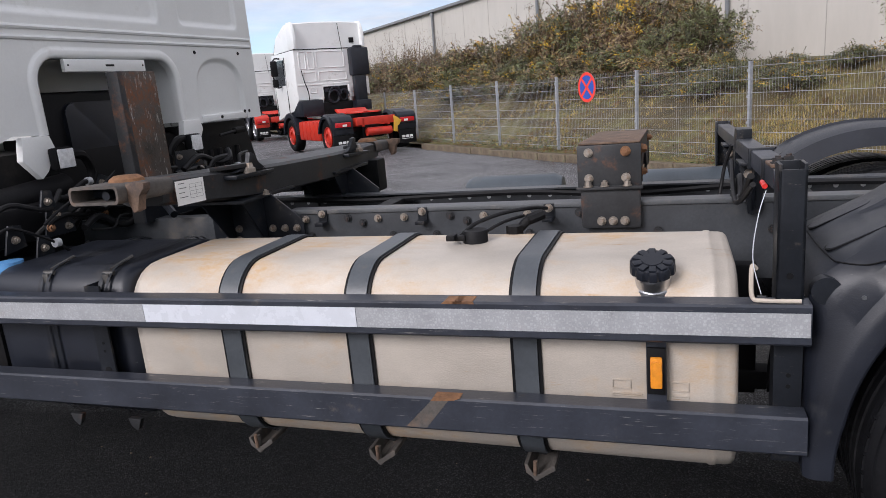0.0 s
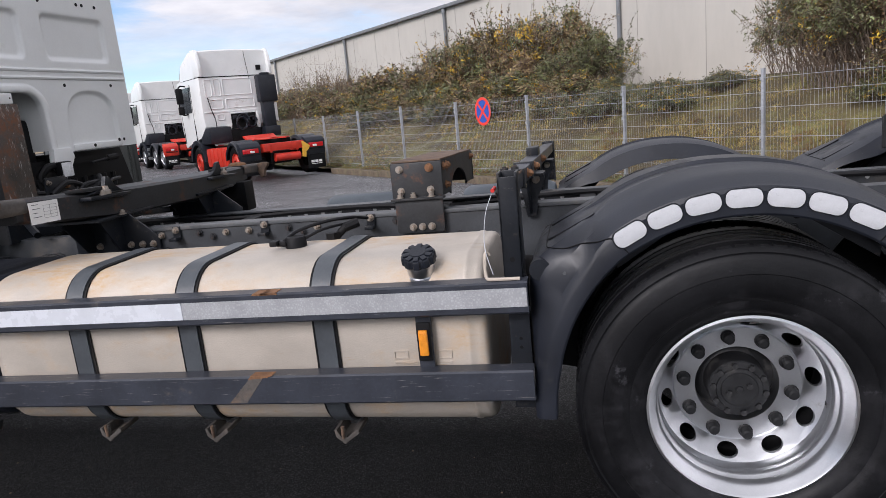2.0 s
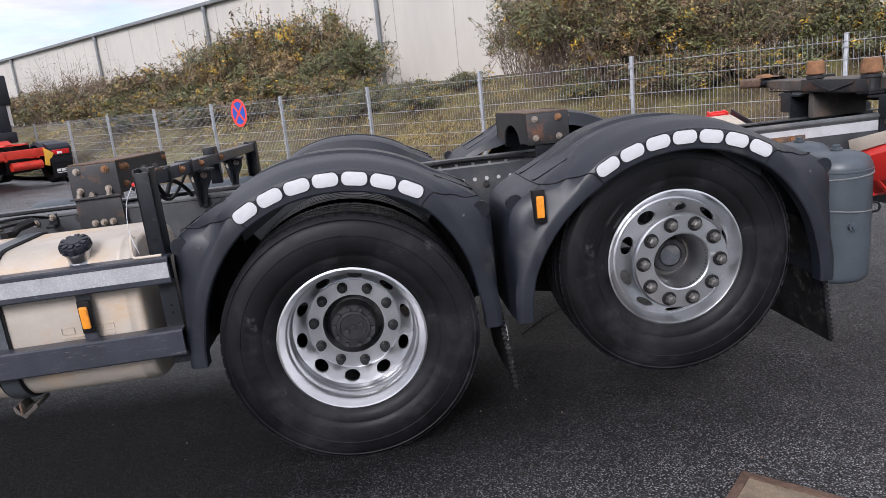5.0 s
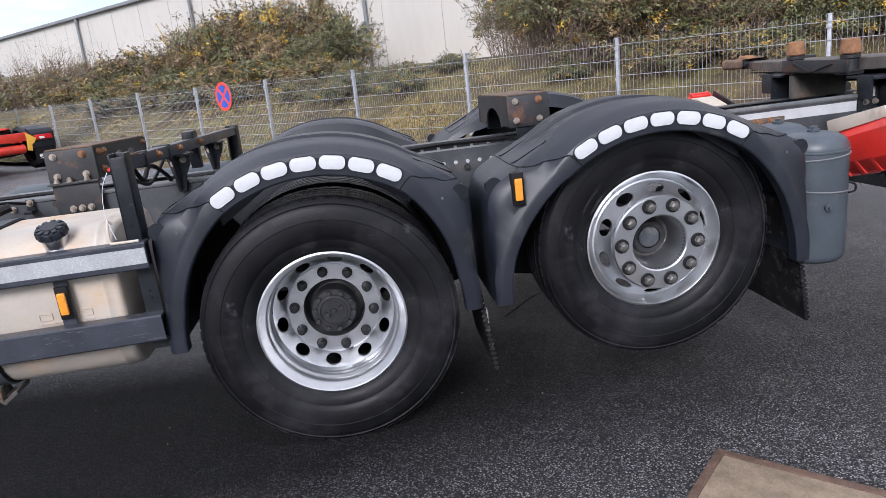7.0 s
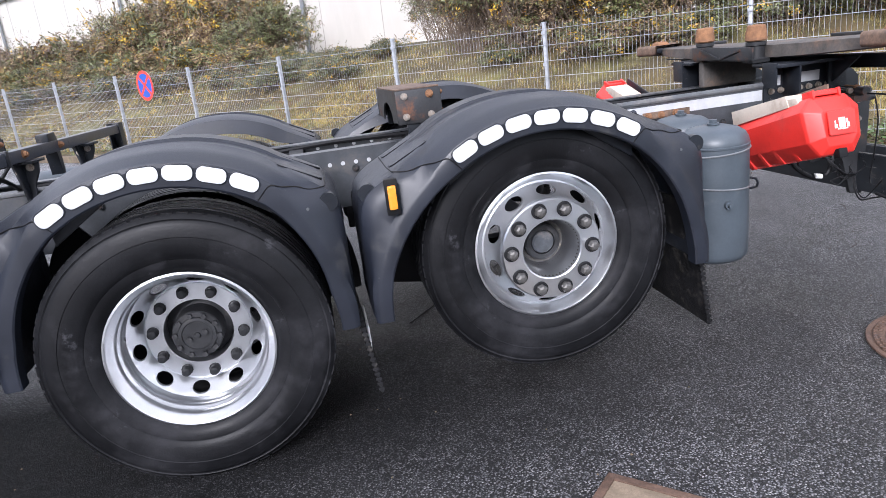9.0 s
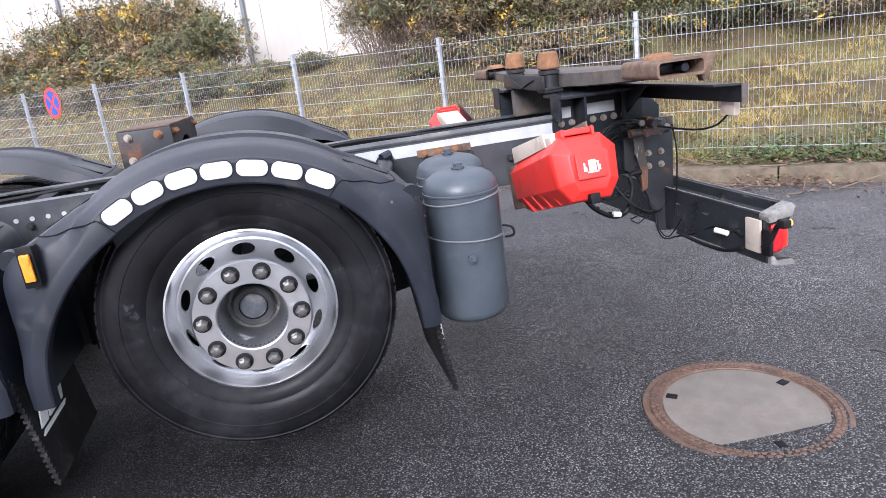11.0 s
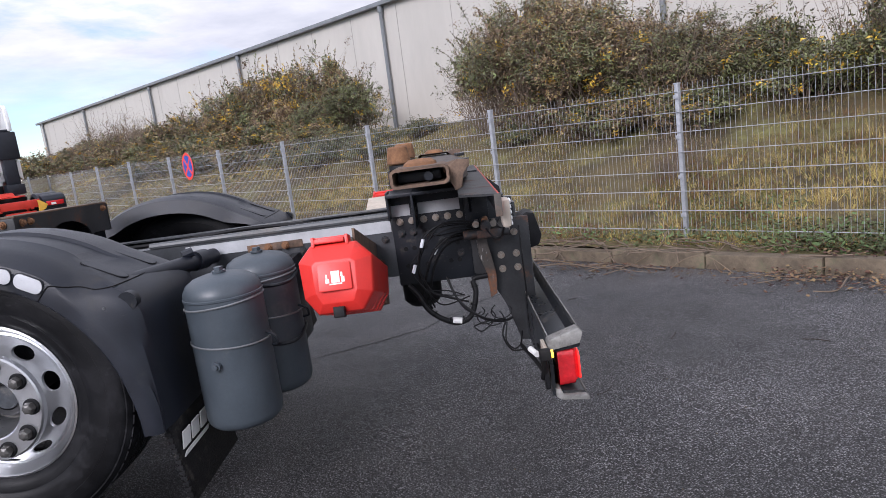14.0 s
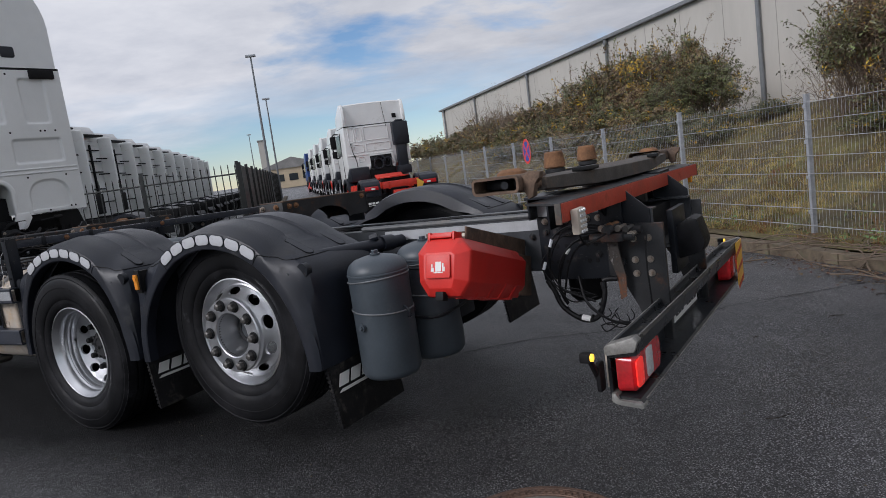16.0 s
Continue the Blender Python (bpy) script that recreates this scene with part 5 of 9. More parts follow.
        rod(bm, (px - sgn * 0.075, Y(py + 0.02), 0.955 - drop), (px - sgn * 0.075, Y(py - 0.0025), 0.955 - drop), 0.0055, 8)
        part("rivet", bm, "subframe", g)
    if flip:
        return g
    for k in range(7):
        th = radians(-28.2 + shift + 9.4 * k)
        bm = bm_new()
        prism(bm, rounded(-0.049, 0.049, -0.026, 0.026, 0.022, 5), "y", -0.0045, 0.001, 0.0012)
        part("reflector", bm, "reflector", g, matrix=pose(cx + 0.667 * math.sin(th), 0.0, zc + 0.667 * math.cos(th), 0, math.degrees(th), 0))
        bm = bm_new()
        prism(bm, rounded(-0.053, 0.053, -0.030, 0.030, 0.025, 5), "y", -0.0022, 0.0008, 0.0006)
        part("reflector_rim", bm, "steel", g, matrix=pose(cx + 0.667 * math.sin(th), 0.0, zc + 0.667 * math.cos(th), 0, math.degrees(th), 0))
    return g


m1 = mudguard(0.0, 0.645, 0.615, shift=-1.3)
m2 = mudguard(1.395, 0.725, 0.66)
mudguard(0.0, 0.645, 0.615, True, drop=0.055)
mudguard(1.395, 0.725, 0.66, True, drop=0.03)


# dark inner walls before and behind each wheel
for cx in (0.0, 1.395):
    for flip in (False, True):
        for sgn in (-1, 1):
            bm = bm_new()
            y = 0.575 if not flip else 2 * YC - 0.583
            prism(bm, [(cx + sgn * 0.66 * math.sin(radians(q)), 0.49 + 0.66 * math.cos(radians(q))) for q in range(46, 95, 8)] + [(cx + sgn * 0.40, 0.40), (cx + sgn * 0.36, 0.80)], "y", y, y + 0.008)
            part("wheel_house_wall", bm, "black", truck)
for cx in (0.0, 1.395):
    for sgn in (-1, 1):
        bm = bm_new()
        th = radians(33 * sgn)
        prism(bm, [(cx + r * math.sin(th + d), 0.49 + r * math.cos(th + d)) for r, d in ((0.700, -0.42 * sgn), (0.700, 0.0), (0.585, 0.10 * sgn), (0.635, -0.40 * sgn))], "y", 0.085, 0.093, 0.002)
        stay = part("arch_stay", bm, "steel", m1 if cx == 0 else m2)
        bm = bm_new()
        for k in range(5):
            d = th - sgn * (0.06 + 0.07 * k)
            rod(bm, (cx + 0.672 * math.sin(d), 0.0855, 0.49 + 0.672 * math.cos(d)), (cx + 0.672 * math.sin(d), 0.0838, 0.49 + 0.672 * math.cos(d)), 0.006, 8)
        tagged(part("punched_holes", bm, "black", stay), kind="stuff")
    bm = bm_new()
    rod(bm, (cx + 0.15, 0.10, 1.085), (cx + 0.15, 0.60, 1.075), 0.016, 10)
    part("arch_tube", bm, "black", m1 if cx == 0 else m2)


def marker(parent, x, y, z, h=0.145):
    bm = bm_new()
    box(bm, x - 0.024, x + 0.024, y - 0.012, y, z - h / 2 - 0.022, z + h / 2 + 0.022, 0.004)
    box_ob = part("side_marker", bm, "black", parent, "amber side marker lamp on a black base")
    bm = bm_new()
    box(bm, x - 0.0155, x + 0.0155, y - 0.026, y - 0.0125, z - h / 2, z + h / 2, 0.006)
    rod(bm, (x, y - 0.026, z + h / 4), (x, y - 0.030, z + h / 4), 0.013, 16)
    part("lens", bm, "amber", box_ob if parent is truck else parent)
    return box_ob


marker(m2, 0.795, -0.001, 0.955, 0.088)
bm = bm_new()
box(bm, 0.775, 0.815, -0.0008, 0.05, 0.895, 1.015, 0.003)
part("lamp_mount", bm, "black", m2)

# splash flaps behind both axles
for x, top, bot, lean, mark in ((0.60, 0.56, 0.165, 0.05, -0.02), (2.00, 0.72, 0.17, 0.075, 0.03)):
    for flip in (False, True):
        bm = bm_new()
        ya, yb = (0.06, 0.58) if not flip else (1.92, 2.44)
        prism(bm, [(x, top), (x + 0.012, top), (x + lean + 0.012, bot), (x + lean, bot)], "y", ya, yb, 0.003)
        for k in range(19):
            z = bot + 0.012 + k * 0.022
            t = (top - z) / (top - bot)
            box(bm, x + lean * t - 0.006, x + lean * t + 0.016, ya - 0.004, ya + 0.008, z, z + 0.012)
        flap = part("mud_flap", bm, "flap", truck)
        # the maker's mark as plain white shapes
        bm = bm_new()
        h = 0.07
        zm = 0.34
        xs = x + lean * (top - zm) / (top - bot) + 0.0135
        for y0, y1, z0, z1 in ((0.10, 0.17, zm + 0.03, zm + 0.09), (0.19, 0.26, zm + 0.03, zm + 0.09), (0.28, 0.34, zm + 0.03, zm + 0.09), (0.10, 0.34, zm, zm + 0.014)):
            o = 0 if not flip else 1.86
            prism(bm, [(y0 + o, z0), (y1 + o, z0), (y1 + o + 0.02, z1), (y0 + o + 0.02, z1)], "x", xs - 0.001, xs + 0.004)
        part("white_mark", bm, "white_plain", flap)

# ---- fuel tank ----
tank_y = (0.06, 0.66)
prof = rounded(tank_y[0], tank_y[1], 0.40, 1.005, 0.15, 8)
bm = bm_new()
rings = []
cyy, czz = 0.36, 0.71
for x, s in ((-2.735, 0.93), (-2.725, 0.965), (-2.705, 0.985), (-2.70, 0.995), (-2.69, 0.992), (-2.68, 1.0), (-0.862, 1.0), (-0.858, 1.008), (-0.850, 1.010), (-0.842, 1.008), (-0.838, 0.998), (-0.815, 0.996), (-0.800, 0.985), (-0.792, 0.96), (-0.788, 0.92)):
    rings.append([(x, cyy + (y - cyy) * s, czz + (z - czz) * s) for y, z in prof])
loft(bm, rings)
tank = part("fuel_tank", bm, "tank", truck, "dull aluminium diesel tank with brown stains", sharp=50)
for x in (-2.32, -1.862, -1.345):
    for half, grow, name, m in ((0.044, 0.006, "strap_pad", "black"), (0.034, 0.011, "strap", "strap")):
        bm = bm_new()
        outer = rounded(tank_y[0] - grow, tank_y[1] + grow, 0.40 - grow, 1.005 + grow, 0.15 + grow, 8)
        loft(bm, [[(x - half, *p) for p in outer], [(x + half, *p) for p in outer]], cap=False)
        inner = rounded(tank_y[0] - 0.001, tank_y[1], 0.40, 1.005, 0.15, 8)
        rows = [[(x - half, *p) for p in inner], [(x - half, *p) for p in outer]]
        loft(bm, rows, cap=False)
        loft(bm, [[(x + half, *p) for p in inner], [(x + half, *p) for p in outer]], cap=False)
        part(name, bm, m, tank, sharp=50)
    bm = bm_new()
    prism(bm, [(x - 0.035, 0.392), (x - 0.030, 0.362), (x - 0.006, 0.344), (x + 0.012, 0.345), (x + 0.060, 0.378), (x + 0.058, 0.392), (x + 0.048, 0.392), (x + 0.012, 0.360), (x - 0.012, 0.362), (x - 0.024, 0.392)], "y", 0.09, 0.20, 0.002)
    rod(bm, (x, 0.10, 0.335), (x, 0.10, 0.40), 0.006, 8)
    rod(bm, (x, 0.10, 0.340), (x, 0.10, 0.350), 0.011, 6)
    part("tank_bracket", bm, "dusty", tank)
    bm = bm_new()
    rod(bm, (x - 0.002, 0.088, 0.36), (x + 0.002, 0.08, 0.41), 0.006, 8)
    part("tension_bolt", bm, "rust", tank)
# strap hooks and their bolts on the rail above the tank
for x in (-2.32, -1.862, -1.345):
    bm = bm_new()
    box(bm, x - 0.075, x - 0.035, 0.800, 0.853, 0.985, 1.000, 0.003)
    box(bm, x - 0.075, x - 0.035, 0.842, 0.853, 0.985, 1.050, 0.003)
    hook = part("strap_hook", bm, "steel", tank)
    bolts(hook, [(x - 0.055, 0.842, 1.033)], BOLT)
    bolts(tank, [(x + 0.06, 0.852, 1.012), (x + 0.13, 0.852, 0.99)], BOLT_DARK)
    bolts(tank, [(x + 0.20, 0.852, 1.008), (x - 0.14, 0.852, 1.01)], BOLT)
# filler neck and cap
bm = bm_new()
ax = Vector((0, -0.36, 0.93)).normalized()
base = Vector((-1.0, 0.125, 0.945))
rod(bm, base - ax * 0.05, base + ax * 0.055, 0.047, 32)
rod(bm, base - ax * 0.05, base + ax * 0.012, 0.078, 32, 0.050)
rod(bm, base + ax * 0.046, base + ax * 0.054, 0.051, 32)
part("filler_neck", bm, "alu", tank)
bm = bm_new()
turn = ax.to_track_quat("Z", "Y").to_matrix().to_4x4()
m = Matrix.Translation(base + ax * 0.055) @ turn @ Matrix.Diagonal((0.78, 0.78, 0.72, 1))
ring = []
for z, r0 in ((0, 0.070), (0.006, 0.076), (0.036, 0.075), (0.044, 0.070)):
    ring.append([m @ Vector(((r0 - (0.007 if i % 6 in (0, 1) else 0)) * math.cos(2 * math.pi * i / 60), (r0 - (0.007 if i % 6 in (0, 1) else 0)) * math.sin(2 * math.pi * i / 60), z)) for i in range(60)])
loft(bm, ring)
filler = part("filler_cap", bm, "plastic", tank)
for k in range(10):
    a = 2 * math.pi * (k + 0.55) / 10
    bm = bm_new()
    box(bm, 0.025, 0.066, -0.012, 0.012, 0.040, 0.052, 0.004, m @ Matrix.Rotation(a, 4, "Z"))
    part("grip_lug", bm, "plastic", filler)
bm = bm_new()
rod(bm, m @ Vector((0, 0, 0.04)), m @ Vector((0, 0, 0.054)), 0.028, 24)
part("cap_boss", bm, "plastic", filler)
# level sender with its cable
bm = bm_new()
lathe(bm, [(0.042, 0.995), (0.042, 1.04), (0.038, 1.046), (0.0001, 1.047)], 24, axis="z", c=(-1.575, 0.42, 0))
box(bm, -1.64, -1.60, 0.38, 0.42, 1.015, 1.035, 0.004)
box(bm, -1.66, -1.63, 0.36, 0.40, 1.02, 1.04, 0.004)
part("level_sender", bm, "black", tank)
bm = bm_new()
hose(bm, [(-1.62, 0.40, 1.03), (-1.58, 0.46, 1.06), (-1.50, 0.56, 1.075), (-1.42, 0.66, 1.07), (-1.40, 0.80, 1.04)], 0.007)
hose(bm, [(-1.55, 0.45, 1.03), (-1.50, 0.52, 1.05), (-1.45, 0.62, 1.05)], 0.006)
part("sender_cable", bm, "cable", tank)
bm = bm_new()
rod(bm, (-1.47, 0.56, 1.00), (-1.42, 0.60, 1.05), 0.016, 12)
rod(bm, (-1.43, 0.59, 1.04), (-1.38, 0.62, 1.055), 0.020, 8)
rod(bm, (-1.47, 0.55, 0.995), (-1.47, 0.55, 1.03), 0.03, 6)
part("fuel_fitting", bm, "black", tank)
# lamp strip, lamp, and the maker's mark as plain raised shapes
bm = bm_new()
box(bm, -1.018, -0.966, 0.036, 0.048, 0.64, 0.84, 0.003)
part("lamp_holder", bm, "guard", tank)
marker(tank, -0.992, 0.036, 0.742, 0.088)
for x0, x1, z0, z1 in ((-1.11, -1.06, 0.672, 0.70), (-0.955, -0.91, 0.672, 0.70), (-1.11, -1.03, 0.652, 0.661), (-0.955, -0.91, 0.652, 0.661)):
    bm = bm_new()
    outline, hollow = rounded(x0, x1, z0, z1, 0.002, 2), rounded(x0 + 0.003, x1 - 0.003, z0 + 0.003, z1 - 0.003, 0.001, 2)
    loft(bm, [[(x, y, z) for x, z in pts] for y, pts in ((0.061, outline), (0.0565, outline), (0.0565, hollow), (0.061, hollow))], cap=False)
    part("raised_mark", bm, "tank", tank)

# dark tank and battery box before the fuel tank
bm = bm_new()
prof2 = rounded(0.09, 0.68, 0.42, 0.99, 0.10, 6)
rings = []
for x, s in ((-3.42, 0.94), (-3.40, 0.985), (-3.38, 1.0), (-2.80, 1.0), (-2.78, 0.985), (-2.765, 0.94)):
    rings.append([(x, 0.385 + (y - 0.385) * s, 0.705 + (z - 0.705) * s) for y, z in prof2])
loft(bm, rings)
dark = part("urea_tank", bm, "plastic", truck, "black plastic additive tank held by two straps", sharp=45)
for x in (-3.14, -2.86):
    bm = bm_new()
    outer = rounded(0.078, 0.692, 0.408, 1.002, 0.11, 6)
    for dx in (-0.022, 0.012):
        loft(bm, [[(x + dx, *p) for p in outer], [(x + dx + 0.012, *p) for p in outer]], cap=False)
    part("strap", bm, "steel", dark, sharp=50)
    bm = bm_new()
    box(bm, x - 0.014, x + 0.014, 0.105, 0.122, 0.90, 0.975, 0.004)
    rod(bm, (x - 0.022, 0.128, 0.975), (x + 0.022, 0.128, 0.975), 0.009, 8)
    rod(bm, (x, 0.14, 0.985), (x + 0.01, 0.24, 1.008), 0.007, 8)
    part("buckle", bm, "nut_grey", dark)
    bm = bm_new()
    prism(bm, [(x - 0.03, 0.415), (x - 0.02, 0.385), (x + 0.004, 0.365), (x + 0.012, 0.372), (x + 0.03, 0.415)], "y", 0.105, 0.125, 0.003)
    part("strap_foot", bm, "steel_worn", dark)
bm = bm_new()
box(bm, -4.25, -3.46, 0.12, 0.70, 0.44, 0.95, 0.04)
bx = part("battery_box", bm, "black", truck)
bm = bm_new()
lathe(bm, [(0.045, 0.0), (0.05, 0.02), (0.048, 0.05), (0.0001, 0.055)], 20, axis="z", c=(-3.42, 0.2, 0.95))
M["blue_cap"] = mat("blue_cap_plastic", (0.10, 0.28, 0.55), 0.4, var=0.1)
part("blue_cap", bm, "blue_cap", bx)

# ---- side guard ----


def guard_rail(z0, z1, tape):
    bm = bm_new()
    prism(bm, [(-0.012, z0), (0.045, z0), (0.045, z0 + 0.004), (-0.008, z0 + 0.012), (-0.008, z1 - 0.012), (0.045, z1 - 0.004), (0.045, z1), (-0.012, z1), (-0.0175, z1 - 0.006), (-0.0175, z0 + 0.006)], "x", -4.3, -0.638)
    g = part("side_guard_rail", bm, "guard", truck, "dark grey aluminium side guard rail")
    # the rails hang a little lower towards the cab
    fallen = 0.0072 if tape else 0.0100
    g.matrix_basis = pose(-0.64, 0, (z0 + z1) / 2, 0, -math.degrees(fallen), 0) @ pose(0.64, 0, -(z0 + z1) / 2)
    if tape:
        x0 = -4.3
        for x1, m, lab in ((-2.597, "tape_cell", "weathered white reflective tape"), (-1.826, "tape_new", "clean white reflective tape"), (-0.64, "tape_cell", "weathered white reflective tape")):
            bm = bm_new()
            box(bm, x0 + 0.001, x1 - 0.001, -0.0195, -0.0165, z0 + 0.024, z1 - 0.020)
            part("reflective_tape", bm, m, g, lab)
            x0 = x1
    return g


top_rail = guard_rail(0.842, 0.946, True)
low_rail = guard_rail(0.550, 0.655, False)
for x in (-1.53, -1.50):
    bm = bm_new()
    prism(bm, [(x - 0.03, 0.94), (x + 0.035, 0.94), (x + 0.03, 0.948), (x - 0.02, 0.948)], "y", -0.0185, 0.03)
    part("rust_patch", bm, "rust_bright", top_rail)
bm = bm_new()
prism(bm, [(-1.705, 0.558), (-1.64, 0.558), (-1.565, 0.648), (-1.615, 0.648)], "y", -0.0185, -0.0170)
part("scrape", bm, "dusty", low_rail, "bare scraped metal patch")
bm = bm_new()
prism(bm, [(-1.62, 0.645), (-1.55, 0.650), (-1.53, 0.657), (-1.61, 0.657)], "y", -0.0188, 0.02)
part("rust_patch", bm, "rust_bright", low_rail)
for x in (-2.9, -0.71):
    bm = bm_new()
    prism(bm, [(x, 0.50), (x + 0.065, 0.50), (x + 0.065, 0.95), (x, 0.95)], "y", 0.046, 0.054)
    prism(bm, [(x, 0.50), (x + 0.006, 0.50), (x + 0.006, 0.95), (x, 0.95)], "y", 0.055, 0.11)
    up = part("guard_upright", bm, "steel", truck)
    bm = bm_new()
    prism(bm, rounded(x + 0.02, x + 0.048, 0.60, 0.65, 0.013, 4), "y", 0.0445, 0.047)
    part("slot", bm, "black", up)
    for z in (0.74, 0.71):
        bm = bm_new()
        rod(bm, (x + 0.034, 0.047, z), (x + 0.034, 0.0448, z), 0.006, 10)
        part("small_hole", bm, "black", up)

# hollow upright with cross arm before the drive axle
bm = bm_new()
for x0, x1, y0, y1 in ((-0.712, -0.704, 0.03, 0.10), (-0.658, -0.650, 0.03, 0.10), (-0.712, -0.650, 0.093, 0.101), (-0.712, -0.650, 0.03, 0.037)):
    box(bm, x0, x1, y0, y1, 0.93, 1.262 if y0 < 0.09 and x1 - x0 > 0.05 else 1.275, 0.002)
post_ob = part("stake_post", bm, "steel", truck, "dark hollow steel post")
bm = bm_new()
box(bm, -0.70, -0.662, 0.042, 0.090, 0.95, 1.24, 0.003)
part("inner_tube", bm, "black", post_ob)
bm = bm_new()
rod(bm, (-0.682, 0.0295, 1.005), (-0.682, 0.0275, 1.005), 0.008, 12)
part("pin_hole", bm, "black", post_ob)
bm = bm_new()
box(bm, -0.715, -0.655, 0.10, 2.36, 1.205, 1.258, 0.006)
arm = part("cross_arm", bm, "guard", truck, "dark steel cross arm carrying a stake post")
for y in (0.27, 0.62):
    bm = bm_new()
    box(bm, -0.722, -0.648, y, y + 0.03, 1.198, 1.265, 0.003)
    part("arm_collar", bm, "steel", arm)
bm = bm_new()
box(bm, -0.720, -0.650, 0.10, 0.22, 1.2585, 1.266, 0.002)
part("worn_plate", bm, "rust", arm)
bolts(arm, [(-0.70, 0.14, 1.266), (-0.67, 0.18, 1.266)], BOLT_DARK, "+z")
bolts(arm, [(-0.654, 0.45, 1.235), (-0.654, 0.80, 1.235), (-0.654, 1.25, 1.235)], BOLT_RUST, "+x")
# like the other cross members it leans down towards the far side
arm.matrix_basis = pose(0, 0.05, 1.23, -1.75) @ pose(0, -0.05, -1.23)
for y, deep in ((0.835, 0.185), (1.655, 0.165)):
    bm = bm_new()
    prism(bm, [(-0.735, 1.204), (-0.615, 1.204), (-0.625, 1.15), (-0.655, 1.10), (-0.660, 1.204 - deep), (-0.700, 1.204 - deep), (-0.712, 1.10)], "y", y, y + 0.012, 0.003)
    prism(bm, [(y - 0.09, 1.204), (y + 0.11, 1.204), (y + 0.02, 1.03), (y, 1.03)], "x", -0.690, -0.680, 0.002)
    box(bm, -0.735, -0.62, y - 0.06, y + 0.09, 1.193, 1.2045, 0.002)
    hanger = part("arm_bracket", bm, "steel", arm)
    bolts(hanger, [(-0.70, y, 1.16), (-0.655, y, 1.175)], BOLT)
bm = bm_new()
for x0, x1 in ((-0.722, -0.714), (-0.656, -0.648)):
    box(bm, x0, x1, 2.36, 2.46, 1.02, 1.27, 0.002)
box(bm, -0.714, -0.656, 2.452, 2.46, 1.02, 1.27, 0.002)
part("far_post", bm, "steel", arm)
for pts, r in (([(-0.74, 0.35, 1.21), (-0.75, 0.5, 1.13), (-0.745, 0.62, 1.18), (-0.74, 0.85, 1.10), (-0.76, 1.0, 1.02)], 0.010),
               ([(-0.745, 0.25, 1.20), (-0.76, 0.6, 1.10), (-0.75, 0.9, 1.2)], 0.008),
               ([(-0.735, 1.1, 1.24), (-0.76, 1.12, 1.15), (-0.78, 1.1, 1.02)], 0.007)):
    bm = bm_new()
    hose(bm, pts, r)
    part("hose", bm, "cable", arm)
bm = bm_new()
rod(bm, (-0.735, 0.14, 1.22), (-0.735, 0.085, 1.217), 0.0065, 10)
part("red_coupling", bm, "red_plastic", arm)
bm = bm_new()
hose(bm, [(-0.735, 0.06, 1.21), (-0.755, 0.03, 1.15), (-0.765, 0.03, 1.05), (-0.745, 0.03, 0.96)], 0.0012)
part("white_cord", bm, "tape_new", arm)
bm = bm_new()
hose(bm, [(-0.755, 0.04, 1.02), (-0.765, 0.03, 1.03), (-0.768, 0.02, 1.0), (-0.765, 0.01, 0.955), (-0.74, 0.0, 0.951), (-0.66, 0.0, 0.951)], 0.0055)
part("bent_handle", bm, "beige", post_ob)

# ---- bolted saddle brackets across the frame ----


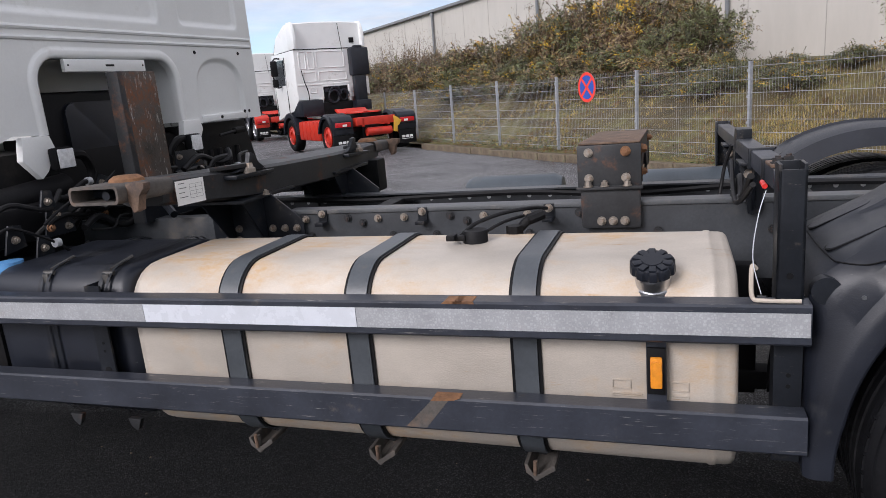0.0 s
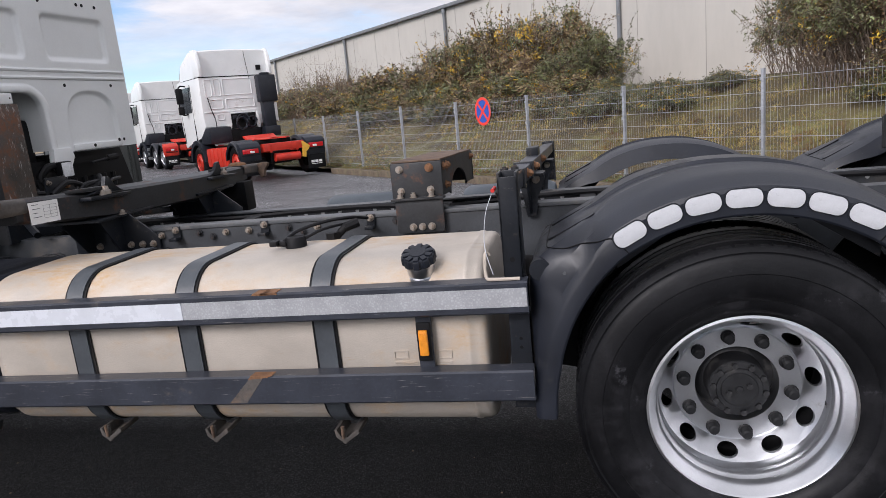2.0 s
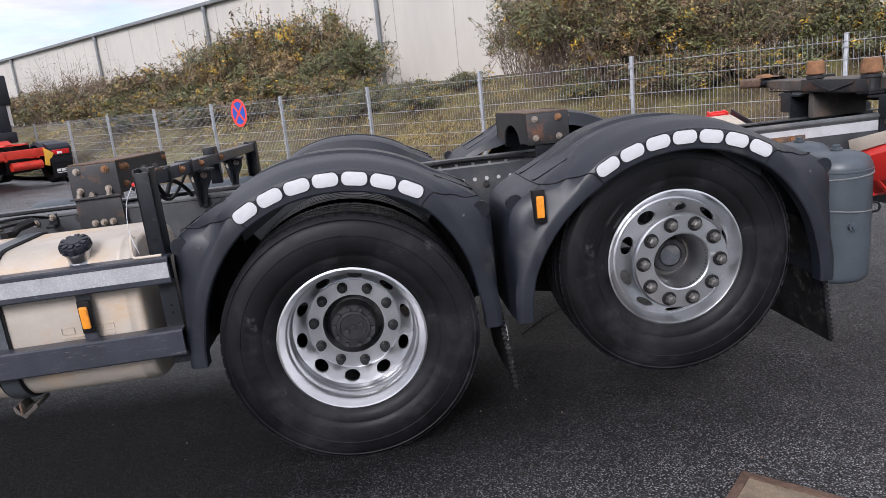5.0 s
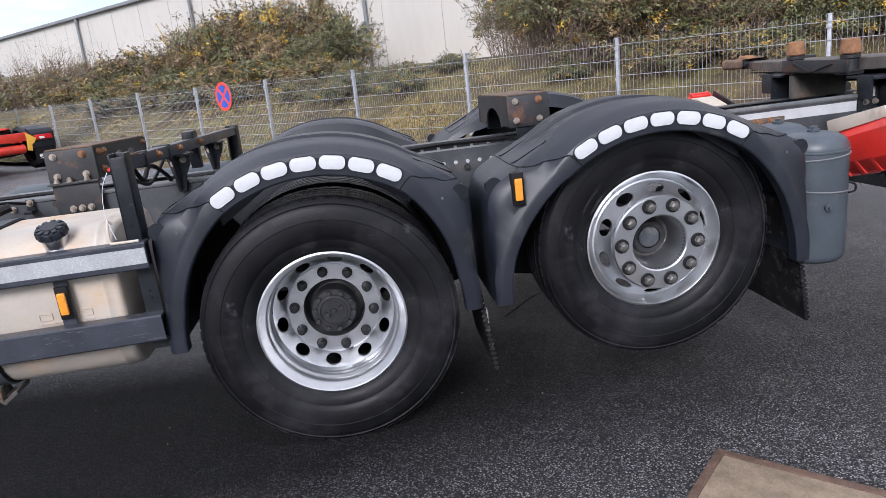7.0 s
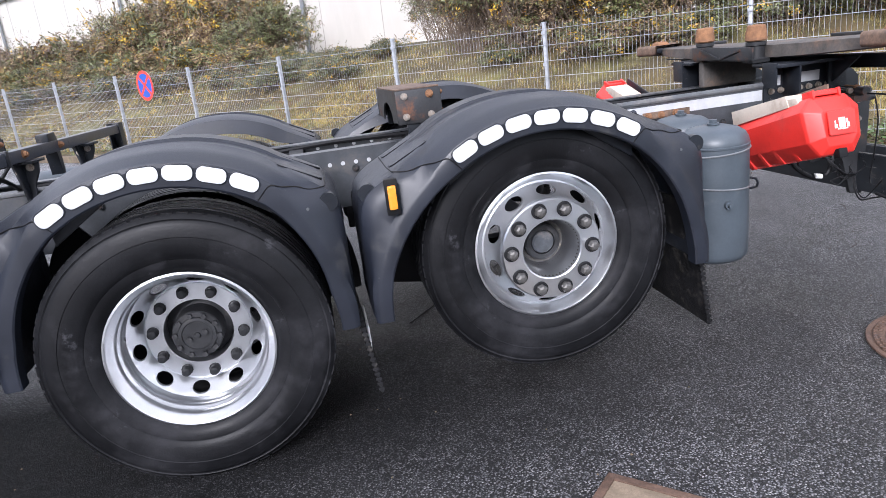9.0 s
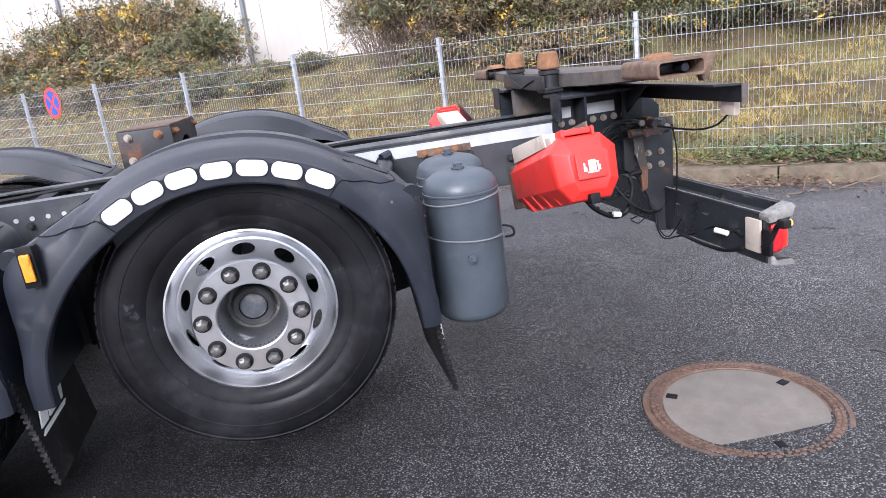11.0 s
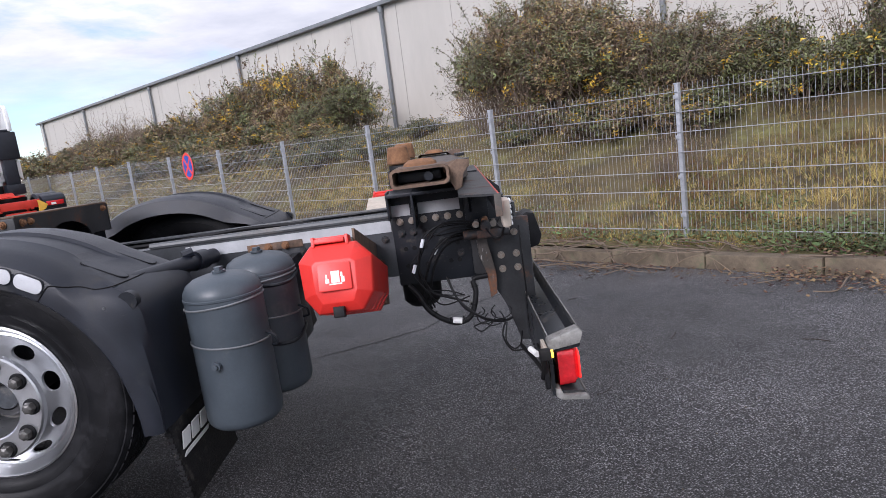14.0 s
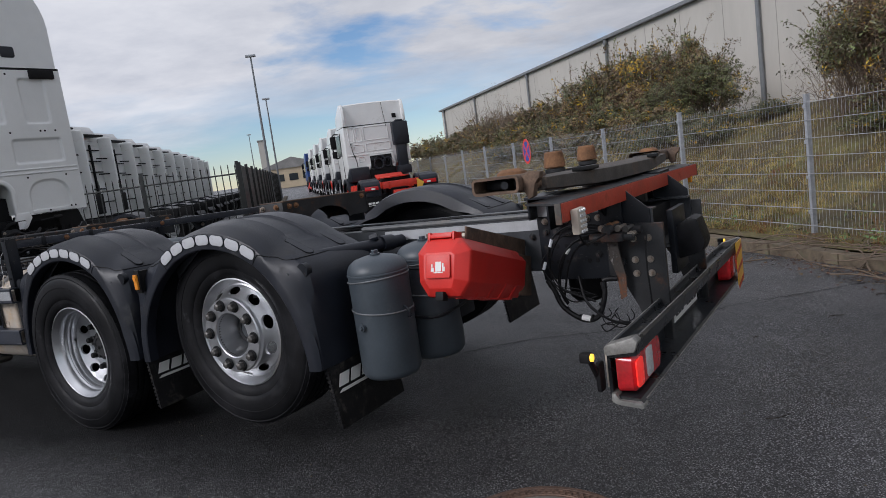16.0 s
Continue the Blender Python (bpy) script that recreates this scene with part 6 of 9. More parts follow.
def saddle(x0, x1, y0, with_low):
    bm = bm_new()
    y1 = 2 * YC - y0
    box(bm, x0, x1, y0, y0 + 0.010, 1.105, 1.262, 0.006)
    s = part("saddle_bracket", bm, "steel_worn", truck, "dark bolted steel saddle bracket with rusty edges")
    if with_low:
        bm = bm_new()
        prism(bm, rounded(x0 + 0.012, x1 - 0.004, 0.955, 1.112, 0.012, 3), "y", y0 - 0.012, y0 - 0.002, 0.002)
        box(bm, x0 - 0.002, x1 + 0.004, y0 - 0.03, y0 + 0.02, 1.100, 1.110, 0.002)
        part("lower_plate", bm, "steel_worn", s)
    bm = bm_new()
    box(bm, x0, x1, y1 - 0.010, y1, 1.105, 1.262, 0.006)
    part("end_plate", bm, "steel_worn", s)
    arch = [(y0 + 0.011, 1.262), (y0 + 0.011, 1.11), (y0 + 0.18, 1.11)] + [(YC - 0.21 * math.cos(radians(a)), 1.10 + 0.10 * math.sin(radians(a))) for a in range(0, 181, 15)] + [(y1 - 0.18, 1.11), (y1 - 0.011, 1.11), (y1 - 0.011, 1.262)]
    for xa, xb in ((x0 + 0.004, x0 + 0.014), (x1 - 0.014, x1 - 0.004)):
        bm = bm_new()
        prism(bm, arch, "x", xa, xb)
        part("web", bm, "steel_worn", s)
    bm = bm_new()
    box(bm, x0 + 0.004, x1 - 0.004, y0 + 0.011, y1 - 0.011, 1.2625, 1.270, 0.002)
    part("cover", bm, "rust", s)
    w = x1 - x0
    bolts(s, [(x0 + 0.042, y0, 1.235), (x1 - 0.055, y0, 1.14), (x0 + 0.042, y0, 1.14)], BOLT)
    bolts(s, [(x1 - 0.055, y0, 1.235)], BOLT_RUST)
    bolts(s, [(x1 - 0.004, y0 + 0.06, 1.235), (x1 - 0.004, y0 + 0.12, 1.235), (x1 - 0.004, y0 + 0.09, 1.15), (x1 - 0.004, y1 - 0.06, 1.235)], BOLT_RUST, "+x")
    s.matrix_basis = pose(0, y0, 1.25, -1.8) @ pose(0, -y0, -1.25)
    if with_low:
        bolts(s, [(x0 + 0.085 + 0.042 * k, y0 - 0.013, 0.982) for k in range(3)], BOLT)
        bolts(s, [(x0 + 0.04, y0 - 0.02, 1.111), (x0 + 0.10, y0 - 0.02, 1.111), (x1 - 0.05, y0 - 0.02, 1.111)], BOLT, "+z")
    return s


saddle(-1.285, -1.055, 0.842, True)
saddle(0.955, 1.172, 0.822, False)
for y in (0.83, 1.64):
    bm = bm_new()
    box(bm, 1.0, 1.13, y, y + 0.03, 1.03, 1.11, 0.004)
    part("saddle_foot", bm, "steel", truck)

# ---- cross beams with locking forks ----


def lock_beam(x0, x1, ztop, rear):
    """A pressed steel cross beam with a forked lock head at either end."""
    bm = bm_new()
    xc, w = (x0 + x1) / 2, (x1 - x0) / 2
    ring = []
    for y, s, t, d in ((0.28, 0.55, 0.0, 0.085), (0.42, 0.62, 0.0, 0.10), (0.75, 0.85, -0.01, 0.115), (1.0, 0.95, -0.012, 0.12), (1.5, 0.95, -0.012, 0.12), (1.75, 0.85, -0.01, 0.115), (2.08, 0.62, 0.0, 0.10), (2.22, 0.55, 0.0, 0.085)):
        a, z = w * s, ztop + t
        ring.append([(xc - a, y, z - 0.012), (xc - a + 0.02, y, z), (xc + a - 0.02, y, z), (xc + a, y, z - 0.012), (xc + a, y, z - d), (xc + a - 0.03, y, z - d - 0.012), (xc - a + 0.03, y, z - d - 0.012), (xc - a, y, z - d)])
    if rear:
        ring = [[(x, y, ztop + (z - ztop) * 0.58) for x, y, z in r] for r in ring]
    loft(bm, ring)
    beam = part("cross_beam", bm, "steel_worn", truck, "worn dark steel swap-body cross beam with rusty lock heads", sharp=30)
    if rear:
        beam.data.materials[0] = M["dusty"]
    for flip in (False, True):
        def Y(y):
            return 2 * YC - y if flip else y
        bm = bm_new()
        a = w * (0.70 if rear else 0.62)
        hc = xc - 0.042 if rear else xc
        zh = ztop + (0.018 if rear else 0.0)
        deep = 0.064 if rear else 0.060
        # a hollow fork mouth, pressed from plate
        outer, inner = rounded(hc - a, hc + a, zh - deep, zh + 0.004, 0.020, 4), rounded(hc - a + 0.010, hc + a - 0.010, zh - deep + 0.010, zh - 0.006, 0.012, 4)
        loft(bm, [[(x, Y(y), z) for x, z in pts] for y, pts in ((0.33, outer), (0.06, outer), (0.06, inner), (0.33, inner))], cap=False)
        part("lock_head", bm, "rust" if rear else "dusty", beam)
        bm = bm_new()
        box(bm, hc - a * 0.8, hc + a * 0.75, *sorted((Y(0.14), Y(0.32))), zh - deep + 0.014, zh - 0.012, 0.012)
        rod(bm, (hc + 0.03, Y(0.085), zh - 0.032), (hc + 0.03, Y(0.15), zh - 0.032), 0.016, 12)
        part("lock_bolt", bm, "steel", beam)
        bm = bm_new()
        lathe(bm, [(0.062, zh + 0.003), (0.058, zh + 0.014), (0.040, zh + 0.026), (0.0001, zh + 0.028)], 20, axis="z", c=(hc, Y(0.22), 0))
        part("twist_lock", bm, "rust_bright", beam)
        bm = bm_new()
        hx = hc + a
        prism(bm, [(hx, zh - 0.012), (hx + 0.030, zh + 0.012), (hx + 0.075, zh + 0.006), (hx + 0.070, zh - 0.018), (hx + 0.045, zh - 0.035), (hx + 0.040, zh - 0.085), (hx + 0.015, zh - 0.095), (hx, zh - 0.06)], "y", *sorted((Y(0.10), Y(0.135))), 0.004)
        rod(bm, (hx - 0.02, Y(0.118), zh - 0.015), (hx + 0.03, Y(0.118), zh - 0.005), 0.017, 12)
        part("latch_lever", bm, "rust", beam)
        bm = bm_new()
        prism(bm, [(xc + w * 0.6, Y(0.55)), (xc + w * 0.95, Y(0.66)), (xc + w * 1.02, Y(0.73)), (xc + w * 0.7, Y(0.80))], "z", ztop - 0.005, ztop + 0.012, 0.003)
        part("guide_cleat", bm, "steel_worn", beam)
        if not rear:
            bm = bm_new()
            prism(bm, [(Y(0.62), ztop - 0.02), (Y(0.86), ztop - 0.02), (Y(0.80), ztop + 0.004), (Y(0.77), ztop + 0.050), (Y(0.74), ztop + 0.055), (Y(0.735), ztop + 0.010)], "x", xc + w * 0.86, xc + w * 0.98, 0.004)
            box(bm, xc + w * 0.72, xc + w * 1.12, *sorted((Y(0.60), Y(0.88))), ztop - 0.045, ztop - 0.028, 0.004)
            cl = part("stop_claw", bm, "steel", beam)
            bolts(cl, [(xc + w * 1.02, Y(0.70), ztop - 0.028)], BOLT, "+z")
            bm = bm_new()
            lathe(bm, [(0.026, ztop - 0.026), (0.026, ztop - 0.010), (0.018, ztop - 0.006), (0.014, ztop + 0.012), (0.0001, ztop + 0.013)], 6, axis="z", c=(xc + w * 1.02, Y(0.72), 0))
            part("large_nut", bm, "bolt", cl)
    return beam


front_beam = lock_beam(-2.96, -2.62, 1.255, False)
# it leans down towards the far side
front_beam.matrix_basis = pose(0, YC, 1.246, -1.9) @ pose(0, -YC, -1.250)
rear_beam = lock_beam(2.975, 3.265, 1.268, True)
rear_beam.matrix_basis = pose(0, 0.1, 1.27, -1.3) @ pose(0, -0.1, -1.27)

# maker's data label on the front beam: bars for lines that cannot be read
bm = bm_new()
box(bm, -2.663, -2.6605, 0.312, 0.470, 1.150, 1.240)
plate = part("data_label", bm, "white_plain", front_beam, "white paper data label with small print")
bm = bm_new()
for k, (a, b) in enumerate(((0.325, 0.360), (0.325, 0.367), (0.325, 0.355), (0.325, 0.371))):
    box(bm, -2.6602, -2.6598, a, b, 1.228 - k * 0.017, 1.2305 - k * 0.017)
for k in range(5):
    box(bm, -2.6602, -2.6598, 0.385, 0.458, 1.222 - k * 0.013, 1.2228 - k * 0.013)
for y in (0.385, 0.42, 0.457):
    box(bm, -2.6602, -2.6598, y, y + 0.0009, 1.170, 1.2228)
part("print_line", bm, "ink", plate)

# gussets that carry the beams
for xa, xb, flip in ((-2.93, -2.48, False), (-2.93, -2.48, True)):
    y = 0.832 if not flip else 1.66
    bm = bm_new()
    prism(bm, [(xa, 0.905), (xb + 0.015, 0.905), (xb + 0.015, 1.013), (xb - 0.13, 1.13), (xa, 1.13)], "y", y, y + 0.010, 0.002)
    prism(bm, [(y - 0.20, 1.13), (y + 0.21, 1.13), (y + 0.21, 1.06), (y - 0.0, 0.92), (y - 0.02, 0.92)], "x", xa + 0.10, xa + 0.11, 0.002)
    prism(bm, [(y - 0.16, 1.13), (y + 0.01, 1.13), (y + 0.01, 0.93), (y - 0.02, 0.93)], "x", xa + 0.27, xa + 0.28, 0.002)
    box(bm, xa - 0.02, xb - 0.13, y - 0.20, y + 0.21, 1.122, 1.136, 0.003)
    gus = part("beam_support", bm, "steel", truck)
    if not flip:
        bolts(gus, [(x, y, 0.978) for x in (-2.858, -2.793, -2.619, -2.557, -2.498)], BOLT)
        bolts(gus, [(x, y, 0.927) for x in (-2.858, -2.80, -2.554, -2.50)], BOLT)
        bolts(gus, [(xa + 0.34, y - 0.06, 1.137)], BOLT, "+z")
bm = bm_new()
box(bm, -2.96, -2.62, 2.02, 2.14, 0.94, 1.13, 0.01)
part("beam_foot", bm, "black", truck)

# ---- rear end ----
for flip in (False, True):
    def Y(y):
        return 2 * YC - y if flip else y
    bm = bm_new()
    ya, yb = sorted((Y(0.845), Y(0.855)))
    prism(bm, [(2.88, 0.71), (3.44, 0.71), (3.44, 1.03), (3.33, 1.13), (2.88, 1.13)], "y", ya, yb, 0.002)
    sub = part("rear_side_plate", bm, "steel", truck)
    bm = bm_new()
    ya2, yb2 = sorted((Y(0.82), Y(0.844)))
    prism(bm, [(3.23, 0.975), (3.50, 0.965), (3.496, 0.40), (3.478, 0.378), (3.41, 0.388), (3.355, 0.575), (3.295, 0.70), (3.23, 0.73)], "y", ya2, yb2, 0.003)
    drop = part("bumper_hanger", bm, "steel_worn", truck)
    fy = "-y" if not flip else "+y"
    yb_ = ya2 if not flip else yb2
    bolts(drop, [(x, yb_, z) for x in (3.36, 3.43) for z in (0.90, 0.80, 0.735)], BOLT, fy)
    bolts(drop, [(3.30, yb_, 0.79), (3.30, yb_, 0.73)], BOLT_DARK, fy)
    if not flip:
        bolts(sub, [(2.92 + 0.055 * k, 0.844, 1.008) for k in range(7)], BOLT)
        bolts(sub, [(2.92, 0.844, 0.955), (2.975, 0.844, 0.955), (3.10, 0.844, 0.90), (3.18, 0.844, 0.83), (3.04, 0.844, 0.94)], BOLT_DARK)
        bm = bm_new()
        for x in (2.93, 2.97, 3.02, 3.13, 3.17):
            rod(bm, (x, 0.8445, 0.80), (x, 0.842, 0.80), 0.011, 10)
            rod(bm, (x, 0.8445, 0.88), (x, 0.842, 0.88), 0.011, 10)
        tagged(part("punched_holes", bm, "black", sub), kind="stuff")
        for x0, x1 in ((2.885, 2.972), (3.01, 3.20)):
            bm = bm_new()
            prism(bm, [(x0, 1.034), (x1, 1.034), (x1, 1.086), (x0, 1.086)], "y", 0.840, 0.8445)
            part("reflective_tape", bm, "tape", sub)
    # carriers under the rear beam
    bm = bm_new()
    box(bm, 2.878, 2.888, *sorted((Y(0.75), Y(0.86))), 1.03, 1.155, 0.002)
    box(bm, 2.990, 3.000, *sorted((Y(0.72), Y(0.86))), 0.98, 1.15, 0.002)
    prism(bm, [(Y(0.62), 1.15), (Y(0.87), 1.15), (Y(0.87), 1.0), (Y(0.82), 1.0)], "x", 3.24, 3.252, 0.002)
    box(bm, 2.88, 3.32, *sorted((Y(0.72), Y(0.95))), 1.132, 1.147, 0.003)
    part("beam_carrier", bm, "steel", truck)
# white tape on the rail's web and dull strip above
bm = bm_new()
box(bm, 1.915, 2.875, 0.8505, 0.8545, 0.967, 1.020)
part("rail_tape", bm, "tape", truck, "white reflective tape along the frame rail")
bm = bm_new()
rod(bm, (1.75, 0.862, 1.042), (2.88, 0.862, 1.042), 0.016, 10)
part("rail_pipe", bm, "subframe", truck)
bm = bm_new()
box(bm, 2.20, 2.46, 0.846, 0.854, 0.955, 0.99, 0.003)
strap_plate = part("tank_strap_plate", bm, "rust", truck)
bolts(strap_plate, [(2.23, 0.846, 0.972), (2.30, 0.846, 0.972), (2.38, 0.846, 0.972)], BOLT_RUST)

# rubber-worn guide rollers on a bracket
for y in (1.005, 1.49):
    bm = bm_new()
    lathe(bm, [(0.0001, 1.165), (0.046, 1.165), (0.044, 1.235), (0.052, 1.240), (0.052, 1.258), (0.0001, 1.261)], 24, axis="z", c=(2.942, y, 0))
    box(bm, 2.892, 2.992, y - 0.05, y + 0.05, 1.150, 1.176, 0.006)
    st = part("roller_stand", bm, "steel_worn", truck)
    bm = bm_new()
    lathe(bm, [(0.05, 1.262), (0.056, 1.268), (0.053, 1.30), (0.047, 1.338), (0.040, 1.345), (0.0001, 1.346)], 24, axis="z", c=(2.942, y, 0))
    part("guide_roller", bm, "rust_bright", st, "rusty orange guide roller")
bm = bm_new()
prism(bm, [(2.885, 1.160), (2.897, 1.160), (2.897, 1.236), (2.885, 1.236)], "y", 0.955, 1.545, 0.002)
prism(bm, [(2.885, 1.160), (2.99, 1.160), (2.99, 1.170), (2.885, 1.170)], "y", 0.955, 1.545, 0.002)
chan = part("roller_channel", bm, "steel_worn", truck)
for y0, y1 in ((1.06, 1.25), (1.44, 1.26)):
    bm = bm_new()
    prism(bm, [(y0, 1.230), (y0, 1.215), (y1, 1.166), (y1, 1.180)], "x", 2.876, 2.886, 0.001)
    part("channel_web", bm, "steel_worn", chan)
bm = bm_new()
box(bm, 2.905, 3.26, 1.45, 1.50, 1.00, 1.148, 0.008)
part("centre_block", bm, "dusty", truck, "dust-grey block under the beam")

# red and black warning bar
bm = bm_new()
prism(bm, [(3.2, 1.178), (3.332, 1.168), (3.332, 1.160), (3.2, 1.170)], "y", 0.05, 2.42)
bar = part("warning_bar", bm, "steel_worn", truck, "steel angle bar with faded red marking across the tail")
bar.matrix_basis = pose(0, 0.05, 1.16, -1.2) @ pose(0, -0.05, -1.16)
bm = bm_new()
box(bm, 3.334, 3.34, 0.05, 2.42, 1.095, 1.166, 0.001)
part("red_marking", bm, "red_dull", bar)
for y in (0.042, 2.421):
    bm = bm_new()
    box(bm, 3.318, 3.343, y, y + 0.007, 1.09, 1.168, 0.002)
    part("bar_end", bm, "dusty", bar)
bm = bm_new()
box(bm, 3.325, 3.333, 0.05, 2.42, 1.095, 1.160)
part("bar_web", bm, "steel", bar)
for y in (0.80, 1.68):
    bm = bm_new()
    box(bm, 3.22, 3.325, y, y + 0.012, 0.98, 1.16, 0.002)
    part("bar_stay", bm, "steel", bar)
bm = bm_new()
box(bm, 3.32, 3.345, 2.22, 2.25, 1.06, 1.10, 0.004)
part("bar_lamp", bm, "amber", bar)
# dirty work lamp hung from the bar
bm = bm_new()
box(bm, 3.342, 3.375, 0.125, 0.215, 1.035, 1.135, 0.012)
lamp = part("work_lamp", bm, "beige", truck, "dirty white work lamp with round studs")
bm = bm_new()
for a in range(3):
    for b in range(5):
        rod(bm, (3.374, 0.148 + 0.022 * a, 1.045 + 0.020 * b), (3.380, 0.148 + 0.022 * a, 1.045 + 0.020 * b), 0.0065, 8)
part("stud", bm, "lamp_white", lamp)
bm = bm_new()
hose(bm, [(3.35, 0.17, 1.04), (3.34, 0.24, 0.99), (3.32, 0.36, 0.965), (3.3, 0.62, 0.96)], 0.0045)
part("lamp_cable", bm, "cable", lamp)

# valve block with connectors on the near hanger
bm = bm_new()
box(bm, 3.26, 3.36, 0.66, 0.82, 0.915, 0.95, 0.004)
rod(bm, (3.20, 0.70, 0.93), (3.40, 0.70, 0.93), 0.020, 12)
rod(bm, (3.22, 0.76, 0.95), (3.42, 0.76, 0.95), 0.018, 12)
rod(bm, (3.30, 0.63, 0.97), (3.30, 0.80, 0.97), 0.022, 12)
part("valve_block", bm, "steel_worn", truck)
bm = bm_new()
prism(bm, [(3.255, 0.895), (3.267, 0.975), (3.297, 0.970), (3.303, 0.871), (3.326, 0.731), (3.320, 0.640), (3.290, 0.622), (3.286, 0.736), (3.258, 0.816)], "y", 0.762, 0.769, 0.002)
part("rust_shield", bm, "flaking", truck, "bent plate with flaking paint and rust")

# ---- rear bumper beam: an open channel with lamps at its ends ----
bm = bm_new()
prism(bm, [(3.445, 0.42), (3.445, 0.625), (3.451, 0.63), (3.457, 0.625), (3.461, 0.602), (3.536, 0.612), (3.550, 0.650), (3.560, 0.657), (3.568, 0.645), (3.556, 0.590), (3.457, 0.580), (3.457, 0.440), (3.556, 0.428), (3.568, 0.415), (3.556, 0.406)], "y", 0.06, 2.44)
bumper = part("rear_bumper", bm, "bumper", truck, "dark steel underrun bumper beam with lamps in its ends", sharp=25)
bumper.matrix_basis = pose(0, 0.06, 0.53, -1.3) @ pose(0, -0.06, -0.53)
for flip in (False, True):
    def Y(y):
        return 2 * YC - y if flip else y
    bm = bm_new()
    prism(bm, [(3.44, 0.618), (3.448, 0.632), (3.553, 0.664), (3.570, 0.648), (3.556, 0.608), (3.448, 0.592)], "y", *sorted((Y(0.04), Y(0.10))), 0.006)
    part("end_cap", bm, "cast", bumper)
    bm = bm_new()
    prism(bm, [(3.455, 0.45), (3.472, 0.45), (3.482, 0.424), (3.560, 0.420), (3.572, 0.408), (3.570, 0.398), (3.475, 0.408), (3.455, 0.42)], "y", *sorted((Y(0.04), Y(0.10))), 0.003)
    part("end_foot", bm, "cast", bumper)
    bm = bm_new()
    r = [(3.475, *p) for p in rounded(*sorted((Y(0.065), Y(0.42))), 0.44, 0.598, 0.04, 5)]
    r2 = [(3.532, *p) for p in rounded(*sorted((Y(0.065), Y(0.415))), 0.443, 0.595, 0.04, 5)]
    r3 = [(3.548, *p) for p in rounded(*sorted((Y(0.08), Y(0.40))), 0.458, 0.580, 0.035, 5)]
    loft(bm, [r, r2, r3])
    tl = part("tail_lamp", bm, "red_lens", bumper, "red rear lamp cluster")
    bm = bm_new()
    prism(bm, rounded(*sorted((Y(0.20), Y(0.28))), 0.465, 0.575, 0.015, 4), "x", 3.547, 3.552, 0.001)
    part("reverse_lens", bm, "lamp_white", tl)
    bm = bm_new()
    prism(bm, rounded(*sorted((Y(0.065), Y(0.15))), 0.465, 0.57, 0.02, 4), "x", 3.547, 3.553, 0.001)
    part("lit_lens", bm, "red_lit", tl)
    # amber lamp on a rubber arm
    bm = bm_new()
    prism(bm, rounded(*sorted((Y(0.0), Y(0.055))), 0.465, 0.575, 0.012, 3), "x", 3.418, 3.434, 0.003)
    hose(bm, [(3.415, Y(0.04), 0.50), (3.42, Y(-0.0), 0.54), (3.415, Y(-0.04), 0.60), (3.413, Y(-0.06), 0.615)], 0.011)
    box(bm, 3.40, 3.437, *sorted((Y(-0.098), Y(-0.058))), 0.606, 0.640, 0.005)
    arm2 = part("lamp_arm", bm, "black", bumper)
    bm = bm_new()
    rod(bm, (3.434, Y(-0.078), 0.623), (3.445, Y(-0.078), 0.623), 0.014, 16)
    part("marker_lens", bm, "amber_lit", arm2)
    bm = bm_new()
    box(bm, 3.43, 3.443, *sorted((Y(0.08), Y(0.17))), 0.46, 0.60, 0.003)
    part("lamp_plate", bm, "beige", bumper)
for x, z in ((3.559, 0.6572), (3.451, 0.6302), (3.566, 0.4185)):
    bm = bm_new()
    rod(bm, (x, 0.102, z), (x, 2.398, z), 0.0028, 6)
    part("worn_edge", bm, "cast", bumper)
# warning plate at the far end, and a plate whose writing is plain bars
bm = bm_new()
box(bm, 3.569, 3.575, 2.20, 2.40, 0.39, 0.66, 0.002)
wp = part("warning_plate", bm, "yellow", bumper, "yellow and red marking plate")
bm = bm_new()
for z in (0.40, 0.50, 0.60):
    prism(bm, [(2.19, z - 0.03), (2.39, z + 0.01), (2.39, z + 0.035), (2.19, z - 0.005)], "x", 3.5755, 3.577)
part("stripe", bm, "red_dull", wp)
bm = bm_new()
box(bm, 3.452, 3.46, 1.02, 1.54, 0.46, 0.58, 0.002)
np_ = part("plate", bm, "white_plain", bumper, "white plate with dark lettering")
bm = bm_new()
for k in range(8):
    if k != 3:
        box(bm, 3.461, 3.463, 1.05 + 0.058 * k, 1.09 + 0.058 * k, 0.485, 0.555)
part("writing_bar", bm, "ink", np_)
for y in (1.58, 1.60, 0.97):
    bm = bm_new()
    for z in (0.56, 0.59):
        rod(bm, (3.462, y, z), (3.47, y, z), 0.009, 10)
    part("plate_lamp", bm, "led", bumper)

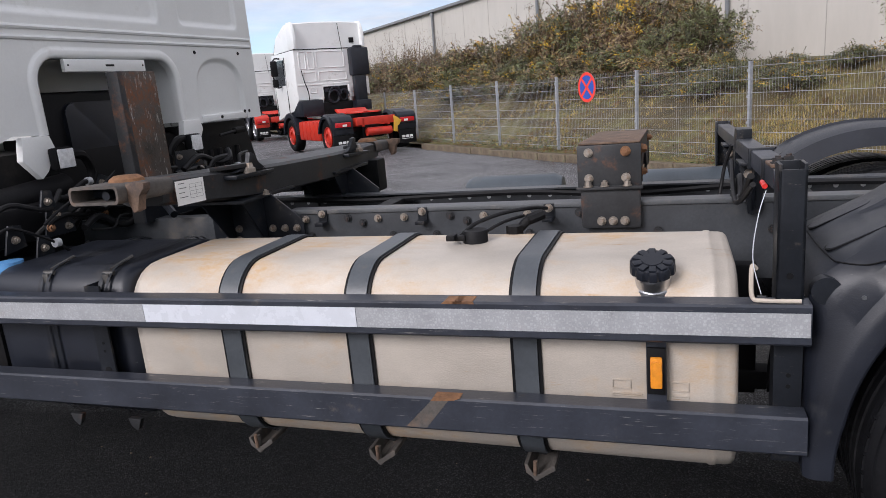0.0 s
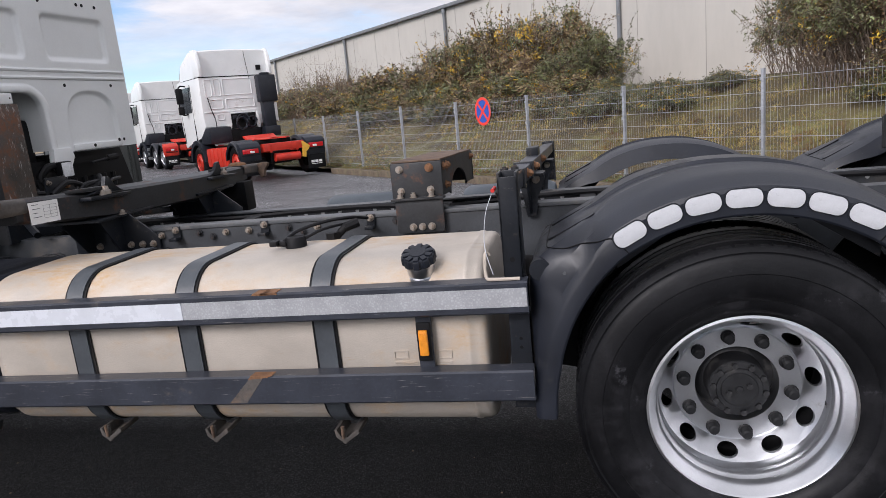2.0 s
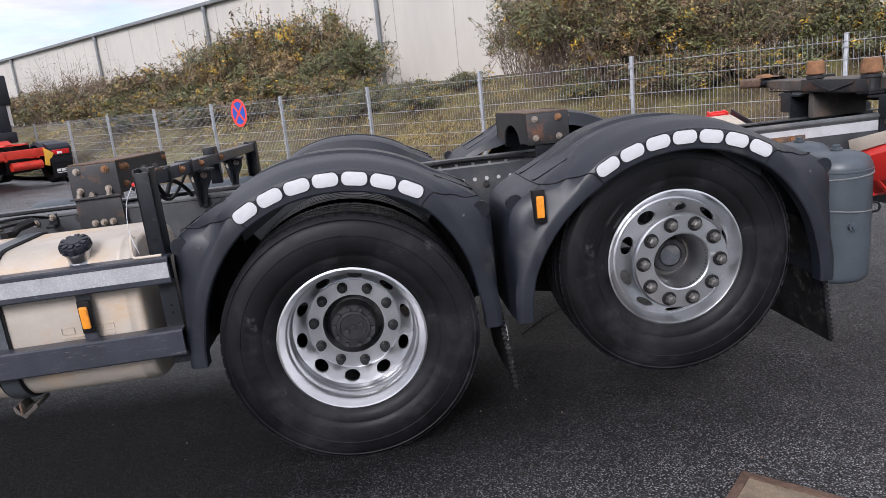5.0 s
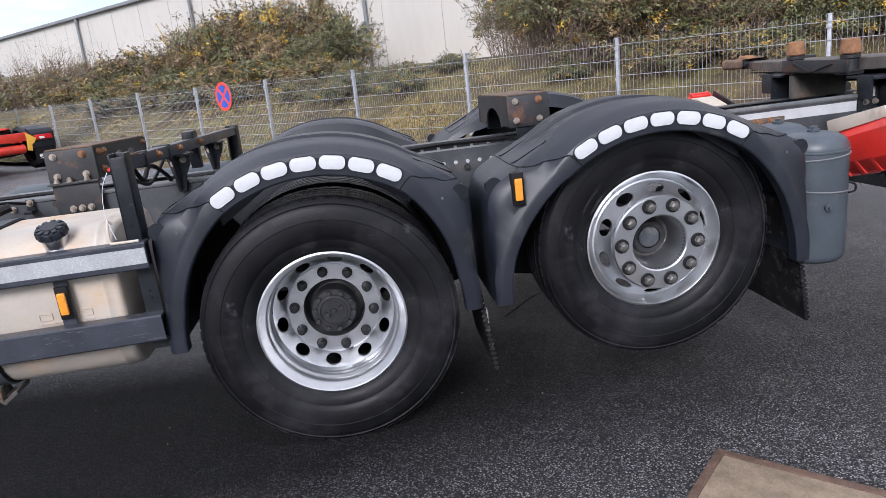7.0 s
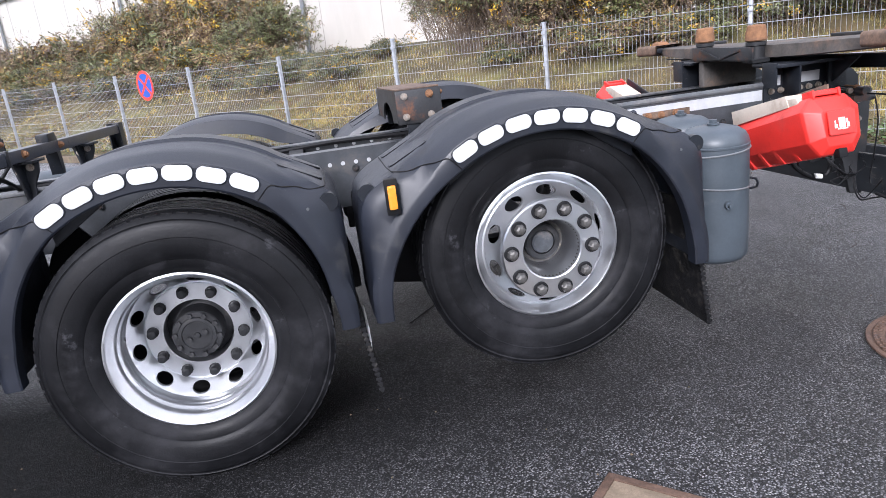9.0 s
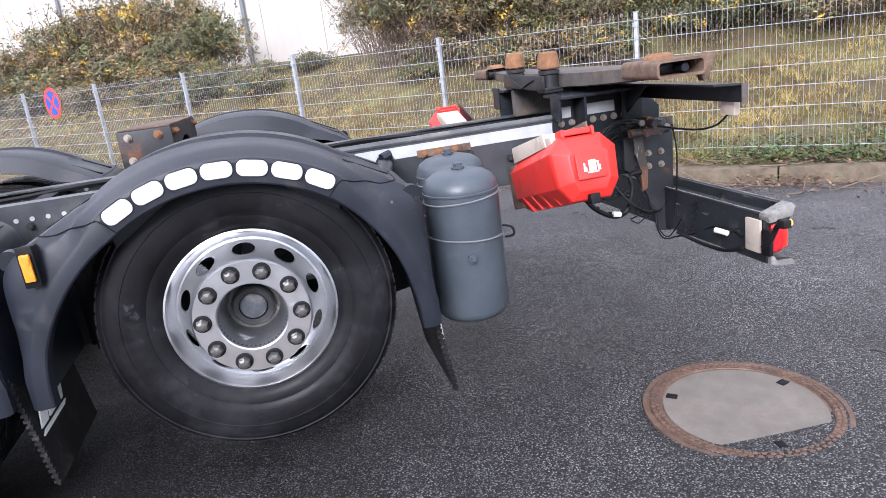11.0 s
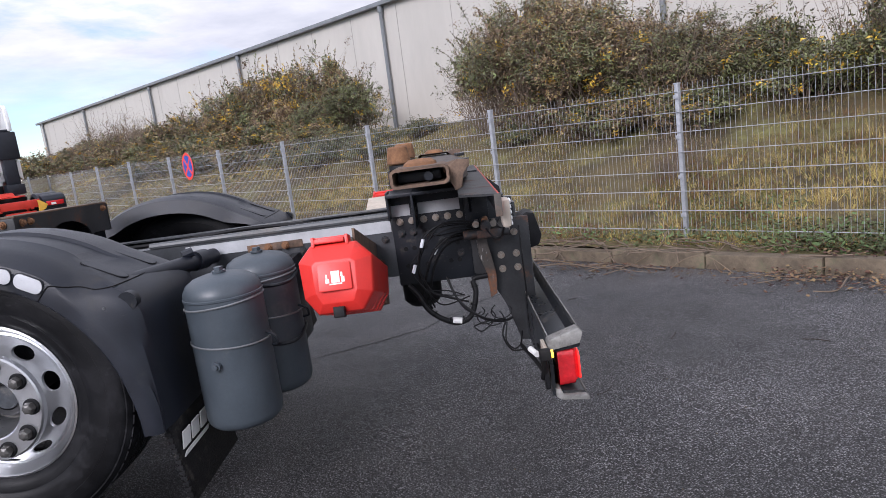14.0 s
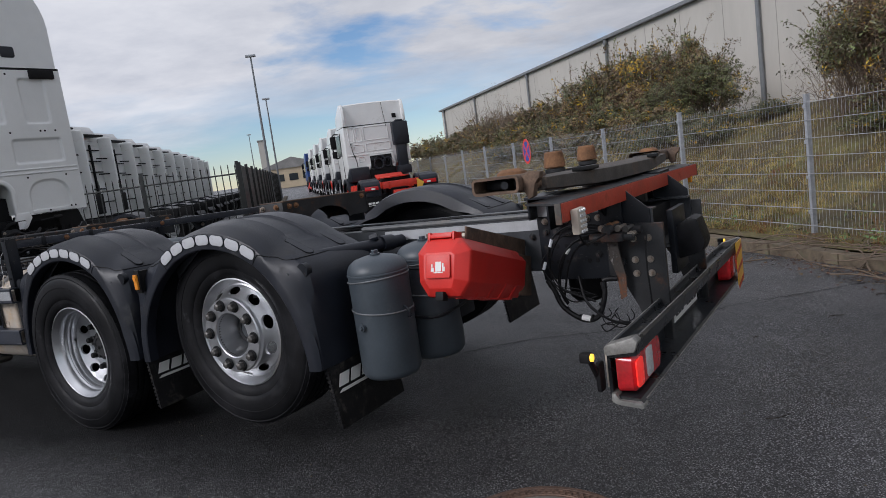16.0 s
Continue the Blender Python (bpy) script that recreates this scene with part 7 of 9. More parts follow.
# cables and hoses at the tail
for pts, r in (([(3.25, 0.79, 0.92), (3.10, 0.74, 0.912), (3.025, 0.74, 0.80), (2.995, 0.76, 0.68), (3.016, 0.78, 0.60)], 0.0065),
               ([(3.26, 0.80, 0.908), (3.126, 0.76, 0.892), (3.057, 0.76, 0.808), (3.02, 0.77, 0.69), (2.996, 0.79, 0.614)], 0.0055),
               ([(3.24, 0.78, 0.93), (3.14, 0.72, 0.93), (3.045, 0.71, 0.85), (3.005, 0.73, 0.72), (3.03, 0.76, 0.61)], 0.0045),
               ([(3.102, 0.76, 0.743), (3.136, 0.70, 0.655), (3.189, 0.68, 0.595), (3.257, 0.70, 0.54), (3.33, 0.72, 0.518), (3.375, 0.74, 0.524)], 0.0060),
               ([(3.10, 0.75, 0.745), (3.15, 0.69, 0.63), (3.21, 0.68, 0.575), (3.28, 0.70, 0.535), (3.34, 0.72, 0.525)], 0.0048),
               ([(3.34, 0.72, 0.515), (3.318, 0.69, 0.46), (3.351, 0.68, 0.391), (3.411, 0.66, 0.394), (3.45, 0.55, 0.43), (3.44, 0.40, 0.50), (3.43, 0.22, 0.52)], 0.0042),
               ([(3.345, 0.72, 0.51), (3.33, 0.68, 0.44), (3.36, 0.67, 0.40), (3.39, 0.66, 0.42), (3.40, 0.60, 0.50)], 0.0034),
               ([(3.447, 0.74, 0.94), (3.445, 0.70, 0.81), (3.447, 0.71, 0.63), (3.447, 0.72, 0.46), (3.47, 0.62, 0.44)], 0.0040),
               ([(3.195, 0.72, 0.509), (3.234, 0.70, 0.527), (3.286, 0.71, 0.528), (3.23, 0.70, 0.488), (3.197, 0.72, 0.504)], 0.0034),
               ([(3.443, 0.6, 0.431), (3.461, 0.55, 0.466), (3.465, 0.5, 0.517), (3.45, 0.36, 0.514), (3.44, 0.2, 0.50)], 0.0036),
               ([(3.39, 0.62, 0.43), (3.43, 0.50, 0.40), (3.45, 0.34, 0.40), (3.44, 0.20, 0.45)], 0.0090)):
    bm = bm_new()
    hose(bm, pts, r)
    part("tail_cable", bm, "cable", truck)
# the thick corrugated hose hangs in one loop
loop = [(2.924, 0.78, 0.72), (2.963, 0.76, 0.676), (3.0, 0.74, 0.609), (3.055, 0.73, 0.563), (3.127, 0.73, 0.533), (3.19, 0.73, 0.56), (3.223, 0.74, 0.657), (3.219, 0.75, 0.719), (3.283, 0.76, 0.726)]
bm = bm_new()
hose(bm, loop, 0.0125, 10, 6)
sleeve = part("corrugated_hose", bm, "cable", truck)
for k in range(7):
    bm = bm_new()
    p, q = Vector(loop[k]), Vector(loop[k + 1])
    rod(bm, p.lerp(q, 0.45), p.lerp(q, 0.55), 0.0155, 10)
    part("hose_clip", bm, "black", sleeve)
for p, q, r in (((3.105, 0.727, 0.548), (3.145, 0.727, 0.540), 0.0145), ((3.058, 0.735, 0.86), (3.075, 0.737, 0.885), 0.0085), ((3.405, 0.34, 0.505), (3.425, 0.28, 0.50), 0.012)):
    bm = bm_new()
    rod(bm, p, q, r, 10)
    part("white_plug", bm, "white_plain", truck)

# ---- air tanks ----


def air_tank(x, y, zt, zb, r=0.148):
    bm = bm_new()
    lathe(bm, [(0.0001, zt), (0.06, zt - 0.004), (0.105, zt - 0.016), (0.132, zt - 0.034), (r - 0.004, zt - 0.056), (r, zt - 0.070), (r, zt - 0.078), (r + 0.003, zt - 0.080), (r + 0.003, zt - 0.087), (r, zt - 0.090), (r, zb + 0.045), (r - 0.006, zb + 0.024), (0.128, zb + 0.009), (0.10, zb + 0.002), (0.0001, zb)], 48, axis="z", c=(x, y, 0))
    t = part("air_tank", bm, "airtank", truck, "blue-grey painted steel air reservoir", sharp=40)
    bm = bm_new()
    rod(bm, (x, y, zt - 0.01), (x, y, zt + 0.022), 0.018, 6)
    rod(bm, (x, y, zt), (x, y, zt + 0.008), 0.026, 16)
    part("top_fitting", bm, "airtank", t)
    for z, lean in ((zt - 0.108, 0.010), (zt - 0.262, -0.012)):
        bm = bm_new()
        hose(bm, [(x + (r + 0.002) * math.cos(radians(a)), y + (r + 0.002) * math.sin(radians(a)), z + lean * math.cos(radians(a))) for a in range(0, 361, 15)], 0.0042, 6, 2)
        part("wire_strap", bm, "wire", t)
    bm = bm_new()
    hose(bm, [(x + r, y - 0.03, zt - 0.250), (x + r + 0.035, y - 0.045, zt - 0.262), (x + r + 0.04, y - 0.04, zt - 0.295), (x + r + 0.012, y - 0.02, zt - 0.305)], 0.0055, 6, 4)
    part("strap_lever", bm, "steel", t)
    bm = bm_new()
    rod(bm, (x - 0.02, y - r + 0.008, 0.655), (x - 0.022, y - r - 0.014, 0.655), 0.018, 16)
    rod(bm, (x - 0.022, y - r - 0.012, 0.655), (x - 0.022, y - r - 0.024, 0.655), 0.010, 6)
    part("fitting", bm, "airtank", t)
    bm = bm_new()
    hose(bm, [(x + 0.03, y, zb + 0.01), (x + 0.03, y, zb - 0.012), (x + 0.045, y, zb - 0.024), (x + 0.06, y, zb - 0.01), (x + 0.045, y, zb + 0.004)], 0.003, 6, 4)
    part("drain_ring", bm, "bolt", t)
    return t


air_tank(2.25, 0.305, 0.98, 0.375)
air_tank(2.30, 0.655, 0.985, 0.37)
bm = bm_new()
for z in (0.87, 0.62):
    hose(bm, [(2.13, 0.45, z), (2.30, 0.47, z), (2.42, 0.46, z), (2.46, 0.55, z), (2.43, 0.80, z)], 0.008, 8, 5)
box(bm, 2.40, 2.44, 0.70, 0.86, 0.55, 0.93, 0.006)
part("tank_frame", bm, "steel", truck)
bm = bm_new()
rod(bm, (1.93, 0.20, 1.0), (2.05, 0.82, 0.97), 0.035, 16)
rod(bm, (2.02, 0.66, 0.98), (2.035, 0.74, 0.975), 0.044, 16)
rod(bm, (2.0, 0.60, 1.02), (2.04, 0.62, 1.03), 0.02, 8)
part("guard_tube", bm, "plastic", truck, "black tube carrying the wheel arch")

# ---- red boxes ----


def red_box(flip):
    def Y(y):
        return 2 * YC - y if flip else y
    xc, zc = 2.725, 0.93
    octo = [(-0.098, 0.140), (0.090, 0.140), (0.150, 0.078), (0.140, -0.070), (0.092, -0.140), (-0.088, -0.140), (-0.140, -0.070), (-0.152, 0.078)]
    face = [(-0.066, 0.062), (0.060, 0.062), (0.078, 0.050), (0.074, -0.052), (0.056, -0.092), (-0.056, -0.092), (-0.074, -0.052), (-0.080, 0.050)]
    bm = bm_new()
    rings = [[(xc + x * t, Y(y), zc + z * t) for x, z in octo] for y, t in ((0.74, 0.82), (0.235, 0.905), (0.190, 0.915), (0.176, 0.885))]
    rings.append([(xc + x, Y(0.136 if z > -0.08 else 0.150), zc + z) for x, z in face])
    loft(bm, rings)
    bmesh.ops.bevel(bm, geom=bm.edges[:], offset=0.0035, segments=2, profile=0.6, affect="EDGES")
    b = part("red_equipment_box", bm, "red_plastic", truck, "bright red plastic equipment box with white pictogram", sharp=25)
    pivot = (xc, Y(0.16), zc + 0.04)
    b.matrix_basis = pose(pivot[0], pivot[1], pivot[2] - (0.035 if flip else 0), 16 if flip else -16) @ pose(-pivot[0], -pivot[1], -pivot[2])
    bm = bm_new()
    octi = rounded(xc - 0.060, xc + 0.060, zc - 0.048, zc + 0.052, 0.006, 3)
    prism(bm, octi, "y", Y(0.1345), Y(0.128), 0.002)
    p = part("panel", bm, "red_plastic", b)
    bm = bm_new()
    for x0, x1, z0, z1 in ((-0.012, 0.018, -0.02, 0.022), (-0.034, -0.02, -0.02, -0.004), (0.024, 0.036, -0.02, 0.0), (-0.02, 0.026, -0.027, -0.022), (0.022, 0.03, 0.0, 0.016), (-0.032, -0.026, -0.002, 0.012)):
        box(bm, xc + x0, xc + x1, *sorted((Y(0.1265), Y(0.1278))), zc + z0, zc + z1)
    part("pictogram", bm, "white_plain", b)
    bm = bm_new()
    box(bm, xc - 0.02, xc + 0.02, *sorted((Y(0.14), Y(0.18))), zc - 0.145, zc - 0.105, 0.004)
    part("latch", bm, "black", b)
    for k in range(4):
        bm = bm_new()
        y = 0.30 + 0.11 * k
        prism(bm, [(xc - 0.125, zc - 0.055), (xc - 0.082, zc - 0.128), (xc + 0.082, zc - 0.128), (xc + 0.125, zc - 0.055), (xc + 0.118, zc - 0.06), (xc + 0.07, zc - 0.118), (xc - 0.07, zc - 0.118), (xc - 0.118, zc - 0.06)], "y", *sorted((Y(y), Y(y + 0.03))), 0.002)
        part("moulded_rib", bm, "red_plastic", b)
    bm = bm_new()
    for x in (xc - 0.075, xc + 0.05):
        box(bm, x - 0.006, x + 0.006, *sorted((Y(0.17), Y(0.235))), zc + 0.118, zc + 0.156, 0.002)
    box(bm, xc - 0.082, xc + 0.057, *sorted((Y(0.185), Y(0.205))), zc + 0.144, zc + 0.155, 0.003)
    part("carry_handle", bm, "red_plastic", b)
    bm = bm_new()
    prism(bm, [(Y(0.30), zc + 0.112), (Y(0.72), zc + 0.105), (Y(0.72), zc + 0.178), (Y(0.31), zc + 0.166)], "x", xc - 0.104, xc + 0.03, 0.005)
    prism(bm, [(Y(0.24), zc + 0.112), (Y(0.30), zc + 0.112), (Y(0.31), zc + 0.150), (Y(0.25), zc + 0.142)], "x", xc - 0.098, xc + 0.03, 0.004)
    part("lid_pad", bm, "beige", b)
    bm = bm_new()
    box(bm, xc + 0.06, xc + 0.07, *sorted((Y(0.25), Y(0.84))), zc + 0.10, zc + 0.185, 0.002)
    box(bm, xc - 0.10, xc + 0.10, *sorted((Y(0.72), Y(0.85))), zc - 0.10, zc + 0.10, 0.004)
    part("box_bracket", bm, "rust" if not flip else "steel", b)
    bm = bm_new()
    box(bm, xc - 0.07, xc + 0.04, *sorted((Y(0.17), Y(0.235))), zc + 0.130, zc + 0.148, 0.004)
    part("lid_catch", bm, "red_plastic", b)


red_box(False)
red_box(True)
# brake cylinder hanging under the tail
bm = bm_new()
lathe(bm, [(0.0001, 0.50), (0.07, 0.51), (0.10, 0.54), (0.105, 0.70), (0.0001, 0.72)], 24, axis="z", c=(2.95, 1.25, 0.0))
part("brake_cylinder", bm, "black", truck)

# ---- cab ----
CX = -3.62

bm = bm_new()
rings = []
for x in (CX - 0.03, CX - 0.05, -5.3, -5.75, -5.85):
    rings.append([(x, YC - 1.155, 1.86), (x, YC - 1.155, 3.03), (x, YC + 1.155, 3.03), (x, YC + 1.155, 1.86)])
loft(bm, rings)
cab = part("cab", bm, "white", truck, "white cab with ribbed rear wall and high roof")
# roof fairing
bm = bm_new()
rows = []
for x, zt, wid in ((CX, 3.93, 0.97), (CX - 0.06, 3.96, 0.99), (-4.4, 4.0, 1.0), (-5.2, 3.8, 1.0), (-5.7, 3.3, 1.0)):
    half = 1.16 * wid
    ring = [(x, YC - half, 3.05)]
    for k in range(7):
        a = radians(90 * k / 6)
        ring.append((x, YC - half + 0.22 * (1 - math.cos(a)) + 0.03 * k / 6, zt - 0.42 + 0.42 * math.sin(a)))
    for k in range(7):
        a = radians(90 - 90 * k / 6)
        ring.append((x, YC + half - 0.22 * (1 - math.cos(a)) - 0.03 * (6 - k) / 6, zt - 0.42 + 0.42 * math.sin(a)))
    ring.append((x, YC + half, 3.05))
    rows.append(ring)
loft(bm, rows)
part("roof_fairing", bm, "white", cab)
bm = bm_new()
box(bm, CX - 0.02, CX + 0.003, YC - 1.15, YC + 1.15, 3.028, 3.052)
part("roof_gap", bm, "black", cab)
bm = bm_new()
box(bm, CX - 0.02, CX + 0.03, 2.05, 2.33, 2.93, 3.03, 0.015)
part("black_bracket", bm, "black", cab)
bm = bm_new()
prism(bm, rounded(1.80, 1.95, 3.16, 3.28, 0.025, 4), "x", CX - 0.005, CX + 0.006, 0.002)
part("roof_flap", bm, "plastic", cab)
# lower rear wall with recess and openings, made of thick panels
UC, R_ = 1.68, 0.12
u_path = [(0.68, 1.46), (0.68, 1.57)] + [(0.80 - R_ * math.cos(radians(a)), UC + R_ * math.sin(radians(a))) for a in range(0, 91, 10)]
u_path += [(1.47 + R_ * math.sin(radians(a)), UC + R_ * math.cos(radians(a))) for a in range(0, 91, 10)] + [(1.59, 1.57), (1.59, 1.45)]
A0, A1, AZ = 1.775, 2.245, 1.60
arch = [(A0, 1.475)]
for a in range(0, 181, 9):
    c_, s_ = math.cos(radians(a)), math.sin(radians(a))
    arch.append(((A0 + A1) / 2 - 0.235 * math.copysign(abs(c_) ** 0.8, c_), AZ + 0.21 * s_ ** 0.8))
arch += [(A1, 1.475)]
bm = bm_new()
prism(bm, [(YC - 1.15, 1.872), (YC - 1.15, 1.44), (0.42, 1.44), (0.50, 1.47), (0.68, 1.46)] + u_path[1:-1] + [(1.59, 1.45), (1.74, 1.45), (1.755, 1.43), (A0, 1.43)] + arch + [(A1, 1.43), (YC + 1.15, 1.43), (YC + 1.15, 1.872)], "x", CX - 0.03, CX + 0.004)
part("lower_rear_panel", bm, "white", cab)


def along(path, section):
    """Rings of (outward distance, x) carried along an open path in the y-z plane."""
    rings = []
    for i, p in enumerate(path):
        q0, q1 = path[max(i - 1, 0)], path[min(i + 1, len(path) - 1)]
        d = Vector((q1[0] - q0[0], q1[1] - q0[1])).normalized()
        rings.append([(CX + x, p[0] - d.y * w, p[1] + d.x * w) for w, x in section])
    return rings


# soft rolled lip round the opening
bm = bm_new()
loft(bm, along(u_path, [(0.050, 0.0042), (0.045, 0.0055), (0.040, 0.0085), (0.035, 0.0125), (0.030, 0.0142), (0.012, 0.0145), (0.006, 0.013), (0.0, 0.009), (-0.003, 0.003), (-0.003, -0.034), (0.004, -0.036)]), cap=False, closed=False)
part("opening_flange", bm, "white", cab, sharp=60)
# recessed arch with soft sides
bm = bm_new()
loft(bm, along(arch, [(0.006, 0.0044), (0.0, 0.0036), (-0.008, -0.002), (-0.018, -0.014), (-0.028, -0.019), (-0.036, -0.020)]), cap=False, closed=False)
prism(bm, [(A0, 1.475)] + [((A0 + A1) / 2 + (y - (A0 + A1) / 2) * 0.94, z - 0.012) for y, z in arch] + [(A1, 1.475)], "x", CX - 0.029, CX - 0.0196)
box(bm, CX - 0.0295, CX + 0.0036, A0 + 0.0005, A1 - 0.0005, 1.431, 1.476, 0.008)
part("pressed_arch", bm, "white", cab, sharp=60)
# upper rear wall, with shallow pressed panels
bm = bm_new()
box(bm, CX - 0.040, CX - 0.020, YC - 1.153, YC + 1.153, 1.873, 3.027)
back = part("upper_rear_wall", bm, "white", cab)


def pressed(z_lo, z_hi, z0, z1, spans):
    """Proud strips round shallow panels, with rounded lips."""
    strips = [(YC - 1.153, YC + 1.153, z_lo, z0), (YC - 1.153, YC + 1.153, z1, z_hi)]
    y = YC - 1.153
    for y0, y1 in spans + [(YC + 1.153, YC + 1.153)]:
        strips.append((y, y0, z0, z1))
        y = y1
        if y1 > y0:
            bm = bm_new()
            rings = []
            for g, r, x in ((-0.006, 0.001, 0.0034), (0.004, 0.040, 0.0032), (0.010, 0.040, 0.001), (0.018, 0.038, -0.007), (0.026, 0.036, -0.015), (0.033, 0.034, -0.0185), (0.042, 0.030, -0.0195)):
                rings.append([(CX + x, a, b) for a, b in rounded(y0 + g, y1 - g, z0 + g, z1 - g, r, 5)])
            loft(bm, rings, cap=False)
            part("pressed_lip", bm, "white", back, sharp=60)
    for y0, y1, a, b in strips:
        bm = bm_new()
        box(bm, CX - 0.0198, CX + 0.003, y0, y1, a, b)
        part("wall_strip", bm, "white", back)


pressed(1.8725, 2.36, 1.98, 2.28, [(0.25, 1.55), (1.70, 2.28)])
pressed(2.3601, 3.027, 2.42, 2.95, [(0.20, 0.62), (0.72, 1.06), (1.16, 1.42), (1.50, 1.72), (1.90, 2.22)])
bm = bm_new()
box(bm, CX - 0.42, CX - 0.40, 0.62, 1.65, 1.40, 1.86)
box(bm, CX - 0.40, CX - 0.031, 0.62, 0.68, 1.45, 1.86)
box(bm, CX - 0.40, CX - 0.031, 1.59, 1.65, 1.45, 1.86)
box(bm, CX - 0.40, CX - 0.031, 0.682, 1.588, 1.83, 1.858)
part("recess", bm, "white", cab)
bm = bm_new()
box(bm, CX - 0.012, CX + 0.012, 0.84, 1.365, 1.735, 1.795, 0.006)
strip = part("rear_strip", bm, "white", cab)
bm = bm_new()
box(bm, CX + 0.0121, CX + 0.0135, 1.09, 1.145, 1.760, 1.770, 0.0005)
for y in (0.86, 1.345):
    rod(bm, (CX + 0.011, y, 1.766), (CX + 0.0145, y, 1.766), 0.005, 8)
part("slot", bm, "black", strip)


for y0, y1, z in ((0.12, 2.38, 1.885), (0.12, 2.38, 1.93)):
    bm = bm_new()
    rod(bm, (CX + 0.002, y0, z), (CX + 0.002, y1, z), 0.012, 8)
    part("seam_rib", bm, "white", cab)
bm = bm_new()
for y, z in ((1.80, 1.84), (2.235, 1.84), (1.97, 1.455), (2.22, 1.475), (2.27, 1.475), (1.72, 2.34), (2.05, 2.35), (2.10, 2.35), (2.22, 2.35), (1.8, 2.98)):
    rod(bm, (CX + 0.002, y, z), (CX + 0.006, y, z), 0.011, 10)
part("rubber_plug", bm, "black", cab)
# white brackets reaching down
for y0, y1 in ((0.53, 0.67), (1.585, 1.73)):
    bm = bm_new()
    prism(bm, [(y0, 1.46), (y1, 1.46), (y1 + 0.02, 1.40), (y0 + 0.10, 1.30), (y0 + 0.06, 1.27), (y0 - 0.02, 1.36)], "x", CX - 0.02, CX + 0.02, 0.008)
    part("cab_bracket", bm, "white", cab)
# rear part of the underside: engine, tank and gearbox as dark shapes
bm = bm_new()
box(bm, -5.7, -3.72, 0.35, 2.15, 0.9, 1.40, 0.05)
part("engine_cover", bm, "black", truck)
bm = bm_new()
box(bm, -4.0, -3.75, 0.74, 1.62, 1.20, 1.655, 0.05)
hou = part("intake_housing", bm, "black", truck)
bm = bm_new()
prism(bm, rounded(0.90, 1.30, 1.22, 1.60, 0.06, 5), "x", -3.76, -3.725, 0.012)
part("raised_cover", bm, "plastic", hou)
bm = bm_new()
prism(bm, [(1.64, 1.428), (YC + 1.10, 1.425), (YC + 1.12, 1.30), (YC + 1.20, 1.10), (YC + 1.20, 0.90), (1.64, 0.90)], "x", CX - 0.20, CX - 0.10, 0.01)
wall = part("wheel_housing", bm, "black", truck)
for k in range(6):
    bm = bm_new()
    y = 1.74 + 0.095 * k
    rod(bm, (CX - 0.10, y, 0.95), (CX - 0.10, y, 1.26), 0.022, 8)
    part("housing_rib", bm, "black", wall)
bm = bm_new()
rod(bm, (-3.53, 1.80, 1.35), (-3.52, 2.02, 1.37), 0.009, 8)
rod(bm, (-3.53, 1.95, 1.365), (-3.52, 2.03, 1.37), 0.020, 10)
part("bonnet_stay", bm, "black", truck)
bm = bm_new()
rod(bm, (-3.66, 0.15, 1.18), (-3.66, 0.75, 1.22), 0.06, 16)
part("exhaust_pipe", bm, "black", truck)
bm = bm_new()
box(bm, -3.75, -3.55, 0.25, 0.60, 1.02, 1.18, 0.03)
part("valve_box", bm, "black", truck)
bm = bm_new()
prism(bm, [(0.74, 1.04), (0.86, 1.04), (0.86, 1.24), (0.80, 1.26), (0.74, 1.17)], "x", -3.50, -3.49, 0.002)
part("cab_mount_plate", bm, "steel", truck)
bm = bm_new()
prism(bm, [(1.34, 1.04), (1.60, 1.04), (1.60, 1.20), (1.52, 1.30), (1.36, 1.30)], "x", -3.52, -3.51, 0.002)
part("cab_mount_plate", bm, "steel", truck)
bm = bm_new()
prism(bm, [(0.42, 1.04), (0.58, 1.04), (0.56, 1.16), (0.46, 1.20)], "x", -3.47, -3.46, 0.002)
mount = part("cab_mount_plate", bm, "steel", truck)
bolts(mount, [(-3.49, 0.80, 1.22), (-3.51, 1.38, 1.27), (-3.51, 1.56, 1.14), (-3.46, 0.49, 1.13), (-3.46, 0.54, 1.07), (-3.51, 1.44, 1.08)], BOLT, "+x")
bolts(mount, [(-3.49, 0.78, 1.08), (-3.51, 1.52, 1.24), (-3.46, 0.45, 1.08)], BOLT_RUST, "+x")
for y, z in ((0.687, 1.352), (1.602, 1.33)):
    bm = bm_new()
    box(bm, -3.60, -3.55, y - 0.05, y + 0.05, z - 0.05, z + 0.05, 0.014)
    wl_ = part("work_light", bm, "black", truck)
    bm = bm_new()
    box(bm, -3.552, -3.542, y - 0.043, y + 0.043, z - 0.043, z + 0.043, 0.006)
    part("lens", bm, "lamp_white", wl_)
for k in range(9):
    bm = bm_new()
    hose(bm, [(-3.5 - 0.02 * k, 0.4 + 0.12 * k, 1.05), (-3.45, 0.5 + 0.1 * k, 1.12 + 0.03 * (k % 3)), (-3.5, 0.7 + 0.1 * k, 1.10), (-3.6, 0.9 + 0.1 * k, 1.2)], 0.012 + 0.004 * (k % 3), 8, 5)
    part("engine_hose", bm, "cable", truck)
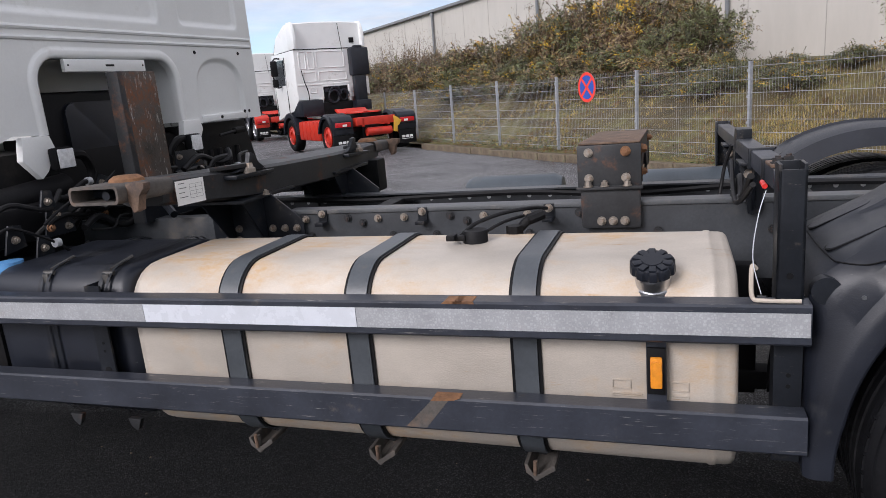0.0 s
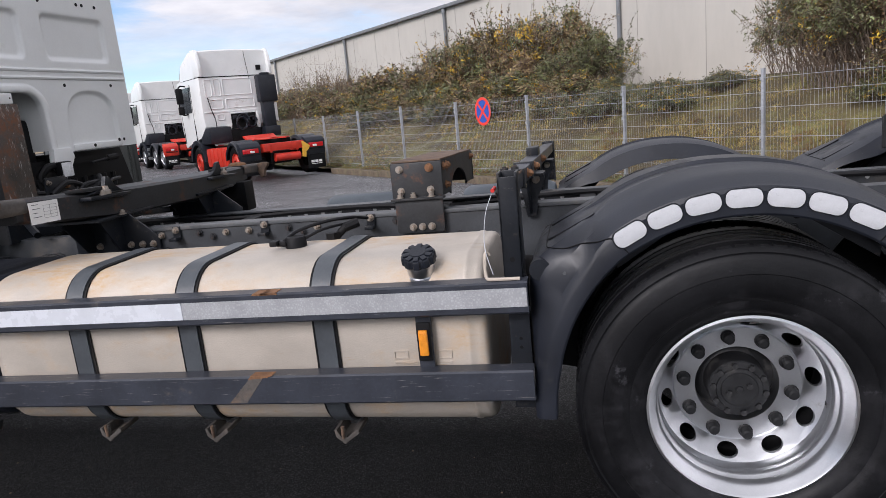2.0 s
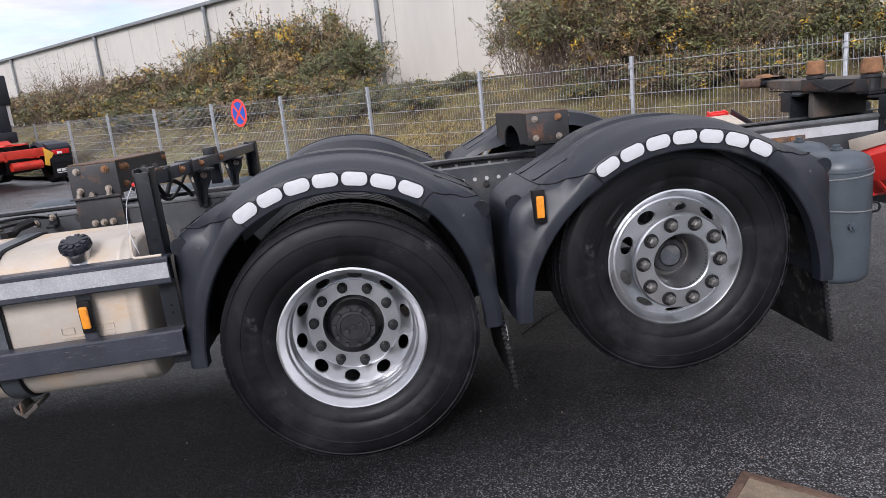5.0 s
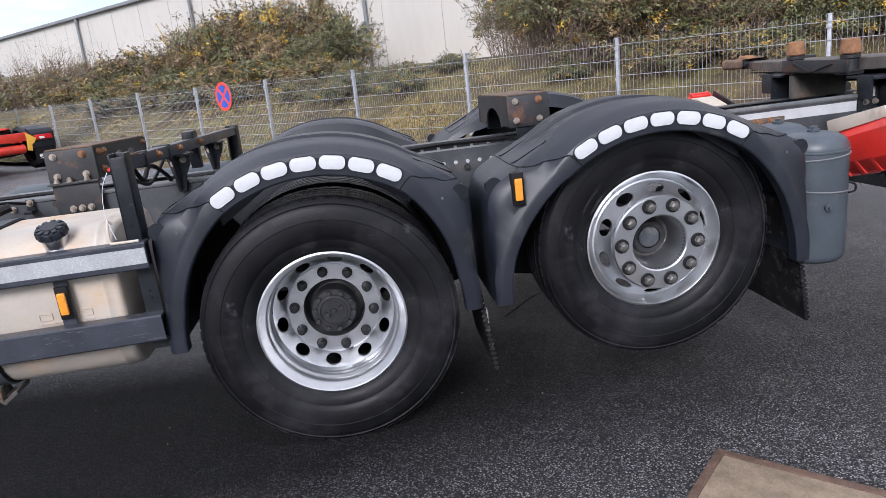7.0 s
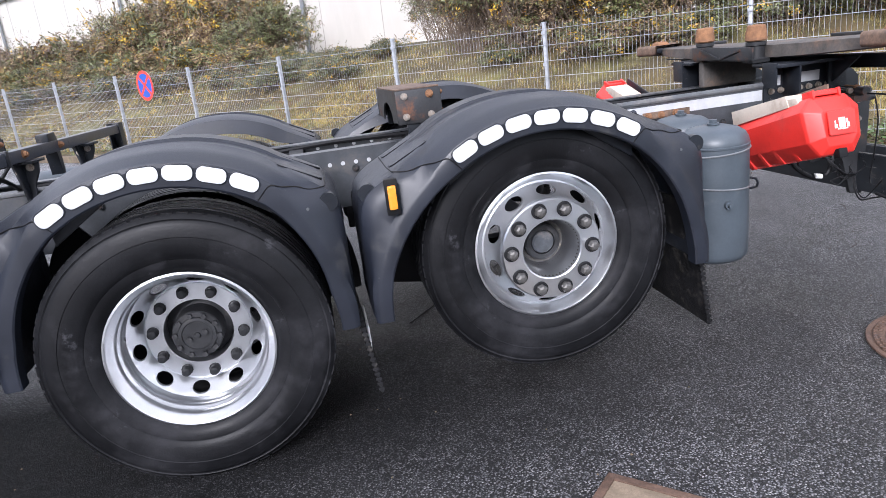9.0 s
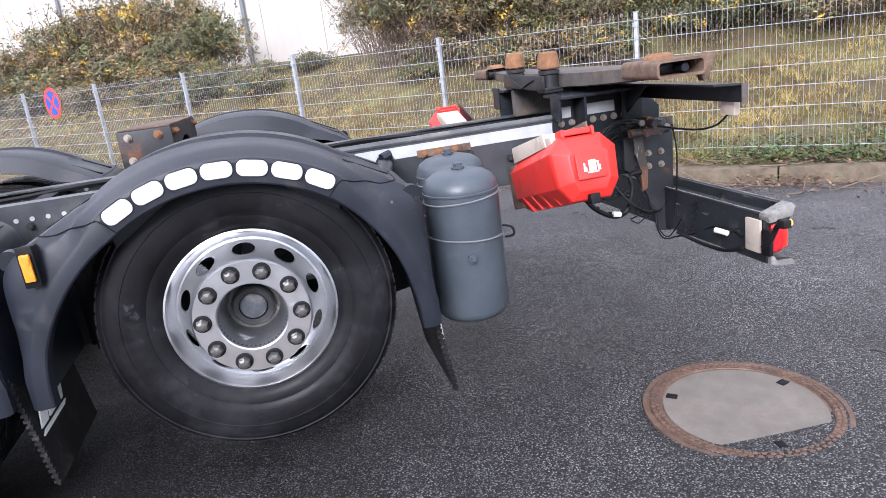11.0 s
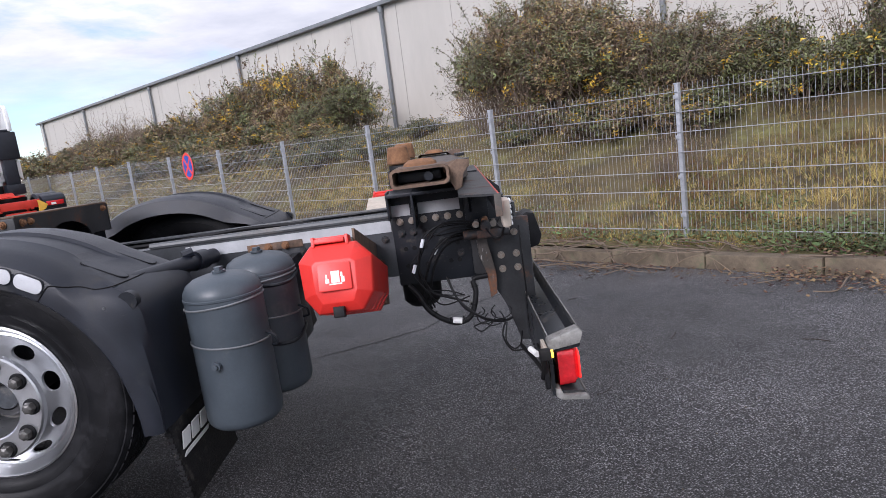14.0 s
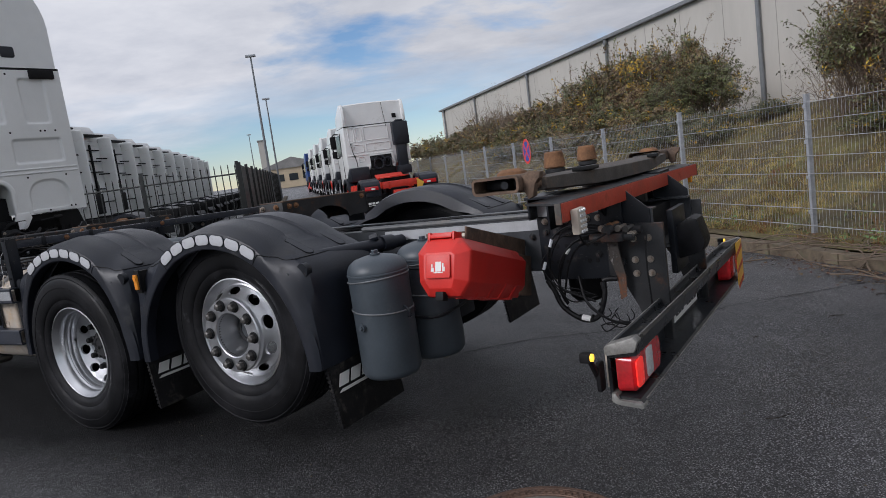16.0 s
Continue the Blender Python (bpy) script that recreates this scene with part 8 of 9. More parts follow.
# rusty upright guide plate between cab and beam
bm = bm_new()
box(bm, -3.345, -3.28, 0.798, 0.832, 1.02, 1.71, 0.004)
box(bm, -3.30, -3.288, 0.826, 1.043, 1.10, 1.71, 0.004)
up = part("guide_plate", bm, "steel_worn", truck)
bm = bm_new()
box(bm, -3.2875, -3.283, 0.834, 1.041, 1.17, 1.708, 0.002)
part("rusted_face", bm, "flaking", up, "flaking black paint with rust and white scrapes")
bm = bm_new()
prism(bm, [(0.80, 1.02), (1.25, 1.02), (1.22, 1.06), (1.07, 1.16), (0.80, 1.16)], "x", -3.30, -3.27, 0.004)
rod(bm, (-3.28, 0.90, 1.15), (-3.1, 0.79, 1.06), 0.018, 8)
rod(bm, (-3.28, 1.05, 1.15), (-3.1, 1.25, 1.06), 0.018, 8)
part("plate_foot", bm, "steel", up)
# bits on the frame behind the cab
bm = bm_new()
box(bm, -3.5, -2.9, 1.6, 1.68, 1.02, 1.06, 0.01)
prism(bm, [(-3.02, 1.13), (-2.90, 1.21), (-2.87, 1.20), (-2.80, 1.13)], "y", 1.35, 1.46, 0.006)
prism(bm, [(-3.10, 1.06), (-3.0, 1.06), (-3.04, 1.16)], "y", 1.95, 2.10, 0.006)
part("frame_cleats", bm, "steel_worn", truck)
bm = bm_new()
box(bm, -3.05, -2.70, 1.55, 1.62, 1.08, 1.115, 0.006)
part("grey_bar", bm, "subframe", truck)
bm = bm_new()
lathe(bm, [(0.0001, -0.30), (0.10, -0.28), (0.12, -0.24), (0.12, 0.24), (0.10, 0.28), (0.0001, 0.30)], 24, c=(0, 0, 0))
me = mesh_only(part("tank", bm, "airtank", sharp=40))
for x in (-1.75, -0.85):
    place("cross_tank", me, truck, pose(x - 0.07, 2.15, 0.865, 0, 0, 90), "grey air tank on the far side of the frame")
# front axle wheels under the cab
for y, f in ((0.05, False), (2.45, True)):
    wheel(-5.1, y, 0.515, "lift", f)

# rubber buffer block behind the tail
bm = bm_new()
prism(bm, [(3.46, 0.72), (3.58, 0.75), (3.60, 0.80), (3.57, 0.92), (3.53, 0.93), (3.46, 0.89)], "y", 1.19, 1.35, 0.015)
part("rubber_buffer", bm, "rubber", truck)
bm = bm_new()
box(bm, 3.44, 3.47, 1.14, 1.40, 0.66, 0.98, 0.004)
part("buffer_plate", bm, "steel", truck)

# lines, clamps and small brackets in the gap behind the cab
rng = random.Random(77)
for k in range(22):
    y, z = rng.uniform(0.05, 1.7), rng.uniform(1.0, 1.22)
    pts = [Vector((-3.42 + rng.uniform(-0.05, 0.05), y, z))]
    for i in range(4):
        pts.append(pts[-1] + Vector((rng.gauss(0, 0.03), rng.uniform(0.06, 0.16), rng.gauss(0, 0.05))))
        pts[-1].z = min(max(pts[-1].z, 0.98), 1.27)
    bm = bm_new()
    hose(bm, pts, rng.choice((0.006, 0.008, 0.011, 0.016)), 8, 5)
    line = part("engine_hose", bm, "cable", truck)
    if k % 2 == 0:
        bm = bm_new()
        c = pts[2]
        rod(bm, c - Vector((0, 0.012, 0)), c + Vector((0, 0.012, 0)), 0.018, 12)
        part("hose_clamp", bm, "bolt" if k % 4 else "tape", line)
for y, z, s in ((0.22, 1.08, 0.05), (0.40, 1.20, 0.04), (0.34, 1.02, 0.045), (0.92, 1.06, 0.04), (1.20, 1.10, 0.05), (1.46, 1.16, 0.04)):
    bm = bm_new()
    prism(bm, [(y - s, z - s), (y + s, z - s * 0.7), (y + s * 0.8, z + s), (y - s * 0.3, z + s * 1.2)], "x", -3.40, -3.39, 0.002)
    clip = part("line_bracket", bm, "steel", truck)
    bolts(clip, [(-3.39, y, z)], BOLT, "+x")
for y, s in ((0.76, 1), (1.56, -1)):
    bm = bm_new()
    hose(bm, [(-3.60, y, 1.36), (-3.60, y + 0.07 * s, 1.35), (-3.62, y + 0.12 * s, 1.28), (-3.62, y + 0.12 * s, 1.20)], 0.022, 8, 4)
    part("lamp_bracket", bm, "black", truck)

# thin wiring and couplings at the tail
rng = random.Random(5)
arc = [(3.28, 0.75, 0.955), (3.14, 0.70, 0.985), (3.03, 0.68, 0.93), (2.98, 0.69, 0.82), (3.00, 0.71, 0.72), (3.08, 0.73, 0.66), (3.18, 0.74, 0.64)]
for k in range(5):
    grow = 0.94 + 0.025 * k
    bm = bm_new()
    hose(bm, [(3.14 + (x - 3.14) * grow + rng.gauss(0, 0.012), y - 0.006 * k + rng.gauss(0, 0.008), 0.80 + (z - 0.80) * grow + rng.gauss(0, 0.012)) for x, y, z in arc], rng.choice((0.0028, 0.0035, 0.0048)), 6, 6)
    wire = part("tail_cable", bm, "cable", truck)
    if k in (1, 4):
        bm = bm_new()
        x, y, z = arc[2 + k // 3]
        rod(bm, (x - 0.005, y - 0.02, z + 0.015), (x - 0.018, y - 0.022, z - 0.02), 0.008, 8)
        part("white_sleeve", bm, "tape_new", wire)
for k in range(4):
    c = Vector((3.22 + 0.035 * k, 0.72 - 0.03 * (k % 2), 0.575 - 0.02 * (k % 3)))
    r0 = rng.uniform(0.03, 0.055)
    bm = bm_new()
    hose(bm, [c + Vector((r0 * math.cos(a), rng.gauss(0, 0.006), r0 * 0.8 * math.sin(a))) for a in [2.2 + 0.7 * i for i in range(8)]], 0.0026, 6, 4)
    part("tail_cable", bm, "cable", truck)
for k, (x, z, m) in enumerate(((3.26, 0.975, "bolt"), (3.30, 0.985, "rust_bright"), (3.335, 0.97, "bolt"), (3.37, 0.965, "nut_grey"), (3.39, 0.94, "bolt"), (3.29, 0.945, "rust"))):
    bm = bm_new()
    rod(bm, (x, 0.70, z), (x + 0.006, 0.775, z), 0.0115, 6)
    rod(bm, (x - 0.001, 0.685, z), (x, 0.702, z), 0.0155, 8)
    part("coupling", bm, m, truck)
# bent end of the cross arm and its leg
bm = bm_new()
prism(bm, [(1.14, 1.262), (1.24, 1.262), (1.26, 1.22), (1.26, 1.06), (1.22, 1.06), (1.21, 1.18), (1.14, 1.20)], "x", -0.715, -0.66, 0.004)
part("arm_end", bm, "steel", truck)

# ---- parked tractor units along the fence ----


bm = bm_new()
lathe(bm, LIP + [(0.262, 0.050), (0.235, 0.040), (0.20, 0.0), (0.12, -0.01), (0.11, 0.04), (0.0001, 0.04)], 40)
RIM_RED = mesh_only(part("rim", bm, "red_paint", sharp=30))
bm = bm_new()
lathe(bm, LIP + [(0.262, 0.050), (0.235, 0.040), (0.20, 0.0), (0.12, -0.01), (0.11, 0.04), (0.0001, 0.04)], 28)
RIM_FAR = mesh_only(part("rim", bm, "alu", sharp=30))


def tractor(colour, m, label, twin=False):
    """A tractor seen from behind. x across (0 in the middle), y forward from the rear axle, z up."""
    root = thing("tractor_unit", label, "truck", m, group="parked tractor units")
    cb, seam, low = 2.30, 3.14, 1.62
    bm = bm_new()
    rows = []
    for y, z0 in ((cb, low), (cb + 0.04, low - 0.02), (cb + 0.55, 1.30), (cb + 1.75, 1.10), (cb + 2.2, 1.0), (cb + 2.3, 1.0)):
        s = 0.985 if y in (cb, cb + 2.3) else 1.0
        rows.append([(-1.17 * s, y, z0), (-1.20 * s, y, 2.0), (-1.18 * s, y, seam - 0.012), (1.18 * s, y, seam - 0.012), (1.20 * s, y, 2.0), (1.17 * s, y, z0)])
    loft(bm, rows)
    cab_ = part("cab", bm, colour, root)
    bm = bm_new()
    rows = []
    for y, zt, w in ((cb + 0.02, 3.93, 1.16), (cb + 0.12, 3.97, 1.17), (cb + 0.8, 3.99, 1.17), (cb + 1.7, 3.72, 1.15), (cb + 2.25, 3.2, 1.10)):
        ring = [(-w, y, seam + 0.012)]
        for k in range(6):
            t = radians(18 * k)
            ring.append((-w + 0.09 * (1 - math.cos(t)), y, zt - 0.16 + 0.13 * math.sin(t)))
        ring += [(-0.5, y, zt - 0.005), (0, y, zt), (0.5, y, zt - 0.005)]
        for k in range(6):
            t = radians(90 - 18 * k)
            ring.append((w - 0.09 * (1 - math.cos(t)), y, zt - 0.16 + 0.13 * math.sin(t)))
        ring.append((w, y, seam + 0.012))
        rows.append(ring)
    loft(bm, rows)
    part("roof_fairing", bm, colour, cab_)
    bm = bm_new()
    box(bm, -1.16, 1.16, cb - 0.004, cb + 1.6, seam - 0.014, seam + 0.014)
    part("roof_gap", bm, "black", cab_)

    def ridge(x0, x1, z0, z1, h=0.016):
        """Raised outline round a flat panel, with rounded corners."""
        out, inn = rounded(x0, x1, z0, z1, 0.055, 4), rounded(x0 + 0.030, x1 - 0.030, z0 + 0.030, z1 - 0.030, 0.032, 4)
        mid_o, mid_i = rounded(x0 + 0.010, x1 - 0.010, z0 + 0.010, z1 - 0.010, 0.047, 4), rounded(x0 + 0.020, x1 - 0.020, z0 + 0.020, z1 - 0.020, 0.040, 4)
        b = bm_new()
        rings = [[b.verts.new((x, cb - d, z)) for x, z in path] for path, d in ((out, 0.0005), (mid_o, h), (mid_i, h), (inn, 0.0005))]
        n = len(rings[0])
        for p, q in zip(rings, rings[1:]):
            for k in range(n):
                b.faces.new((p[k], p[(k + 1) % n], q[(k + 1) % n], q[k]))
        bmesh.ops.recalc_face_normals(b, faces=b.faces)
        part("pressed_bead", b, colour, cab_)

    for x0, x1, z0, z1 in ((-1.04, -0.80, 2.54, 3.08), (-0.75, -0.52, 2.54, 3.08), (-0.47, 0.49, 2.56, 3.08), (-0.95, -0.50, 2.15, 2.46), (-0.43, 0.53, 2.16, 2.46), (-0.77, -0.52, 1.80, 2.00)):
        ridge(x0, x1, z0, z1)
    bm = bm_new()
    prism(bm, [(cb, 2.035), (cb - 0.016, 2.05), (cb - 0.016, 2.085), (cb, 2.10)], "x", -1.14, 0.58)
    part("pressed_bead", bm, colour, cab_)
    # round-shouldered opening behind the seats, full of lines
    bm = bm_new()
    prism(bm, rounded(-0.32, 0.50, low - 0.10, 2.02, 0.07, 4), "y", cb - 0.012, cb + 0.01)
    part("cab_opening", bm, "black", cab_)
    bm = bm_new()
    prism(bm, rounded(-0.34, 0.52, 1.985, 2.03, 0.02, 3), "y", cb - 0.03, cb - 0.002, 0.003)
    part("opening_lip", bm, colour, cab_)
    bm = bm_new()
    prism(bm, [(0.52, low), (0.60, low), (0.58, 1.95), (0.52, 2.02)], "y", cb - 0.09, cb - 0.002, 0.01)
    part("opening_cheek", bm, colour, cab_)
    for x, z, r in ((-0.06, 1.66, 0.17), (-0.02, 1.72, 0.20), (0.28, 1.70, 0.14)):
        bm = bm_new()
        hose(bm, [(x + r * math.sin(0.6 * k), cb - 0.10 - 0.012 * k, z + 1.15 * r * math.cos(0.6 * k)) for k in range(14)], 0.026, 7, 3)
        part("coiled_line", bm, "plastic", root)
    for x, z in ((-0.22, 1.86), (0.14, 1.90), (0.40, 1.78)):
        bm = bm_new()
        box(bm, x - 0.06, x + 0.06, cb - 0.12, cb - 0.01, z - 0.05, z + 0.06, 0.015)
        part("line_socket", bm, "plastic", root)
    for x in (-0.42, 0.56):
        bm = bm_new()
        prism(bm, [(x - 0.07, low + 0.02), (x + 0.07, low + 0.02), (x + 0.04, 1.46), (x - 0.04, 1.46)], "y", cb - 0.05, cb + 0.02, 0.012)
        part("cab_foot", bm, colour, cab_)
    for s in (-1, 1):
        bm = bm_new()
        prism(bm, [(cb + 0.4, seam + 0.016), (cb - 0.16, seam + 0.016), (cb - 0.17, 3.42), (cb - 0.12, 3.68), (cb - 0.04, 3.86), (cb + 0.06, 3.965), (cb + 0.4, 3.97)], "x", *sorted((s * 1.085, s * 1.185)), 0.02)
        part("roof_fin", bm, colour, cab_, sharp=40)
    bm = bm_new()
    box(bm, 0.60, 1.20, cb - 0.34, cb - 0.02, 2.27, 3.12, 0.05)
    box(bm, 0.76, 1.02, cb - 0.30, cb - 0.06, 3.11, 3.20, 0.03)
    box(bm, 0.69, 1.06, cb - 0.30, cb - 0.02, 1.45, 2.30, 0.03)
    part("intake_snorkel", bm, "plastic", cab_)
    bm = bm_new()
    box(bm, 0.60, 1.12, cb - 0.42, cb - 0.05, 1.18, 1.50, 0.03)
    part("snorkel_foot", bm, "plastic", cab_)
    bm = bm_new()
    prism(bm, [(1.07, low + 0.1), (1.19, low), (1.19, 2.24), (1.09, 2.24)], "y", cb - 0.20, cb - 0.004, 0.012)
    part("corner_panel", bm, colour, cab_)
    bm = bm_new()
    box(bm, 0.72, 0.88, cb - 0.015, cb + 0.03, 3.30, 3.46, 0.02)
    part("roof_flap", bm, "black", cab_)
    bm = bm_new()
    box(bm, -1.17, -0.46, cb - 0.28, cb + 0.62, 1.10, 1.60, 0.05)
    part("equipment_box", bm, "plastic", root)
    bm = bm_new()
    box(bm, -0.44, 0.60, cb - 0.10, cb + 0.20, 0.98, 1.50, 0.03)
    part("equipment_box", bm, "black", root)
    bm = bm_new()
    hose(bm, [(0.36, cb - 0.02, 3.90), (0.39, cb - 0.03, 3.5), (0.44, cb - 0.03, 3.02)], 0.008, 6, 3)
    part("cab_cable", bm, "cable", cab_)
    bm = bm_new()
    hose(bm, [(-0.98, cb - 0.02, 2.52), (-0.95, cb - 0.08, 2.2), (-0.86, cb - 0.10, 1.85), (-0.84, cb - 0.06, 1.55)], 0.015, 6, 4)
    part("cab_cable", bm, "cable", cab_)
    axles = (0.0, 1.28) if twin else (0.0,)
    for s in (-1, 1):
        bm = bm_new()
        box(bm, *sorted((s * 1.30, s * 1.52)), cb + 1.30, cb + 1.42, 2.42, 2.92, 0.05)
        box(bm, *sorted((s * 1.32, s * 1.50)), cb + 1.30, cb + 1.42, 2.08, 2.34, 0.04)
        hose(bm, [(s * 1.18, cb + 1.4, 2.98), (s * 1.40, cb + 1.37, 2.95), (s * 1.46, cb + 1.36, 2.5), (s * 1.40, cb + 1.37, 2.1), (s * 1.18, cb + 1.4, 2.1)], 0.025, 6, 4)
        part("mirror", bm, "black", cab_)
        bm = bm_new()
        prism(bm, [(cb + 1.0, 2.12), (cb + 1.9, 2.12), (cb + 2.05, 2.4), (cb + 1.9, 2.92), (cb + 1.0, 2.92)], "x", *sorted((s * 1.186, s * 1.206)))
        part("side_window", bm, "glass", cab_)
        for y in (cb + 0.92, cb + 2.12):
            bm = bm_new()
            box(bm, *sorted((s * 1.185, s * 1.204)), y - 0.008, y + 0.008, 1.15, 2.98)
            part("door_joint", bm, "black", cab_)
        # front wheel arch under the cab
        rows = []
        bm = bm_new()
        for k in range(11):
            t = radians(-85 + 170 * k / 10)
            rows.append([(s * w, cb + 1.0 + math.sin(t) * r, 0.50 + math.cos(t) * r) for w, r in ((1.24, 0.60), (1.24, 0.74), (0.80, 0.76), (0.80, 0.62))])
        loft(bm, rows)
        part("wheel_arch", bm, "plastic", root)
        bm = bm_new()
        box(bm, *sorted((s * 0.36, s * 0.44)), -0.72, cb + 1.9, 0.76, 1.00, 0.01)
        part("frame_rail", bm, "red_paint", root)
        if twin:
            for z in (0.42, 0.62, 0.82):
                bm = bm_new()
                box(bm, *sorted((s * 1.17, s * 1.20)), 1.92, cb + 0.30, z, z + 0.13, 0.008)
                part("side_guard_slat", bm, "alu", root)
            bm = bm_new()
            box(bm, *sorted((s * 0.60, s * 1.14)), 1.96, cb + 0.25, 0.42, 0.98, 0.05)
            part("side_box", bm, "black", root)
        else:
            bm = bm_new()
            box(bm, *sorted((s * 0.58, s * 1.19)), 0.72, cb + 0.28, 0.38, 0.96, 0.08)
            for q in range(5):
                box(bm, *sorted((s * 0.60, s * 1.205)), 0.84 + 0.33 * q, 0.92 + 0.33 * q, 0.40, 0.972, 0.02)
            part("side_tank", bm, "red_paint", root)
        for y in axles:
            rows = []
            bm = bm_new()
            for k in range(15):
                t = radians(-74 + 152 * k / 14)
                rr = 0.61 + 0.03 * max(0, math.cos(2.4 * t))
                rows.append([(s * w, y + math.sin(t) * r, 0.50 + math.cos(t) * r) for w, r in ((1.29, rr - 0.09), (1.30, rr - 0.02), (1.25, rr + 0.03), (0.70, rr + 0.03), (0.66, rr - 0.06), (0.70, rr - 0.02), (1.24, rr - 0.03))])
            loft(bm, rows)
            part("mudguard", bm, "plastic", root)
            base = pose(s * 1.23, y, 0.515, 0, 0, 90 if s < 0 else -90) @ pose(0, 0, 0, 0, 0, -180)
            w = place("wheel", TYRE_FAR, root, base, "black truck tyre on a painted rim")
            place("rim", RIM_FAR if twin else RIM_RED, w)
        base = pose(s * 1.2, cb + 1.0, 0.515, 0, 0, 90 if s < 0 else -90) @ pose(0, 0, 0, 0, 0, -180)
        w = place("wheel", TYRE_FAR, root, base, "black truck tyre on a painted rim")
        place("rim", RIM_FAR if twin else RIM_RED, w)
        bm = bm_new()
        prism(bm, [(-0.60, 1.07), (-0.42, 1.13), (-0.42, 1.02), (-0.56, 0.70), (-0.56, 0.58), (-0.68, 0.58), (-0.69, 0.98)], "x", *sorted((s * 0.70, s * 1.31)), 0.025)
        cover = part("rear_cover", bm, "red_paint" if twin else "plastic", root)
        bm = bm_new()
        box(bm, *sorted((s * 0.72, s * 1.29)), -0.66, -0.642, 0.17, 0.60, 0.006)
        fl = part("rear_flap", bm, "black", root)
        bm = bm_new()
        box(bm, *sorted((s * 0.78, s * 1.24)), -0.71, -0.675, 0.79, 0.92, 0.012)
        lamp = part("tail_lamp", bm, "red_lens", cover)
        bm = bm_new()
        box(bm, *sorted((s * 0.90, s * 1.03)), -0.716, -0.708, 0.805, 0.865, 0.002)
        part("clear_lens", bm, "white_plain", lamp)
        bm = bm_new()
        box(bm, *sorted((s * 0.74, s * 1.27)), -0.70, -0.672, 0.735, 0.755, 0.004)
        part("cover_ridge", bm, "black", cover)
        bm = bm_new()
        for q in range(3):
            box(bm, s * 1.0 - 0.18 + 0.125 * q, s * 1.0 - 0.08 + 0.125 * q, -0.668, -0.660, 0.33, 0.40)
        box(bm, s * 1.0 - 0.18, s * 1.0 + 0.17, -0.668, -0.660, 0.285, 0.30)
        part("white_mark", bm, "white_plain", fl)
    # coupling plate, its ramps and the cross members
    bm = bm_new()
    prism(bm, [(-0.46, -0.15), (-0.46, 0.35), (-0.3, 0.5), (0.3, 0.5), (0.46, 0.35), (0.46, -0.15), (0.24, -0.42), (0.08, -0.1), (-0.08, -0.1), (-0.24, -0.42)], "z", 1.13, 1.17, 0.01)
    part("fifth_wheel", bm, "red_paint", root)
    bm = bm_new()
    box(bm, -0.50, 0.50, -0.12, 0.3, 1.00, 1.13, 0.03)
    part("plate_bed", bm, "black", root)
    bm = bm_new()
    prism(bm, [(0.75, 1.14), (1.05, 1.27), (1.15, 1.27), (1.15, 1.22), (0.78, 1.07)], "x", -0.48, 0.48, 0.01)
    part("guide_ramp", bm, "red_paint", root)
    for y, z0, z1, x1 in ((-0.72, 0.80, 1.02, 0.62), (0.60, 0.86, 1.08, 0.40), (1.30, 0.80, 1.02, 0.36)):
        bm = bm_new()
        box(bm, -x1, x1, y, y + 0.10, z0, z1, 0.015)
        part("cross_member", bm, "red_paint", root)
    bm = bm_new()
    rod(bm, (-0.28, -0.62, 0.60), (0.49, -0.62, 0.60), 0.115, 20)
    for x in (-0.12, 0.33):
        rod(bm, (x - 0.015, -0.62, 0.60), (x + 0.015, -0.62, 0.60), 0.121, 20)
    part("air_tank", bm, "red_paint", root)
    bm = bm_new()
    rod(bm, (-0.62, 0, 0.52), (0.62, 0, 0.52), 0.10, 12)
    box(bm, -0.34, 0.34, -0.45, 0.40, 0.42, 0.78, 0.06)
    part("axle", bm, "black", root)
    if not twin:
        bm = bm_new()
        prism(bm, [(0.52, 0.55), (0.56, 0.86), (0.54, 1.0), (0.62, 0.97), (0.80, 0.84), (0.72, 0.72), (0.66, 0.70), (0.64, 0.52)], "y", -0.745, -0.728, 0.003)
        part("yellow_tag", bm, "yellow", root)
    return root


tractor("white", ROAD @ pose(5.22, 18.69, -0.08, 0, 0, 3.74), "white tractor unit with red chassis parked beside the fence")
t2 = tractor("white", ROAD @ pose(5.67, 31.0, -0.08, 0, 0, 3.74), "white three-axle tractor unit with an aluminium side guard", True)
for k in range(1, 4):
    copy_thing(t2, ROAD @ pose(5.67 - 0.05 * k, 31.0 + 8.0 * k, -0.08, 0, 0, 3.74))
tractor("blue_paint", ROAD @ pose(5.4, 64.0, -0.08, 0, 0, 3.74), "blue tractor unit at the end of the parked row")

# ---- trucks parked side by side behind the palisade ----


